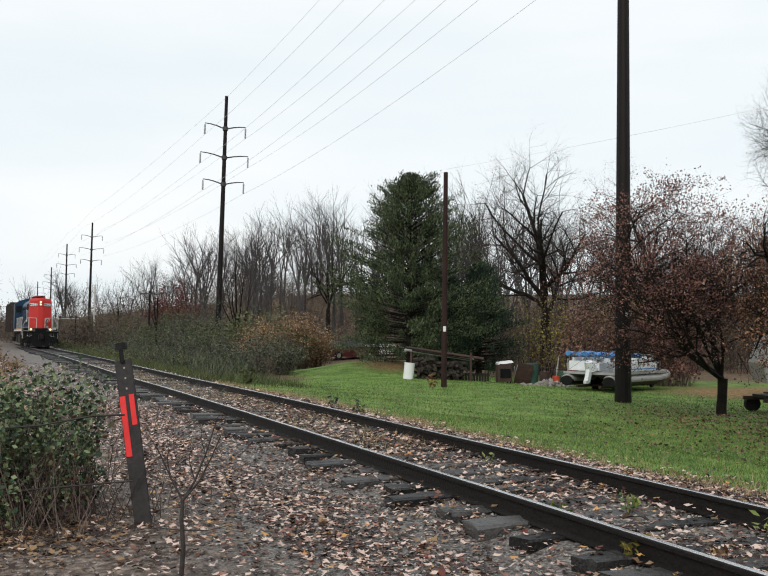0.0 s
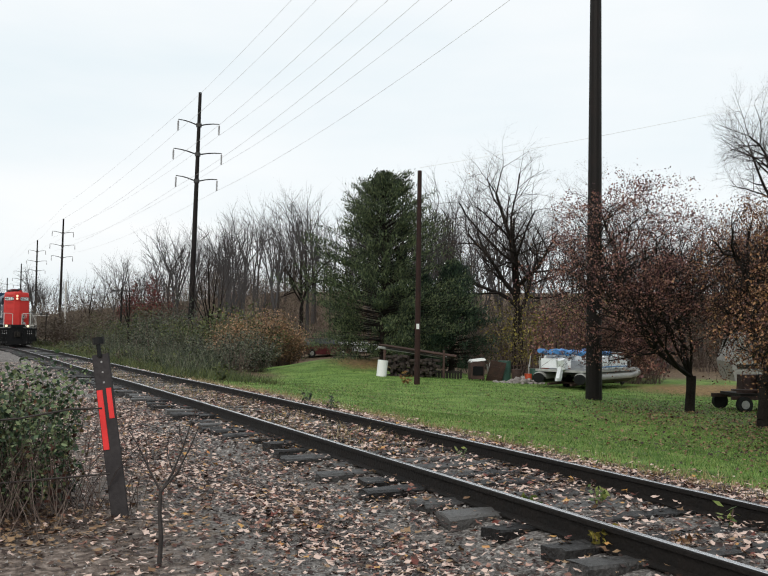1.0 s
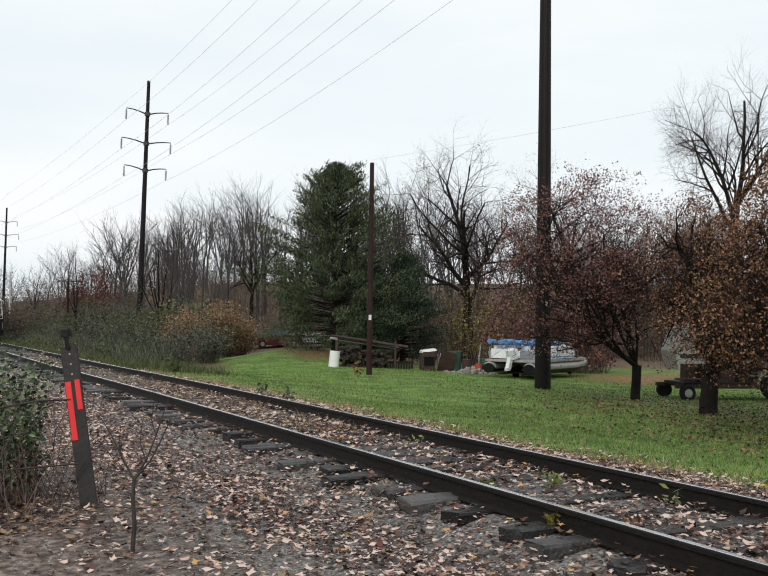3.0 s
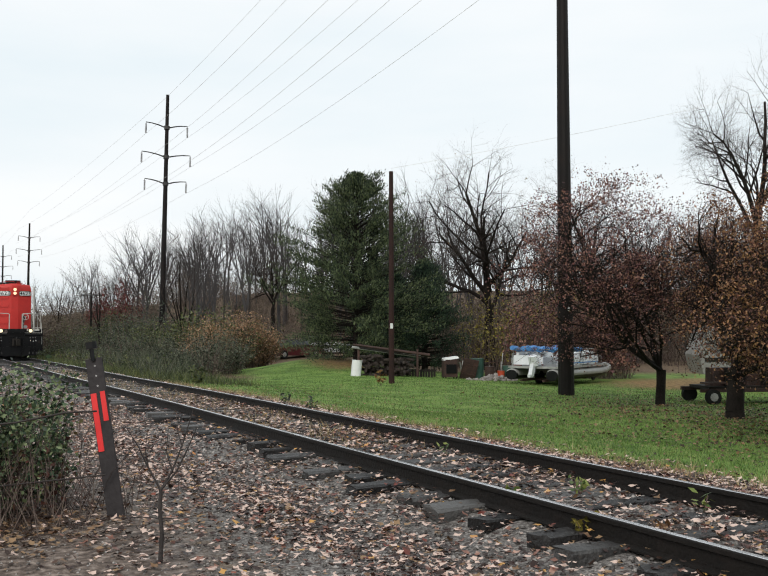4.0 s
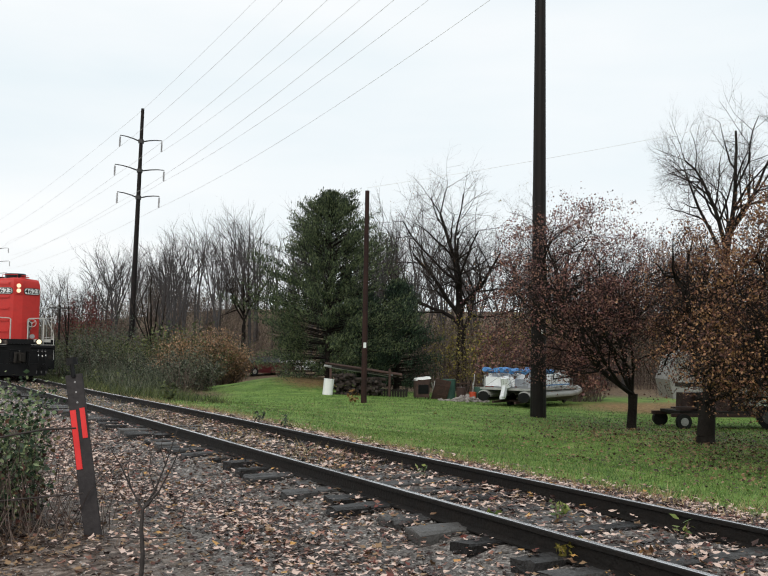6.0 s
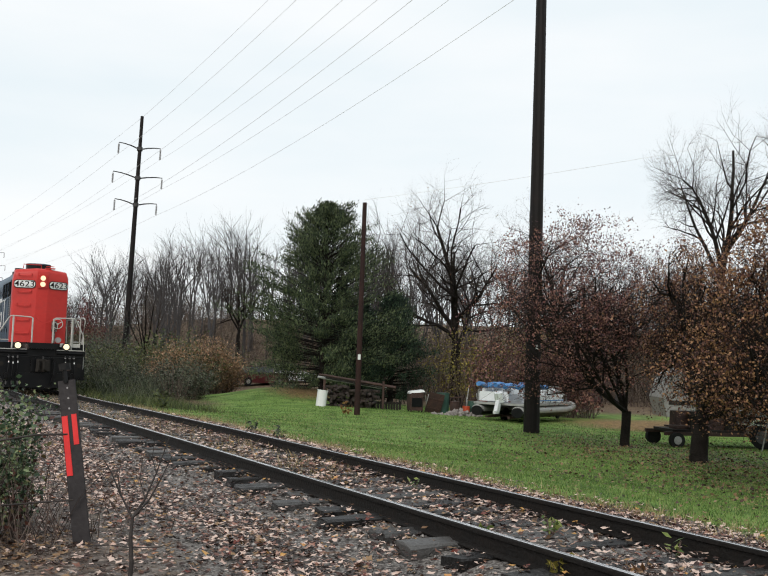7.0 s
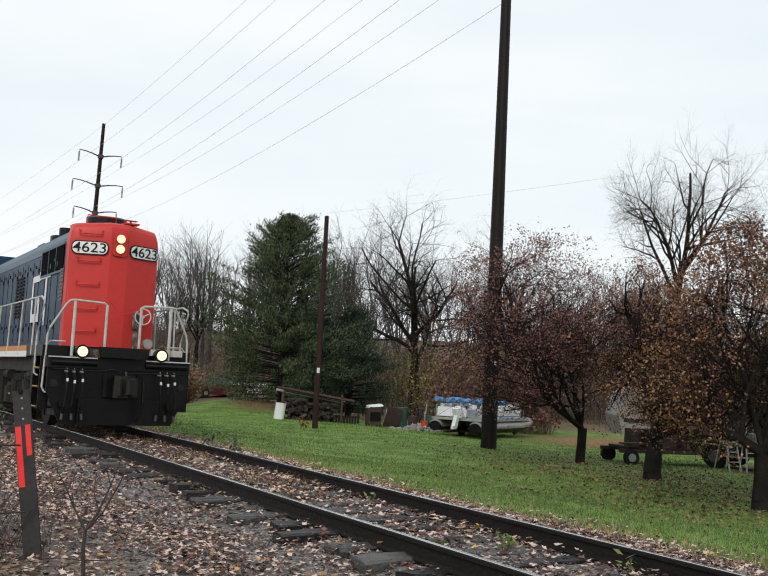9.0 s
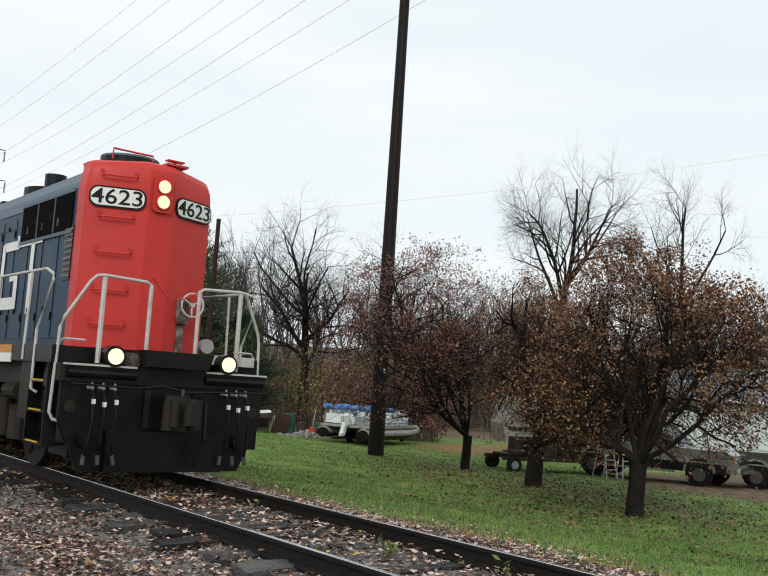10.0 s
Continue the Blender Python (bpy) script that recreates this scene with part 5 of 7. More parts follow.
brush("bank_weeds", 15, spots_at(15, 70, 26, 110, -9, -3.2, 0.4, 1.0), (0.7, 0.9), 9000, M_TAN, "dry weeds on the bank across the track", 26, 0.07)
brush("line_thicket", 16, spots_at(16, 46, 78, 150, 4, 14, 0.8, 1.4), (3.2, 2.4), 34000, M_BROWNBRUSH, "brown brush under the far poles", 30, 0.10)
brush("bend_thicket", 17, spots_at(17, 50, 112, 165, -14, 4, 0.9, 1.5), (3.6, 2.8), 24000, M_BROWNBRUSH, "brown brush where the track bends away", 26, 0.12)
brush("yard_thicket", 9, [(r_.uniform(4, 40), r_.uniform(50, 62), r_.uniform(0.8, 1.3)) for _ in range(60)], (4.6, 2.4), 24000, M_BROWNBRUSH, "brown thicket behind the yard", 50, 0.09)
brush("vine_thicket", 10, [(r_.uniform(8.0, 13.5), r_.uniform(48, 52), r_.uniform(0.7, 1.2)) for _ in range(12)], (4.4, 1.6), 8000, M_YELLOWGREEN, "yellow-green vines and brush under the bare trees", 30, 0.08)
brush("russet_thicket", 11, [(r_.uniform(8.0, 12.5), r_.uniform(38.5, 41), r_.uniform(0.7, 1.1)) for _ in range(9)], (4.2, 1.5), 11000, M_PURPLELEAF, "russet shrubs behind the boat", 40, 0.08)
brush("hill_thicket", 13, [(r_.uniform(2, 70), r_.uniform(62, 95), r_.uniform(0.9, 1.6)) for _ in range(80)], (4.6, 3.0), 24000, M_BROWNBRUSH, "brown brush on the slope behind the yard", 30, 0.11)
brush("far_bank_brush", 12, spots_at(12, 50, 80, 190, -40, -6, 0.8, 1.8), (3.0, 3.0), 16000, M_BROWNBRUSH, "brown brush on the far bank", 22, 0.12)


def wire_clump():
    g = np.random.default_rng(90)
    t = thing("leaf_clump", pose(-2.94, 6.83, 0.50), "dark wad of dead vine and leaves caught on the fence wire", "plant debris")
    c = g.normal(0, 1, (260, 3)) * [0.045, 0.04, 0.05]
    part("dead_leaves", raw_mesh("dead_leaves", *fold_leaves(g, c, 0.035, 0.0, 1.6)), M_DARKLITTER, t)
    segs = [(Vector(g.normal(0, 0.04, 3)), Vector(g.normal(0, 0.075, 3)), 0.003, 0.0015) for _ in range(60)]
    part("vine_stems", limbs_mesh("vine_stems", segs, 4), M_BARK, t)


wire_clump()


# leafy shrub by the post, in reach of the camera
def roadside_shrub():
    g = np.random.default_rng(31)
    segs, green, rust = [], [], []
    for i in range(170):
        x, y = g.normal(-3.15, 0.5), g.normal(7.6, 0.40)
        if x > -2.3:
            x = -2.45 - g.uniform(0, 0.6)
        z = on_land(x, y)
        h = g.uniform(0.55, 1.12) * (1.0 if x < -2.4 else 0.85) * (1.32 if i % 17 == 0 else 1.0)
        lean = g.normal(0, 0.16, 2)
        prev = np.array([x, y, z - 0.03])
        for k in range(5):
            q = np.array([x + lean[0] * (k + 1) / 5 * h + g.normal(0, 0.02), y + lean[1] * (k + 1) / 5 * h + g.normal(0, 0.02), z + h * (k + 1) / 5])
            segs.append((Vector(prev), Vector(q), 0.006 - 0.0008 * k, 0.005 - 0.0008 * k))
            (green if (k >= 2 or g.random() < 0.5) and g.random() < 0.85 else rust).append(q)
            prev = q
    t = thing("roadside_shrub", pose(0, 0, 0), "leafy green shrub with bare reddish stems around the fence wire", "shrub")
    part("stem_mass", limbs_mesh("stem_mass", segs, 4), M_STEM, t)
    part("foliage", raw_mesh("foliage", *leaf_cards(5, green, 12500, 0.031, 0.058, 0.25, 1.35)), M_SHRUBLEAF, t)
    part("dry_foliage", raw_mesh("dry_foliage", *leaf_cards(6, rust, 1500, 0.033, 0.07)), M_SHRUBRED, t)
    return t


roadside_shrub()


def dead_stems(name, seed, count, cx, cy, sx, sy, lo, hi, label):
    g = np.random.default_rng(seed)
    segs = []
    for i in range(count):
        x, y = g.normal(cx, sx), g.normal(cy, sy)
        z = on_land(x, y)
        h, lean = g.uniform(lo, hi), g.normal(0, 0.35, 2)
        a, b = np.array([x, y, z - 0.02]), np.array([x + lean[0] * h, y + lean[1] * h, z + h])
        m = (a + b) / 2 + g.normal(0, 0.05, 3)
        segs += [(Vector(a), Vector(m), 0.004, 0.003), (Vector(m), Vector(b), 0.003, 0.0015)]
    return tagged(part(name, limbs_mesh(name, segs, 3), M_STEM), label, "weeds", kind="stuff")


dead_stems("dead_stems", 41, 260, -2.75, 7.35, 0.55, 0.35, 0.25, 0.75, "tangle of dry brown stems under the shrub")


M_SAPLING = material("grey_sapling_bark", [(0.012, 0.009, 0.008), (0.028, 0.022, 0.020), (0.060, 0.050, 0.044)], 9.0, 0.75, 0.2)


def sapling():
    t = thing("sapling", pose(-1.22, 5.8, on_land(-1.22, 5.8) - 0.02), "thin bare forked sapling in the gravel", "sapling")

    def chain(pts, r0, r1):
        k = len(pts) - 1
        s = [(Vector(pts[i]), Vector(pts[i + 1]), 1.5 * (r0 + (r1 - r0) * i / k), 1.5 * (r0 + (r1 - r0) * (i + 1) / k)) for i in range(k)]
        part("stem" if r0 > 0.01 else "twig", limbs_mesh("twig", s, 6), M_SAPLING, t)

    chain([(0, 0, 0), (0.01, 0, 0.2), (-0.005, 0, 0.36), (0, 0, 0.48)], 0.011, 0.008)
    chain([(0, 0, 0.48), (0.07, 0.01, 0.60), (0.13, 0.02, 0.76), (0.20, 0.02, 0.99)], 0.0065, 0.002)
    chain([(0, 0, 0.48), (0.10, -0.01, 0.60), (0.17, -0.02, 0.74), (0.23, -0.03, 0.88)], 0.0055, 0.002)
    chain([(0, 0, 0.48), (-0.08, 0.01, 0.62), (-0.15, 0.02, 0.76), (-0.22, 0.02, 0.87)], 0.005, 0.0015)
    chain([(-0.08, 0.01, 0.62), (-0.10, 0.0, 0.72), (-0.09, 0.0, 0.84)], 0.003, 0.001)
    chain([(0.07, 0.01, 0.60), (0.03, 0.02, 0.72), (0.04, 0.03, 0.86)], 0.003, 0.001)
    chain([(0.13, 0.02, 0.76), (0.10, 0.02, 0.86), (0.11, 0.02, 0.97)], 0.0025, 0.001)
    chain([(0.0, 0, 0.30), (-0.14, 0.01, 0.31), (-0.30, 0.02, 0.30)], 0.003, 0.0015)
    chain([(0.0, 0, 0.30), (0.16, 0.01, 0.30), (0.30, 0.02, 0.335)], 0.003, 0.0015)
    return t


sapling()


# ---- yard: boat, vehicles, garage, junk ----
M_ALU = material("dull_aluminium", [(0.20, 0.20, 0.19), (0.42, 0.42, 0.40)], 4.0, 0.5, 0.1, metal=0.3)
M_BOATWHITE = material("boat_vinyl", [(0.5, 0.52, 0.53), (0.72, 0.74, 0.75)], 3.0, 0.5, 0.1)
M_TARPBLUE = material("blue_canvas", [(0.03, 0.10, 0.28), (0.06, 0.2, 0.45), (0.12, 0.3, 0.55)], 5.0, 0.6, 0.4)
M_RUBBER = material("tyre_rubber", [(0.012, 0.012, 0.012), (0.025, 0.025, 0.024)], 8.0, 0.8, 0.2, spec=0.1)
M_GLASSDARK = material("dark_car_glass", [(0.02, 0.025, 0.03), (0.04, 0.045, 0.05)], 2.0, 0.08, 0.0)
M_SILVER = material("silver_car_paint", [(0.17, 0.17, 0.165), (0.23, 0.23, 0.225)], 1.0, 0.3, 0.02, metal=0.5, coat=0.5)
M_DARKPAINT = material("dark_grey_car_paint", [(0.035, 0.037, 0.038), (0.06, 0.062, 0.062)], 1.0, 0.3, 0.02, coat=0.5)
M_CARRED = material("red_car_paint", [(0.055, 0.007, 0.009), (0.09, 0.011, 0.013)], 1.0, 0.4, 0.02, coat=0.15)
M_CARWHITE = material("white_car_paint", [(0.6, 0.62, 0.64), (0.7, 0.72, 0.74)], 1.0, 0.35, 0.02, coat=0.4)
M_CHROME = material("chrome", [(0.5, 0.5, 0.5), (0.65, 0.65, 0.65)], 3.0, 0.2, 0.02, metal=0.9)
M_RIM = material('dull_alloy', [(0.035, 0.035, 0.035), (0.09, 0.09, 0.09)], 12.0, 0.45, 0.1, metal=0.4)
M_AMBER = material("amber_lens", [(0.5, 0.14, 0.03), (0.6, 0.2, 0.05)], 3.0, 0.2, 0.0)
M_SIDING = material("pale_siding", [(0.55, 0.59, 0.62), (0.68, 0.71, 0.73)], 1.5, 0.55, 0.1)
M_SHINGLE = material("grey_shingle", [(0.13, 0.15, 0.165), (0.22, 0.245, 0.26)], 3.0, 0.85, 0.5, per_piece=0.4)
M_LOGEND = material("split_firewood", [(0.012, 0.008, 0.007), (0.028, 0.019, 0.015), (0.075, 0.055, 0.042)], 5.0, 0.8, 0.4)
M_RUST = material("rusty_iron", [(0.018, 0.010, 0.008), (0.042, 0.021, 0.016), (0.085, 0.042, 0.030)], 4.0, 0.8, 0.4)
M_FIELDSTONE = material("field_stone", [(0.12, 0.105, 0.095), (0.24, 0.215, 0.20), (0.36, 0.33, 0.31)], 4.0, 0.85, 0.5)
M_PLASTICGREEN = material("green_plastic", [(0.02, 0.06, 0.045), (0.035, 0.09, 0.065)], 3.0, 0.5, 0.1)
M_BUCKET = material("orange_plastic", [(0.4, 0.05, 0.02), (0.5, 0.08, 0.03)], 3.0, 0.45, 0.1)


def wheel(parent, x, y, z, r, w, rim_mat):
    t = part("wheel", Build().tube([(x, y - w / 2, z), (x, y - w * 0.38, z), (x, y + w * 0.38, z), (x, y + w / 2, z)], r, 24), M_RUBBER, parent, "black tyre", True)
    side = 1 if y > 0 else -1
    part("rim", Build().tube([(x, y + side * w * 0.42, z), (x, y + side * w * 0.54, z)], r * 0.54, 16).tube([(x, y + side * w * 0.50, z), (x, y + side * w * 0.60, z)], r * 0.2, 10), rim_mat, t)
    return t


def pontoon_boat(m):
    b = thing("pontoon_boat", m, "white pontoon boat with folded blue canopy on a trailer", "boat")
    for y in (-0.82, 0.82):
        p = part("pontoon", Build().tube([(-2.25, y, 0.62), (-2.15, y, 0.62), (1.5, y, 0.62), (2.0, y, 0.68), (2.35, y, 0.80)], 0.25, 18), M_ALU, b, "round aluminium pontoon", True)
        part("end_cap", Build().tube([(-2.34, y, 0.64), (-2.24, y, 0.63)], 0.225, 18), M_ALU, p)
        # black tube set slightly low, so the pontoon is darker underneath
        part("lower_hull", Build().tube([(-2.37, y, 0.565), (1.5, y, 0.565), (1.95, y, 0.63)], 0.236, 16), M_BLACK, p, "dark underside")
    part("deck", Build().box((-0.1, 0, 0.93), (4.4, 2.1, 0.10), bevel=0.1), M_ALU, b)
    for y in (-1.0, 1.0):
        f = part("side_panel", Build().box((-1.18, y, 1.21), (1.46, 0.035, 0.36)).box((0.42, y, 1.21), (1.52, 0.035, 0.36)), M_BOATWHITE, b, "white side fencing")
        part("trim_band", Build().box((-0.35, y * 1.02, 1.12), (3.1, 0.012, 0.05)), M_TARPBLUE, f, "dark blue trim band")
        part("top_rail", Build().tube([(-1.95, y, 1.55), (1.2, y, 1.55), (1.25, y, 1.0)], 0.022, 7), M_ALU, f)
        for i in range(5):
            part("rail_post", Build().tube([(-1.95 + 0.78 * i, y, 0.98), (-1.95 + 0.78 * i, y, 1.55)], 0.02, 6), M_ALU, f)
    part("bow_panel", Build().box((1.22, 0, 1.26), (0.035, 1.5, 0.46)), M_BOATWHITE, b)
    part("stern_panel", Build().box((-1.93, 0.35, 1.26), (0.035, 1.2, 0.46)), M_BOATWHITE, b)
    for x, y, w, d in ((-1.5, 0.62, 0.6, 0.7), (-0.5, 0.65, 1.2, 0.6), (0.6, -0.6, 1.0, 0.6), (0.7, 0.62, 0.8, 0.6)):
        s = part("seat", Build().box((x, y, 1.16), (w, d, 0.36), bevel=0.08), M_BOATWHITE, b, "white vinyl bench seat")
        part("backrest", Build().box((x, y + 0.26 * (1 if y > 0 else -1), 1.46), (w, 0.14, 0.36), bevel=0.05), M_BOATWHITE, s)
    part("console", Build().box((-0.75, -0.55, 1.35), (0.5, 0.55, 0.75), bevel=0.08, taper=0.8), M_BOATWHITE, b)
    bars = Build()
    for x in (-1.85, -0.2, 0.9):
        bars.tube([(x, -1.0, 1.5), (x, -0.98, 1.78), (x, 0.98, 1.78), (x, 1.0, 1.5)], 0.018, 6)
    part("canopy_frame", bars, M_ALU, b)
    rnd = random.Random(4)
    can = Build()
    for k in range(6):
        y = -1.0 + 0.4 * k
        can.tube([(-2.0 + 0.34 * i, y + rnd.uniform(-0.10, 0.10), 1.80 + rnd.uniform(-0.08, 0.09)) for i in range(6)], 0.115, 9)
    cushions = Build()
    for k in range(9):
        cushions.box((rnd.uniform(0.0, 1.1), rnd.uniform(-0.9, 0.9), 1.56 + rnd.uniform(-0.05, 0.16)), (rnd.uniform(0.18, 0.42), rnd.uniform(0.15, 0.4), rnd.uniform(0.10, 0.26)), pose(0, 0, 0, rnd.uniform(-30, 30), rnd.uniform(-30, 30), rnd.uniform(0, 90)), 0.85, 0.04)
    part("loose_cushions", cushions, M_BOATWHITE, b, "heap of white vinyl cushions")
    part("bow_gate", Build().tube([(1.25, -0.95, 1.0), (2.0, -0.8, 1.0), (2.0, -0.8, 1.36), (1.25, -0.95, 1.40)], 0.02, 6).tube([(2.0, -0.8, 1.36), (2.0, 0.8, 1.36), (1.25, 0.95, 1.40)], 0.02, 6), M_ALU, b)
    part("canopy", can, M_TARPBLUE, b, "folded blue canvas canopy", True)
    mo = part("outboard_motor", Build().box((-2.35, -0.1, 1.28), (0.42, 0.36, 0.46), pose(0, 0, 0, 0, -22, 0), 0.8, 0.1).box((-2.48, -0.1, 0.86), (0.20, 0.14, 0.62), pose(0, 0, 0, 0, 18, 0)), M_BOATWHITE, b, "tilted cream outboard motor")
    part("propeller_case", Build().box((-2.62, -0.1, 0.55), (0.34, 0.10, 0.14), bevel=0.04), M_BOATWHITE, mo)
    part("fuel_can", Build().box((-1.72, 0.85, 1.16), (0.26, 0.34, 0.38), bevel=0.05), M_BUCKET, b, "red fuel can")
    tr = part("trailer", Build().box((0.0, -0.45, 0.30), (4.6, 0.09, 0.10)).box((0.0, 0.45, 0.30), (4.6, 0.09, 0.10)).box((-1.2, 0, 0.30), (0.09, 1.3, 0.10)).box((0.9, 0, 0.30), (0.09, 1.3, 0.10)).box((2.8, 0, 0.34), (1.4, 0.09, 0.09)), M_RUST, b, "rusty boat trailer")
    for y in (-0.62, 0.62):
        wheel(tr, -0.5, y, 0.24, 0.24, 0.16, M_ALU)
    part("jack_wheel", Build().tube([(3.0, -0.05, 0.10), (3.0, 0.05, 0.10)], 0.10, 12).tube([(3.0, 0, 0.1), (3.0, 0, 0.5)], 0.03, 8), M_RUBBER, tr)
    for o in b.children_recursive:
        if o.type == "MESH" and not o.name.startswith(("wheel", "rim", "jack")):
            for v in o.data.vertices:
                v.co.z = v.co.z * 0.76 - 0.02
    return b


pontoon_boat(pose(8.75, 35.2, on_land(8.75, 35.2), 0, 0, 50))


def saloon(name, m, paint, label, length=4.5, width=1.75, height=1.42, dark_low=None):
    """A car from its side outline, with separate glasshouse, windows, lights and wheels; x forward."""
    c = thing(name, m, label, "car")
    L, h = length, height
    low = [(-L / 2, 0.34), (-L / 2 - 0.03, 0.62), (-L / 2 + 0.06, 0.90), (-L * 0.22, 0.96), (L * 0.16, 0.98), (L / 2 - 0.15, 0.80), (L / 2, 0.60), (L / 2 - 0.02, 0.32), (L * 0.42, 0.22), (-L * 0.42, 0.22)]
    part("body", Build().prism(low, "y", -width / 2, width / 2), paint, c)
    cabin = [(-L * 0.36, 0.93), (-L * 0.25, h - 0.04), (-L * 0.16, h), (L * 0.04, h), (L * 0.11, h - 0.05), (L * 0.24, 0.95)]
    v = Build()
    n = len(cabin)
    v.add([(x, -width / 2 + 0.06 + (0.16 if z > 1.0 else 0), z) for x, z in cabin] + [(x, width / 2 - 0.06 - (0.16 if z > 1.0 else 0), z) for x, z in cabin], [tuple(range(n)), tuple(range(n, 2 * n))] + [(i, (i + 1) % n, n + (i + 1) % n, n + i) for i in range(n)])
    g = part("glasshouse", v, M_GLASSDARK, c, "dark windows")
    part("roof_panel", Build().box((-L * 0.06, 0, h + 0.005), (L * 0.24, width - 0.46, 0.03), bevel=0.08), paint, g)
    for y in (-width / 2 + 0.05, width / 2 - 0.05):
        for x in (-L * 0.31, L * 0.31):
            wheel(c, x, y, 0.31, 0.31, 0.20, M_ALU)
    part("rear_bumper", Build().box((-L / 2 - 0.03, 0, 0.45), (0.12, width - 0.1, 0.2), bevel=0.04), M_BLACK, c)
    part("front_bumper", Build().box((L / 2, 0, 0.42), (0.12, width - 0.1, 0.2), bevel=0.04), M_BLACK, c)
    for y in (-width / 2 + 0.22, width / 2 - 0.22):
        part("tail_light", Build().box((-L / 2 - 0.01, y, 0.72), (0.05, 0.34, 0.14)), M_CARRED, c, "red tail light")
        part("headlight", Build().box((L / 2 - 0.02, y, 0.62), (0.06, 0.32, 0.13)), M_CHROME, c)
    return c


saloon("parked_car", pose(-2.7, 71.0, on_land(-2.7, 71.0), 0, 0, 35), M_CARRED, "dark red car parked beyond the grassy rise")
saloon("parked_car", pose(-0.6, 73.5, on_land(-0.6, 73.5), 0, 0, 30), M_CARWHITE, "white car parked beyond the grassy rise")


def pickup(m, paint, lower, label):
    t = thing("pickup_truck", m, label, "truck")
    W = 1.72
    low = [(-2.5, 0.45), (-2.5, 1.02), (0.75, 1.02), (2.20, 0.98), (2.36, 0.90), (2.42, 0.62), (2.42, 0.42), (-2.3, 0.40)]
    b = part("body", Build().prism(low, "y", -W / 2, W / 2), paint, t)
    for y in (-W / 2 - 0.008, W / 2 + 0.008):
        part("lower_panel", Build().box((-0.1, y, 0.52), (4.6, 0.014, 0.26)), lower, b, "dark lower body")
        part("side_trim", Build().box((-0.1, y, 0.66), (4.7, 0.022, 0.04)), M_CHROME, b)
        part("running_board", Build().box((-0.2, y * 1.04, 0.36), (2.0, 0.12, 0.05)), M_CHROME, b)
        for x in (-1.55, 1.48):
            arch = [(x + 0.44 * math.cos(a), 0.40 + 0.44 * math.sin(a)) for a in np.linspace(0, math.pi, 13)] + [(x - 0.37, 0.40)] + [(x - 0.37 * math.cos(a), 0.40 + 0.37 * math.sin(a)) for a in np.linspace(0, math.pi, 13)]
            part("arch_trim", Build().prism(arch, "y", y - 0.012, y + 0.012), M_CHROME, b)
            # no opening is cut: a flat black disc paints the shade inside the arch
            part("wheel_well", Build().tube([(x, y * 0.99, 0.40), (x, y * 1.006, 0.40)], 0.38, 20), M_BLACK, b)
    cab = [(-1.2, 1.0), (-1.15, 1.52), (-0.95, 1.60), (0.25, 1.60), (0.85, 1.0)]
    n = len(cab)
    v = Build().add([(x, -W / 2 + 0.04 + (0.14 if z > 1.1 else 0), z) for x, z in cab] + [(x, W / 2 - 0.04 - (0.14 if z > 1.1 else 0), z) for x, z in cab], [tuple(range(n)), tuple(range(n, 2 * n))] + [(i, (i + 1) % n, n + (i + 1) % n, n + i) for i in range(n)])
    c = part("cab_glass", v, M_GLASSDARK, t, "dark cab windows")
    part("cab_roof", Build().box((-0.35, 0, 1.615), (1.3, W - 0.36, 0.05), bevel=0.1), paint, c)
    for y in (-W / 2 + 0.1, W / 2 - 0.1):
        part("pillar", Build().tube([(0.85, y * 1.02, 1.0), (0.27, y * 0.9, 1.6)], 0.035, 6), paint, c)
        part("pillar", Build().tube([(-0.35, y * 1.06, 1.0), (-0.38, y * 0.92, 1.6)], 0.04, 6), paint, c)
        part("headlight", Build().box((2.40, y * 0.80, 0.78), (0.08, 0.40, 0.17), bevel=0.03), M_CHROME, t, "clear headlight")
        part("corner_lamp", Build().box((2.36, y * 1.04, 0.78), (0.12, 0.10, 0.17)), M_AMBER, t, "amber corner lamp")
        for x in (-1.55, 1.48):
            wheel(t, x, y, 0.33, 0.33, 0.22, M_RIM)
        part("mirror", Build().box((0.62, y * 1.28, 1.12), (0.10, 0.16, 0.14), bevel=0.03), M_BLACK, t)
    part("grille", Build().box((2.425, 0, 0.76), (0.04, 0.86, 0.20)), M_BLACK, t)
    part("grille_bar", Build().box((2.45, 0, 0.77), (0.02, 0.9, 0.04)), M_CHROME, t)
    part("bumper", Build().box((2.46, 0, 0.50), (0.16, W, 0.16), bevel=0.05), M_CHROME, t, "chrome bumper")
    return t


pickup(pose(14.35, 23.9, on_land(14.35, 23.9), 0, 0, -50), M_SILVER, M_BLACK, "silver pickup truck with dark lower panels on the driveway")
pickup(pose(18.0, 21.6, on_land(18.0, 21.6), 0, 0, 130), M_DARKPAINT, M_BLACK, "dark grey pickup truck parked beside the silver one")


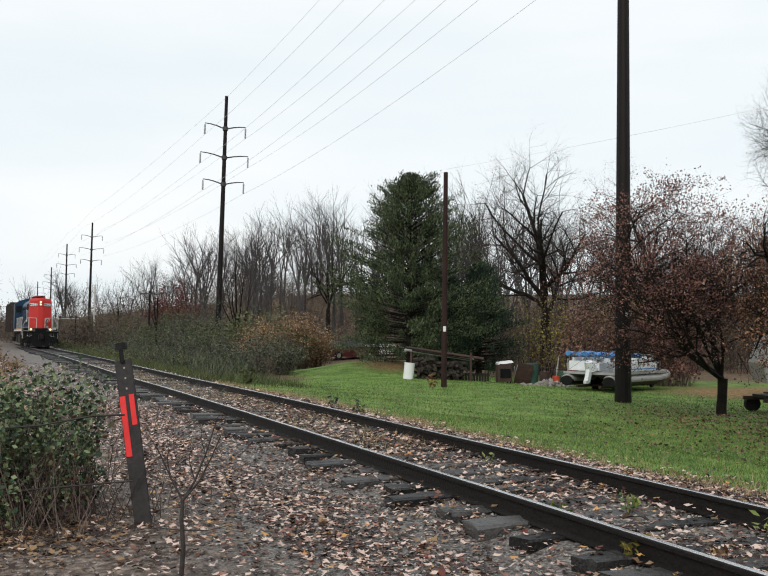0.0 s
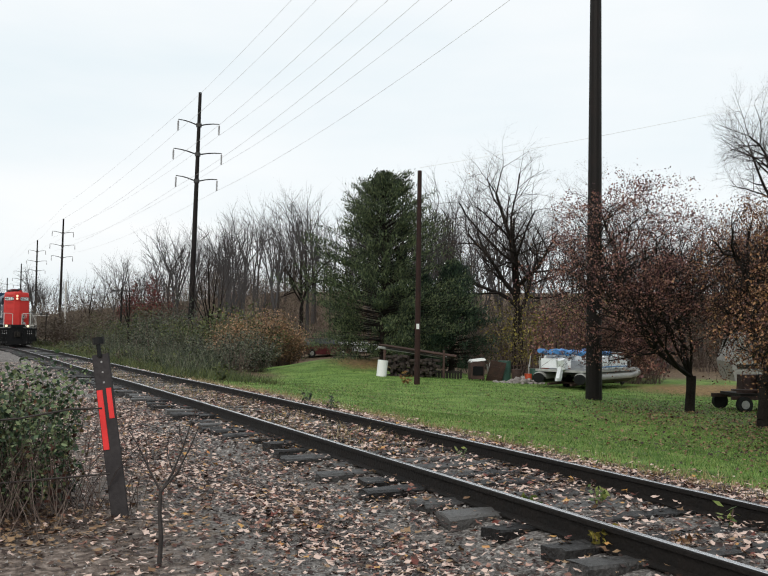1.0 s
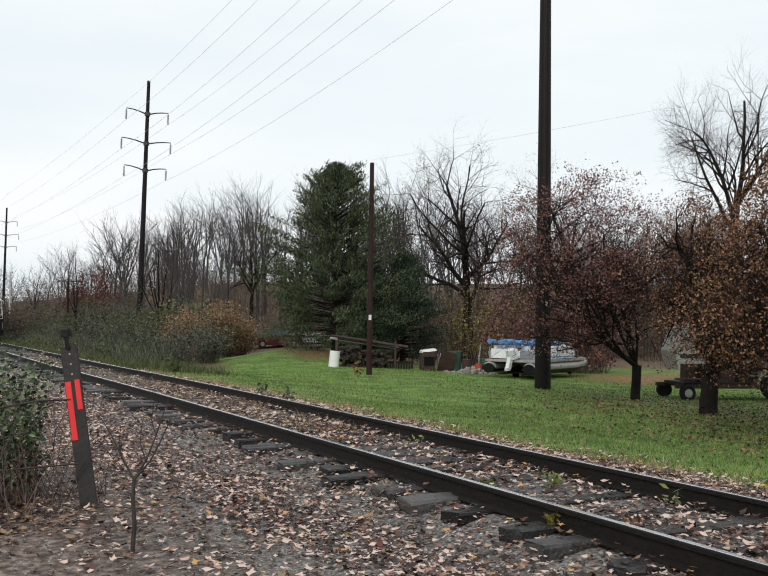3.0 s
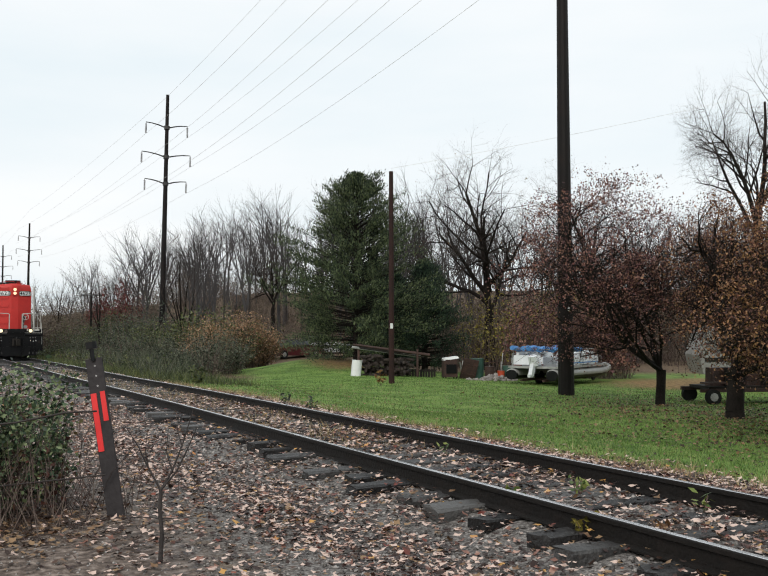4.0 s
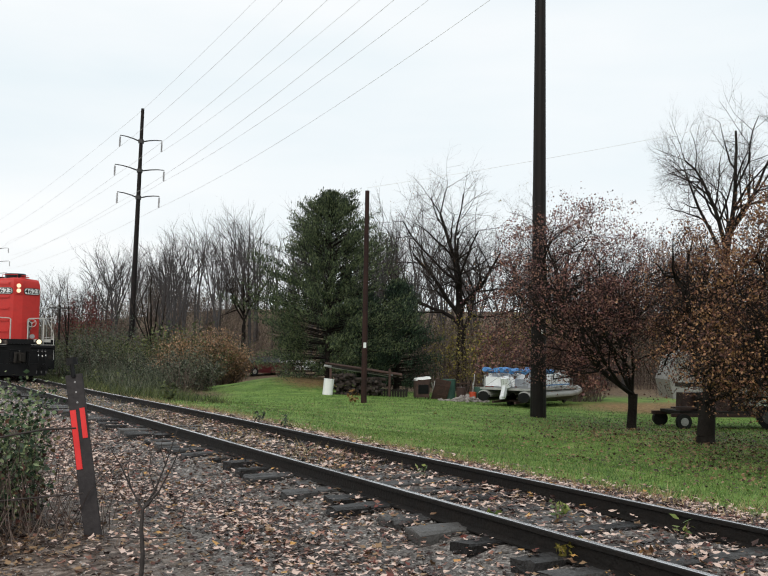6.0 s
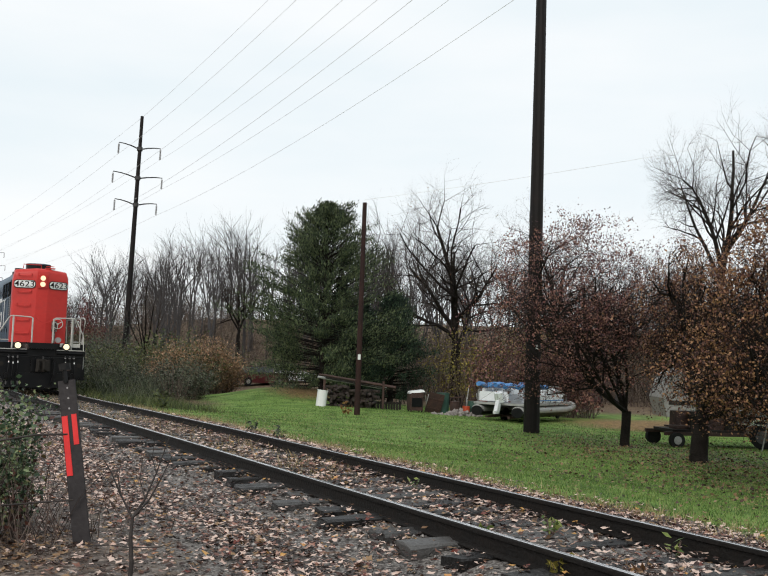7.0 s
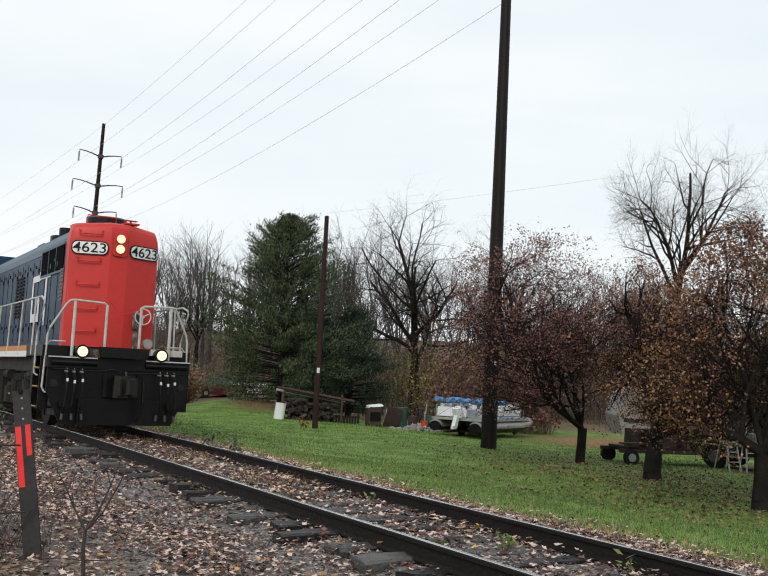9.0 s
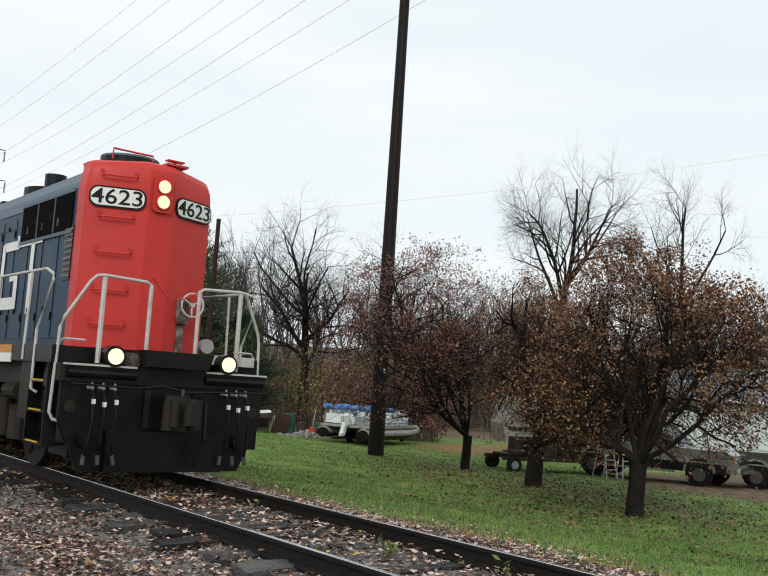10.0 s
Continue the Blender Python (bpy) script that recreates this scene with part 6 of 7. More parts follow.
def utility_trailer():
    t = thing("utility_trailer", pose(11.1, 25.4, on_land(11.1, 25.4), 0, 0, 4), "small low trailer loaded with tarp-covered odds and ends", "trailer")
    b = part("bed", Build().box((0.4, 0, 0.45), (2.6, 1.2, 0.08)), M_GRIME, t, "grimy worn deck")
    part("frame", Build().box((0.3, -0.6, 0.38), (2.9, 0.08, 0.1)).box((0.3, 0.6, 0.38), (2.9, 0.08, 0.1)), M_RUST, t)
    for y in (-0.72, 0.72):
        wheel(t, -0.85, y, 0.21, 0.21, 0.14, M_ALU)
    part("fender", Build().box((-0.85, -0.72, 0.60), (0.7, 0.22, 0.04), bevel=0.05), M_RUST, t)
    rnd = random.Random(8)
    for i in range(7):
        part("crate", Build().box((-0.5 + 0.35 * i, rnd.uniform(-0.3, 0.3), 0.49 + 0.25), (rnd.uniform(0.25, 0.5), rnd.uniform(0.3, 0.6), 0.5), pose(0, 0, 0, 0, 0, rnd.uniform(-20, 20)), 0.92, 0.04), (M_RUST, M_GRIME, M_BLACK)[i % 3], t)
    return t


utility_trailer()


def camper():
    c = thing("camper_trailer", pose(15.2, 32.0, on_land(15.2, 32.0), 0, 0, -8), "old white camper trailer behind the fruit trees", "camper")
    prof = [(-2.3, 0.55), (-2.45, 1.2), (-2.2, 2.0), (-1.7, 2.25), (1.9, 2.25), (2.3, 2.05), (2.4, 1.2), (2.2, 0.55)]
    part("shell", Build().prism(prof, "y", -1.0, 1.0), material("grimy_camper_skin", [(0.16, 0.155, 0.14), (0.30, 0.295, 0.28)], 1.5, 0.5, 0.1), c)
    for x in (-1.4, 0.0, 1.4):
        part("window", Build().box((x, -1.01, 1.55), (0.7, 0.02, 0.45)), M_GLASSDARK, c)
    part("stripe", Build().box((0, -1.012, 1.05), (4.5, 0.02, 0.14)), M_GRIME, c)
    for y in (-0.9, 0.9):
        wheel(c, 0.1, y, 0.31, 0.31, 0.18, M_ALU)
    part("step_box", Build().box((1.0, -1.2, 0.2), (0.7, 0.4, 0.4)), M_GRIME, c)
    return c


camper()


def step_ladder(m):
    l = thing("step_ladder", m, "aluminium step ladder leaning open in the yard", "ladder")
    for x in (-0.2, 0.2):
        part("side_rail", Build().tube([(x, -0.28, 0), (x * 0.7, 0, 1.3)], 0.022, 6), M_ALU, l)
        part("back_leg", Build().tube([(x, 0.3, 0), (x * 0.7, 0.02, 1.3)], 0.018, 6), M_ALU, l)
    for i in range(4):
        part("rung", Build().box((0, -0.22 + 0.06 * i, 0.26 * (i + 1)), (0.36, 0.07, 0.025)), M_ALU, l)
    return l


step_ladder(pose(12.6, 23.6, on_land(12.6, 23.6), 0, 0, 15))
copy_thing(bpy.data.objects["step_ladder"], pose(13.2, 23.5, on_land(13.2, 23.5), 0, 0, -10))


def garage():
    g = thing("garage", pose(24.4, 31.5, on_land(20.5, 30.5) - 0.05, 0, 0, -45), "low garage with pale horizontal siding and grey shingle roof", "building")
    W, D, H = 9.0, 6.5, 2.45
    part("wall", Build().box((0, 0, H / 2), (W - 0.08, D - 0.08, H)), M_SIDING, g)
    boards = Build().box((0, 0, 0), (W, 0.05, 0.165), pose(0, 0, 0, 6, 0, 0)).mesh("siding_board")
    boards.materials.append(M_SIDING)
    ends = Build().box((0, 0, 0), (0.05, D, 0.165), pose(0, 0, 0, 0, 6, 0)).mesh("siding_board")
    ends.materials.append(M_SIDING)
    for i in range(16):
        b = part("siding_board", boards, M_SIDING, g)
        b.location = (0, -D / 2 + 0.0, 0.10 + i * 0.15)
        b = part("siding_board", ends, M_SIDING, g)
        b.location = (-W / 2, 0, 0.10 + i * 0.15)
    part("gable", Build().prism([(-D / 2, H - 0.05), (0, H + 1.2), (D / 2, H - 0.05)], "x", -W / 2 + 0.01, W / 2 - 0.01), M_SIDING, g)
    rise = math.degrees(math.atan2(1.3, D / 2))
    for sgn in (-1, 1):
        r = part("roof", Build().box((0, sgn * D / 4 * 1.08, H + 0.64), (W + 0.5, D / 2 * 1.2, 0.08), pose(0, 0, 0, -sgn * rise, 0, 0)), M_SHINGLE, g, "grey shingle roof")
        part("fascia", Build().box((0, sgn * (D / 2 + 0.26), H + 0.0), (W + 0.5, 0.03, 0.16)), M_WHITE, g, "white fascia board")
    part("corner_trim", Build().box((-W / 2, -D / 2, H / 2), (0.12, 0.12, H)), M_WHITE, g)
    return g


garage()


# woodpile with pipes on top
def woodpile():
    w = thing("woodpile", pose(2.2, 37.0, on_land(2.2, 37.0), 0, 0, 4), "untidy stack of split firewood under old pipes", "woodpile")
    rnd = random.Random(2)
    log = Build().tube([(0, -0.22, 0), (0, 0.22, 0)], 0.065, 7).mesh("log")
    log.materials.append(M_LOGEND)
    for i in range(90):
        col, row = i % 14, i // 14
        o = part("log", log, M_LOGEND, w)
        o.matrix_local = pose(-0.92 + col * 0.135 + rnd.uniform(-0.03, 0.03) + 0.06 * (row % 2), rnd.uniform(-0.2, 0.2), 0.06 + row * 0.118 + rnd.uniform(-0.03, 0.03), rnd.uniform(-14, 14), rnd.uniform(0, 90), rnd.uniform(-50, 50))
    for i in range(9):
        part("pipe", Build().tube([(-1.35 + rnd.uniform(-0.1, 0.3), -0.2 + 0.07 * i, 1.15 + rnd.uniform(-0.05, 0.12)), (1.5 + rnd.uniform(-0.3, 0.3), -0.25 + 0.06 * i, 0.78 + rnd.uniform(-0.06, 0.12))], rnd.uniform(0.02, 0.045), 8), (M_RUST, M_GRIME, M_ALU)[i % 3], w, "long old pipe")
    for x in (-1.15, 0.15, 1.2):
        part("stake", Build().box((x, -0.25, 0.52), (0.08, 0.08, 1.1)), M_RUST, w)
    return w


woodpile()
bn = thing("white_bin", pose(0.95, 36.4, on_land(0.95, 36.4), 0, 6, 12), "white plastic drum standing by the woodpile", "bin")
part("drum", Build().tube([(0, 0, 0), (0, 0, 0.08), (0, 0, 0.55), (0, 0, 0.6)], 0.2, 18), M_WHITE, bn, "", True)
part("lid", Build().tube([(0, 0, 0.6), (0, 0, 0.63)], 0.21, 18), M_WHITE, bn)


def plank_fence():
    f = thing("plank_fence", pose(3.6, 37.3, on_land(3.6, 37.3), 0, 0, 3), "low dark plank edging in the yard", "fence")
    rnd = random.Random(3)
    for i in range(11):
        part("plank", Build().box((-0.55 + 0.11 * i, 0, 0.15 + rnd.uniform(-0.02, 0.02)), (0.09, 0.03, 0.34)), M_GRIME, f)
    part("rail", Build().box((0, 0.03, 0.24), (1.25, 0.03, 0.06)), M_GRIME, f)


plank_fence()


def old_stove():
    s = thing("old_stove", pose(4.75, 37.2, on_land(4.75, 37.2), 0, 0, 8), "rusty old stove cabinet with a white lid", "stove")
    part("cabinet", Build().box((0, 0, 0.42), (0.55, 0.5, 0.7), bevel=0.04), M_RUST, s)
    part("oven_door", Build().box((0, -0.26, 0.40), (0.42, 0.03, 0.36)), M_BLACK, s)
    part("lid", Build().box((0.02, 0, 0.82), (0.62, 0.5, 0.09), pose(0, 0, 0, 0, -8, 0), 0.85), M_WHITE, s, "white lid")
    for x in (-0.22, 0.22):
        for y in (-0.2, 0.2):
            part("leg", Build().box((x, y, 0.04), (0.05, 0.05, 0.1)), M_BLACK, s)


old_stove()
lp = thing("leaning_panel", pose(5.5, 37.6, on_land(5.5, 37.6) - 0.03, 14, 10, 12), "rusty sheet panel leaning beside the stove", "panel")
part("sheet", Build().box((0, 0, 0.42), (0.66, 0.03, 0.86)), M_RUST, lp)
part("rib", Build().box((0, -0.02, 0.6), (0.66, 0.02, 0.05)).box((0, -0.02, 0.2), (0.66, 0.02, 0.05)), M_RUST, lp)


def drum_bin(x, y, r, h, mat, label):
    d = thing("barrel", pose(x, y, on_land(x, y), 0, 0, 0), label, "barrel")
    part("body", Build().tube([(0, 0, 0), (0, 0, h * 0.33), (0, 0, h * 0.66), (0, 0, h)], r, 16), mat, d, "", True)
    for z in (h * 0.33, h * 0.66, h):
        part("hoop", Build().tube([(0, 0, z - 0.02), (0, 0, z + 0.01)], r * 1.04, 16), mat, d)


drum_bin(6.0, 38.0, 0.26, 0.80, M_PLASTICGREEN, "dark green plastic barrel in the yard")
drum_bin(6.9, 37.6, 0.15, 0.34, M_BUCKET, "orange-red plastic bucket in the yard")
drum_bin(7.25, 37.9, 0.22, 0.55, M_PLASTICGREEN, "dark green tub beside the boat")
drum_bin(6.4, 37.4, 0.2, 0.5, M_RUST, "old rusty steel barrel in the yard")


def frame_rack(x, y, seed):
    rk = thing("metal_rack", pose(x, y, on_land(x, y), 0, 0, seed * 7), "tangle of old metal frames and rods", "scrap")
    rnd = random.Random(seed)
    for i in range(9):
        a = (rnd.uniform(-0.5, 0.5), rnd.uniform(-0.2, 0.2), -0.02)
        b = (a[0] + rnd.uniform(-0.25, 0.25), a[1] + rnd.uniform(-0.2, 0.2), rnd.uniform(0.5, 1.15))
        part("rod", Build().tube([a, b], 0.02, 6), (M_RUST, M_ALU, M_GRIME)[i % 3], rk)
    part("cross_bar", Build().tube([(-0.55, 0, 0.6), (0.55, 0.02, 0.66)], 0.02, 6), M_RUST, rk)


frame_rack(6.5, 38.6, 1)
frame_rack(7.4, 38.4, 2)
frame_rack(5.2, 38.9, 3)


def rock_pile():
    p = thing("rock_pile", pose(6.35, 36.3, on_land(6.35, 36.3)), "low heap of pale field stones", "rocks")
    rnd = random.Random(6)
    shapes = []
    for k in range(4):
        bm = bmesh.new()
        bmesh.ops.create_icosphere(bm, subdivisions=1, radius=0.11)
        for v in bm.verts:
            v.co *= rnd.uniform(0.7, 1.15)
            v.co.z *= 0.7
        me = bpy.data.meshes.new("stone")
        bm.to_mesh(me)
        bm.free()
        me.materials.append(M_FIELDSTONE)
        shapes.append(me)
    for i in range(70):
        x = rnd.gauss(0, 0.42)
        y = rnd.gauss(0, 0.22)
        s = part("stone", shapes[i % 4], M_FIELDSTONE, p)
        s.matrix_local = pose(x, y, max(0.03, 0.26 - 0.26 * abs(x) - 0.4 * abs(y)) * rnd.uniform(0.3, 1), rnd.uniform(0, 90), 0, rnd.uniform(0, 360))


rock_pile()


# ---- loose cover: stones, fallen leaves, grass ----
def stones(name, seed, count, s0, s1, u0, u1, lo, hi, mat, label):
    g = np.random.default_rng(seed)
    s, u = g.uniform(s0, s1, count), g.uniform(u0, u1, count)
    keep = np.abs(np.abs(u) - 0.753) > 0.07
    s, u = s[keep], u[keep]
    n = len(s)
    c = C0 + AWAY * s[:, None] + ACROSS * u[:, None]
    z = land(c[:, 0], c[:, 1])
    r = g.uniform(lo, hi, n) * 0.5
    base = np.array([[1, 0, 0], [0, 1, 0], [-1, 0, 0], [0, -1, 0], [0, 0, 1], [0, 0, -1.0]])
    v = base[None] * g.uniform(0.55, 1.2, (n, 6, 1)) + g.normal(0, 0.18, (n, 6, 3))
    a = g.uniform(0, 6.28, n)
    ca, sa = np.cos(a)[:, None], np.sin(a)[:, None]
    v = np.stack([v[:, :, 0] * ca - v[:, :, 1] * sa, v[:, :, 0] * sa + v[:, :, 1] * ca, v[:, :, 2] * 0.75], 2) * r[:, None, None]
    v += np.stack([c[:, 0], c[:, 1], z + r * 0.25], 1)[:, None]
    k = np.arange(n)[:, None] * 6
    f = np.concatenate([k + np.array([[i, (i + 1) % 4, 4]]) for i in range(4)] + [k + np.array([[(i + 1) % 4, i, 5]]) for i in range(4)])
    ob = part(name, raw_mesh(name, v.reshape(-1, 3), f), mat)
    return tagged(ob, label, "gravel", kind="stuff")


stones("ballast", 1, 15000, -8, 16, -2.6, 2.2, 0.025, 0.06, M_STONE, "grey crushed stone ballast round the ties")
stones("far_ballast", 2, 6500, 16, 45, -2.6, 2.0, 0.035, 0.07, M_STONE, "grey crushed stone along the far track")
stones("fine_gravel", 3, 12000, -6, 12, -6.6, -2.4, 0.010, 0.03, M_STONE, "fine gravel on the dirt path")


def crumpled(g, c, size):
    """Fallen leaves: lobed outlines, cupped and tilted."""
    n = len(c)
    s = size * g.uniform(0.5, 1.35, n)
    a = g.uniform(0, 6.28, n)[:, None] + np.arange(8)[None] * 0.7854 + g.normal(0, 0.13, (n, 8))
    r = g.uniform(0.72, 1.0, (n, 8)) * s[:, None] * np.tile([1.0, 0.62], 4)[None]
    r[:, 0] *= 1.25
    px, py = np.cos(a) * r, np.sin(a) * r * 0.8
    tilt = g.normal(0, 0.24, (n, 2, 1))
    curl = g.uniform(0.0, 0.40, (n, 1))
    pz = px * tilt[:, 0] + py * tilt[:, 1] + g.normal(0, 0.10, (n, 8)) * s[:, None] + curl * r
    v = np.stack([px, py, pz], 2) + c[:, None]
    k = np.arange(n)[:, None] * 8
    f = np.concatenate([k + np.array([[1, i, i + 1]]) for i in range(2, 7)] + [k + np.array([[7, 0, 1]])])
    return v.reshape(-1, 3), f


def litter(name, seed, places, size, mat, label):
    g = np.random.default_rng(seed)
    x, y = places(g)
    z = land(x, y)
    s, u = along(x, y)
    lift = g.uniform(0.004, 0.03, len(x)) + 0.045 * (np.abs(u) < 1.5) * (g.random(len(x)) < 0.4)
    v, f = crumpled(g, np.stack([x, y, z + lift], 1), size)
    ob = part(name, raw_mesh(name, v, f), mat)
    return tagged(ob, label, "leaves", kind="stuff")


def clumped(g, n, s0, s1, u0, u1, power=1.0):
    s, u = g.uniform(s0, s1, n * 3), u0 + (u1 - u0) * g.uniform(0, 1, n * 3) ** power
    dens = 0.5 + 0.5 * np.sin(s * 1.7 + 2 * np.sin(u * 1.9)) * np.sin(u * 2.3 + 1.3 * np.sin(s * 0.9))
    keep = (g.random(n * 3) < 0.18 + 0.82 * dens) & (np.abs(np.abs(u) - 0.753) > 0.06)
    s, u = s[keep][:n], u[keep][:n]
    c = C0 + AWAY * s[:, None] + ACROSS * u[:, None]
    return c[:, 0], c[:, 1]


def drift(g, n):
    """Leaves blown into a wavering band below the tie ends, thinner on the stone and the path."""
    s, u = g.uniform(-7, 15, n * 2), g.uniform(-4.2, -0.9, n * 2)
    band = -2.3 + 0.28 * np.sin(s * 0.55 + 0.6) + 0.12 * np.sin(s * 1.7)
    patch = 0.5 + 0.5 * np.sin(s * 2.1 + 2 * np.sin(u * 2.9)) * np.sin(u * 3.3 + 1.3 * np.sin(s * 1.3))
    keep = g.random(n * 2) < (0.10 + 0.26 * patch) * ramp_between(-4.2, -3.3, u) + (0.55 + 0.45 * patch) * np.exp(-(((u - band) / 0.42) ** 2))
    s, u = s[keep][:n], u[keep][:n]
    c = C0 + AWAY * s[:, None] + ACROSS * u[:, None]
    return c[:, 0], c[:, 1]


litter("fallen_leaves", 11, lambda g: drift(g, 30000), 0.030, M_LITTER, "drift of dry brown leaves on the ballast shoulder")
litter("fallen_leaves", 12, lambda g: clumped(g, 19000, -7, 16, -0.75, 2.4), 0.036, M_LITTER, "dry brown leaves between the rails")
litter("fallen_leaves", 13, lambda g: clumped(g, 3200, -6, 9, -6.4, -3.0), 0.030, M_LITTER, "scattered dry leaves on the dirt path")
litter("fallen_leaves", 14, lambda g: clumped(g, 9000, 14, 42, -4.5, 2.6), 0.04, M_LITTER, "dry leaves along the far track")
litter("red_fallen_leaves", 15, lambda g: clumped(g, 2800, -7, 18, -3.2, 2.6), 0.033, M_LITTERRED, "fresh russet leaves on the ballast")
litter("red_fallen_leaves", 16, lambda g: clumped(g, 5200, -8, 16, 1.0, 3.0), 0.031, M_LITTER, "leaves along the edge of the lawn")
litter("lawn_leaves", 17, lambda g: clumped(g, 7000, -8, 26, 2.6, 16), 0.028, M_DARKLITTER, "brown leaves strewn on the lawn")
litter("lawn_leaves", 18, lambda g: (g.normal(8.7, 2.2, 2500), g.normal(19, 4.5, 2500)), 0.028, M_DARKLITTER, "rust leaves fallen under the fruit trees")
litter("shrub_litter", 19, lambda g: (g.normal(-2.7, 0.7, 2000), g.normal(6.8, 0.6, 2000)), 0.029, M_DARKLITTER, "brown leaves under the shrub")


def grass(name, seed, n, places, h0, h1, w, mat, label):
    g = np.random.default_rng(seed)
    x, y = places(g, n)
    z = land(x, y)
    k = len(x)
    a = g.uniform(0, 6.28, k)
    h = g.uniform(h0, h1, k)
    lean = g.normal(0, 0.45, (k, 2)) * h[:, None]
    dx, dy = np.cos(a) * w, np.sin(a) * w
    v = np.stack([np.stack([x - dx, y - dy, z - 0.005], 1), np.stack([x + dx, y + dy, z - 0.005], 1), np.stack([x + lean[:, 0], y + lean[:, 1], z + h], 1)], 1).reshape(-1, 3)
    f = np.arange(k * 3).reshape(-1, 3)
    return tagged(part(name, raw_mesh(name, v, f), mat), label, "grass", kind="stuff")


def on_lawn(g, n, s0, s1, u0, u1, p=1.0):
    s, u = s0 + (s1 - s0) * g.uniform(0, 1, n) ** p, g.uniform(u0, u1, n)
    c = C0 + AWAY * s[:, None] + ACROSS * u[:, None]
    keep = g.random(n) < lawn_share(c[:, 0], c[:, 1])
    return c[keep, 0], c[keep, 1]


grass("lawn_grass", 21, 125000, lambda g, n: on_lawn(g, n, -8, 14, 2.0, 10), 0.018, 0.045, 0.004, M_GRASS, "short green mown lawn grass")
grass("lawn_grass", 22, 105000, lambda g, n: on_lawn(g, n, 2, 36, 2.0, 20), 0.02, 0.055, 0.008, M_GRASS, "short green lawn grass further off")
grass("edge_grass", 23, 5000, lambda g, n: clumped(g, n, -7, 30, 1.7, 2.8), 0.05, 0.16, 0.005, M_DRYGRASS, "dry grass along the track edge")
grass("track_weeds", 24, 2500, lambda g, n: (lambda q: (q[0], q[1]))(clumped(g, n, 6, 34, -0.6, 0.6)), 0.04, 0.18, 0.006, M_DRYGRASS, "dry grass tufts between the rails")
grass("bank_grass", 25, 22000, lambda g, n: clumped(g, n, 10, 75, -12, -3.6), 0.06, 0.26, 0.012, M_DRYGRASS, "straw-coloured grass on the far path")


def sprout(x, y, z, seed, h, leaf, mat, label, n=14):
    g = np.random.default_rng(seed)
    segs, cs = [], []
    for i in range(4):
        a = g.uniform(0, 6.28)
        tip = Vector((math.cos(a) * h * 0.35, math.sin(a) * h * 0.35, h * g.uniform(0.6, 1)))
        segs.append((Vector((0, 0, -0.02)), tip, 0.004, 0.002))
        cs += [tip, tip * 0.7, tip * 0.45]
    t = thing("sprout", pose(x, y, z), label, "weed", "weeds between the rails")
    for q in segs:
        part("stem", limbs_mesh("stem", [q], 4), M_STEM, t)
    part("leaves", raw_mesh("leaves", *leaf_cards(seed, cs, n, leaf, 0.02, 0.3, 2.2)), mat, t)


M_SPROUT = leafy("fresh_sprout", [(0.05, 0.085, 0.018), (0.10, 0.14, 0.03), (0.17, 0.20, 0.05)], 2.0)
sprout(1.13, 9.97, -0.19, 1, 0.18, 0.038, M_SPROUT, "yellow-green weed by the far rail")
sprout(1.97, 7.55, -0.19, 2, 0.22, 0.038, M_SPROUT, "leafy yellow-green weed by the far rail", 22)
sprout(2.72, 6.74, -0.19, 3, 0.20, 0.036, M_SPROUT, "small upright green weed at the far rail")
sprout(1.35, 7.3, -0.20, 4, 0.16, 0.045, M_SPROUT, "grey-green weed between the ties", 26)
sprout(1.62, 6.05, -0.20, 5, 0.18, 0.03, M_YELLOWGREEN, "feathery yellowing weed between the ties", 40)
sprout(2.1, 5.9, -0.20, 6, 0.26, 0.03, M_TAN, "dry brown weed stalk between the rails", 24)
sprout(-0.95, 17.2, -0.25, 7, 0.30, 0.04, M_REEDS, "dark weed beside the far rail", 40)
sprout(-0.4, 16.2, -0.25, 8, 0.28, 0.04, M_REEDS, "dark weed tuft beside the rail", 40)
sprout(-3.6, 25.0, -0.35, 9, 0.55, 0.07, M_OLIVE, "low dark green bush beside the rail", 90)
sprout(1.6, 30.5, -0.6, 10, 0.5, 0.06, M_TAN, "dry tuft in the lawn", 60)
grass("verge_grass", 26, 14000, lambda g, n: clumped(g, n, 24, 70, 1.5, 5.0), 0.10, 0.40, 0.012, M_OLIVE, "rough grass along the far rail")
litter("far_leaves", 20, lambda g: clumped(g, 6000, 16, 60, -10, -3), 0.07, M_LITTER, "brown leaves on the far bank")
def reed_places(g, n):
    s, u = g.uniform(28, 62, n), 2.6 + 8.0 * g.uniform(0, 1, n)
    keep = u < 3.4 + 0.30 * (s - 27)
    c = np.array([plan(a, b) for a, b in zip(s[keep], u[keep])])
    return c[:, 0], c[:, 1]


grass("tall_reeds", 27, 20000, reed_places, 0.35, 1.1, 0.011, M_REEDS, "tall dark green reeds beside the track")
litter("dark_leaves", 28, lambda g: clumped(g, 12000, -7, 16, -3.0, 2.4), 0.031, M_DARKLITTER, "dark brown leaves over the ballast")


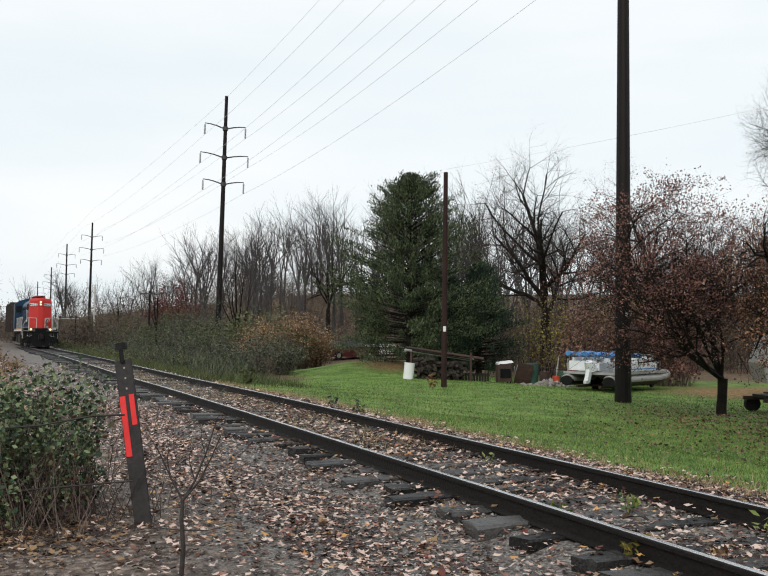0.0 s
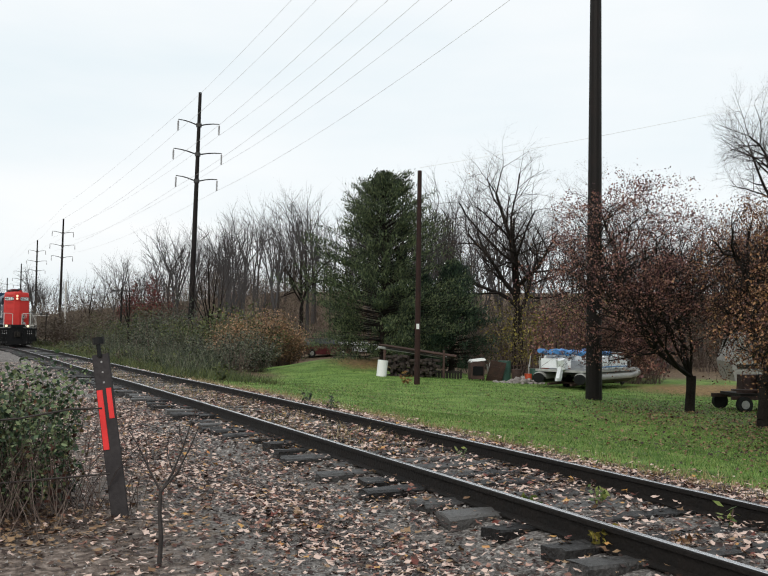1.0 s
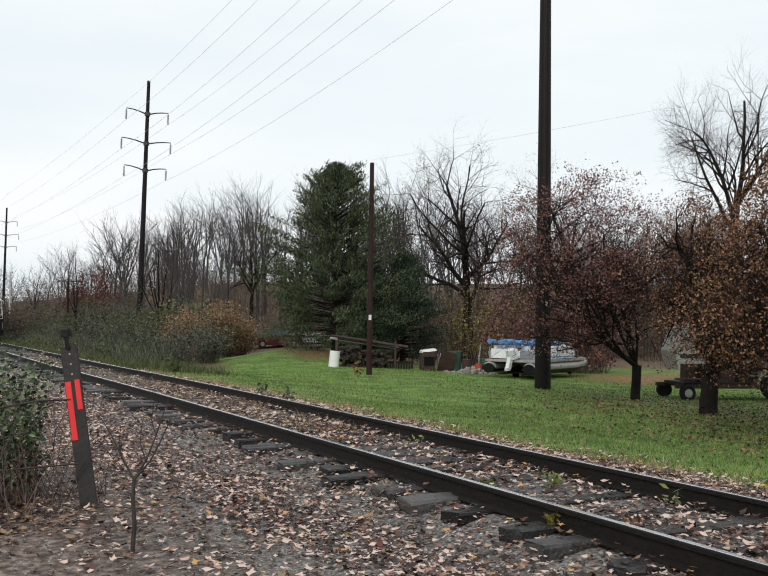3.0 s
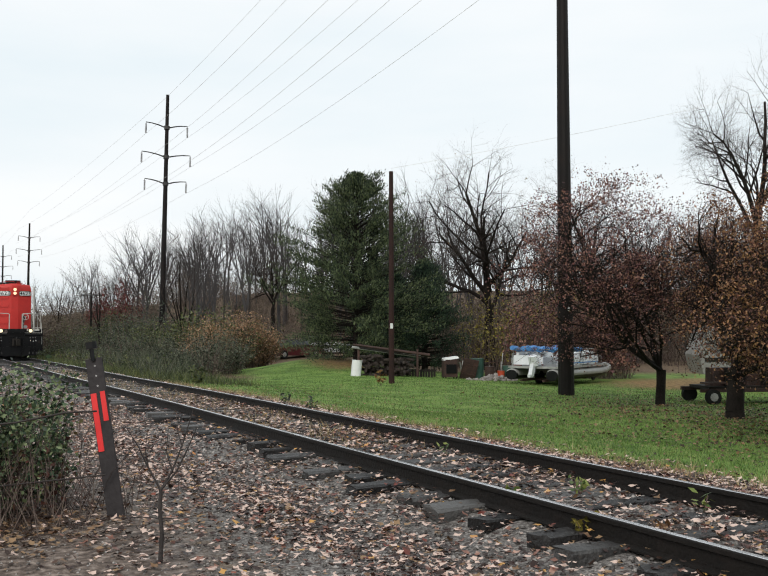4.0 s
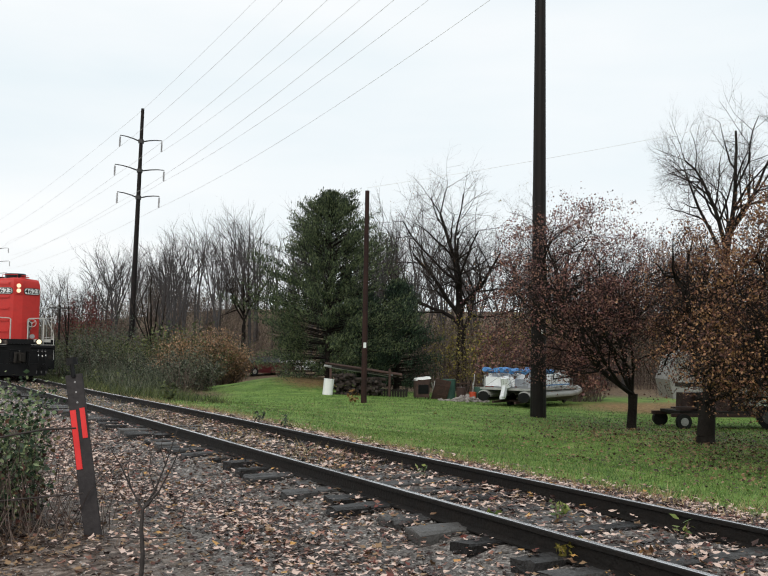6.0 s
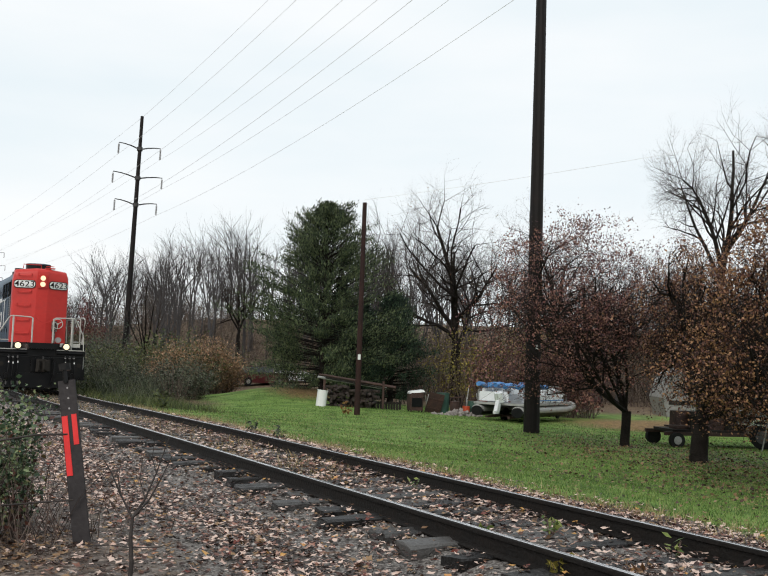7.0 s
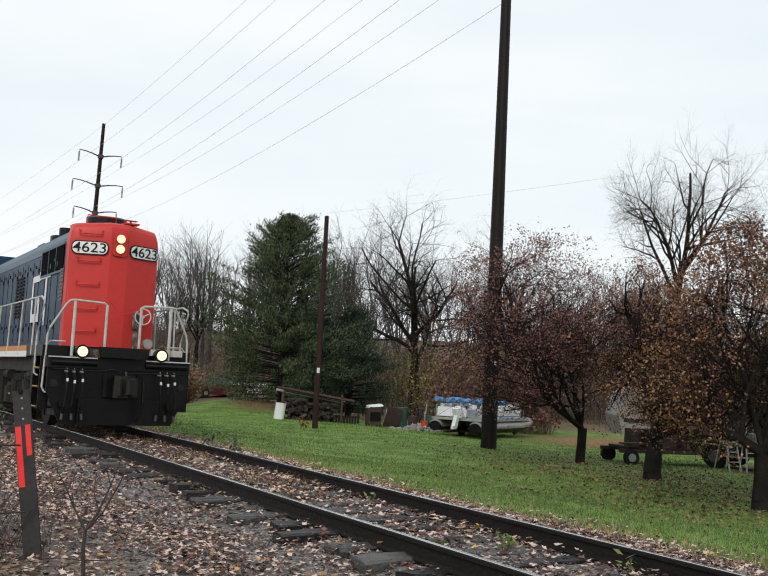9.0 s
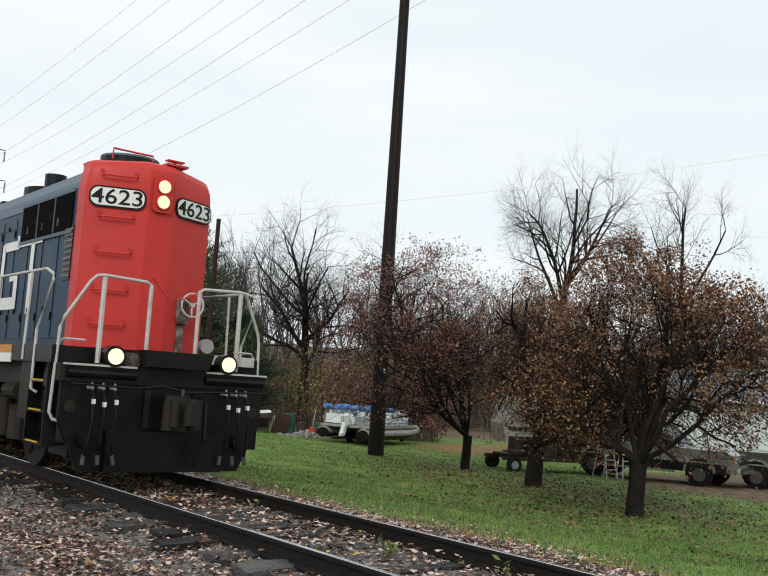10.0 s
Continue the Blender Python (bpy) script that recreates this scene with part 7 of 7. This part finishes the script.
def tree_litter():
    """Fallen leaves thick under the fruit trees; their dark colour also darkens the lawn."""
    g = np.random.default_rng(71)
    spots = np.array([(8.75, 24.4, 3.6), (8.85, 20.0, 3.4), (8.52, 14.85, 3.0), (9.5, 17.5, 4.0)])
    k = g.integers(0, 4, 9000)
    x, y = spots[k, 0] + g.normal(0, 1, 9000) * spots[k, 2] * 0.62, spots[k, 1] + g.normal(0, 1, 9000) * spots[k, 2] * 0.7
    ok = g.random(9000) < lawn_share(x, y) + 0.3 * (x > 11)
    x, y = x[ok], y[ok]
    v, f = fold_leaves(g, np.stack([x, y, land(x, y) + g.uniform(0.015, 0.045, len(x))], 1), 0.045, 0.8, 1.3)
    tagged(part("lawn_leaves", raw_mesh("lawn_leaves", v, f), M_DARKLITTER), "dark brown leaves fallen thick under the fruit trees", "leaves", kind="stuff")


tree_litter()


# ---- what moves ----
def on_track(s):
    x, y = plan(s, 0)
    xa, ya = plan(s + 8.0, 0)
    za, zb = float(track_z(s)), float(track_z(s + 8.0))
    turn = math.degrees(math.atan2(y - ya, x - xa))
    return x, y, za + 0.002, -math.degrees(math.atan2(za - zb, 8.0)), turn


def motions():
    lead = [(0.0, 76.5), (1.0, 69.8), (2.0, 63.1), (3.0, 56.3), (4.0, 49.4), (5.0, 42.4), (6.0, 35.1), (6.5, 31.4), (7.0, 27.8), (7.5, 24.2), (8.0, 20.6), (9.0, 13.65), (9.5, 10.17), (10.0, 6.68)]
    rows, tail = [], []
    for t, s in lead:
        x, y, z, tip, turn = on_track(s - 0.1)
        rows.append((t, pose(x, y, z, 0, tip, turn)))
        x, y, z, tip, turn = on_track(s + 17.2)
        tail.append((t, pose(x, y, z, 0, tip, turn)))
    walk(LOCO, rows)
    walk(CAR, tail)
    roll = [(k * 0.1, -math.degrees(float(np.interp(k * 0.1, [t for t, _ in lead], [s for _, s in lead])) / 0.508)) for k in range(101)]
    for w in WHEELS:
        x, y, z = w.location
        walk(w, [(t, pose(x, y, z, 0, a, 0)) for t, a in roll])


motions()
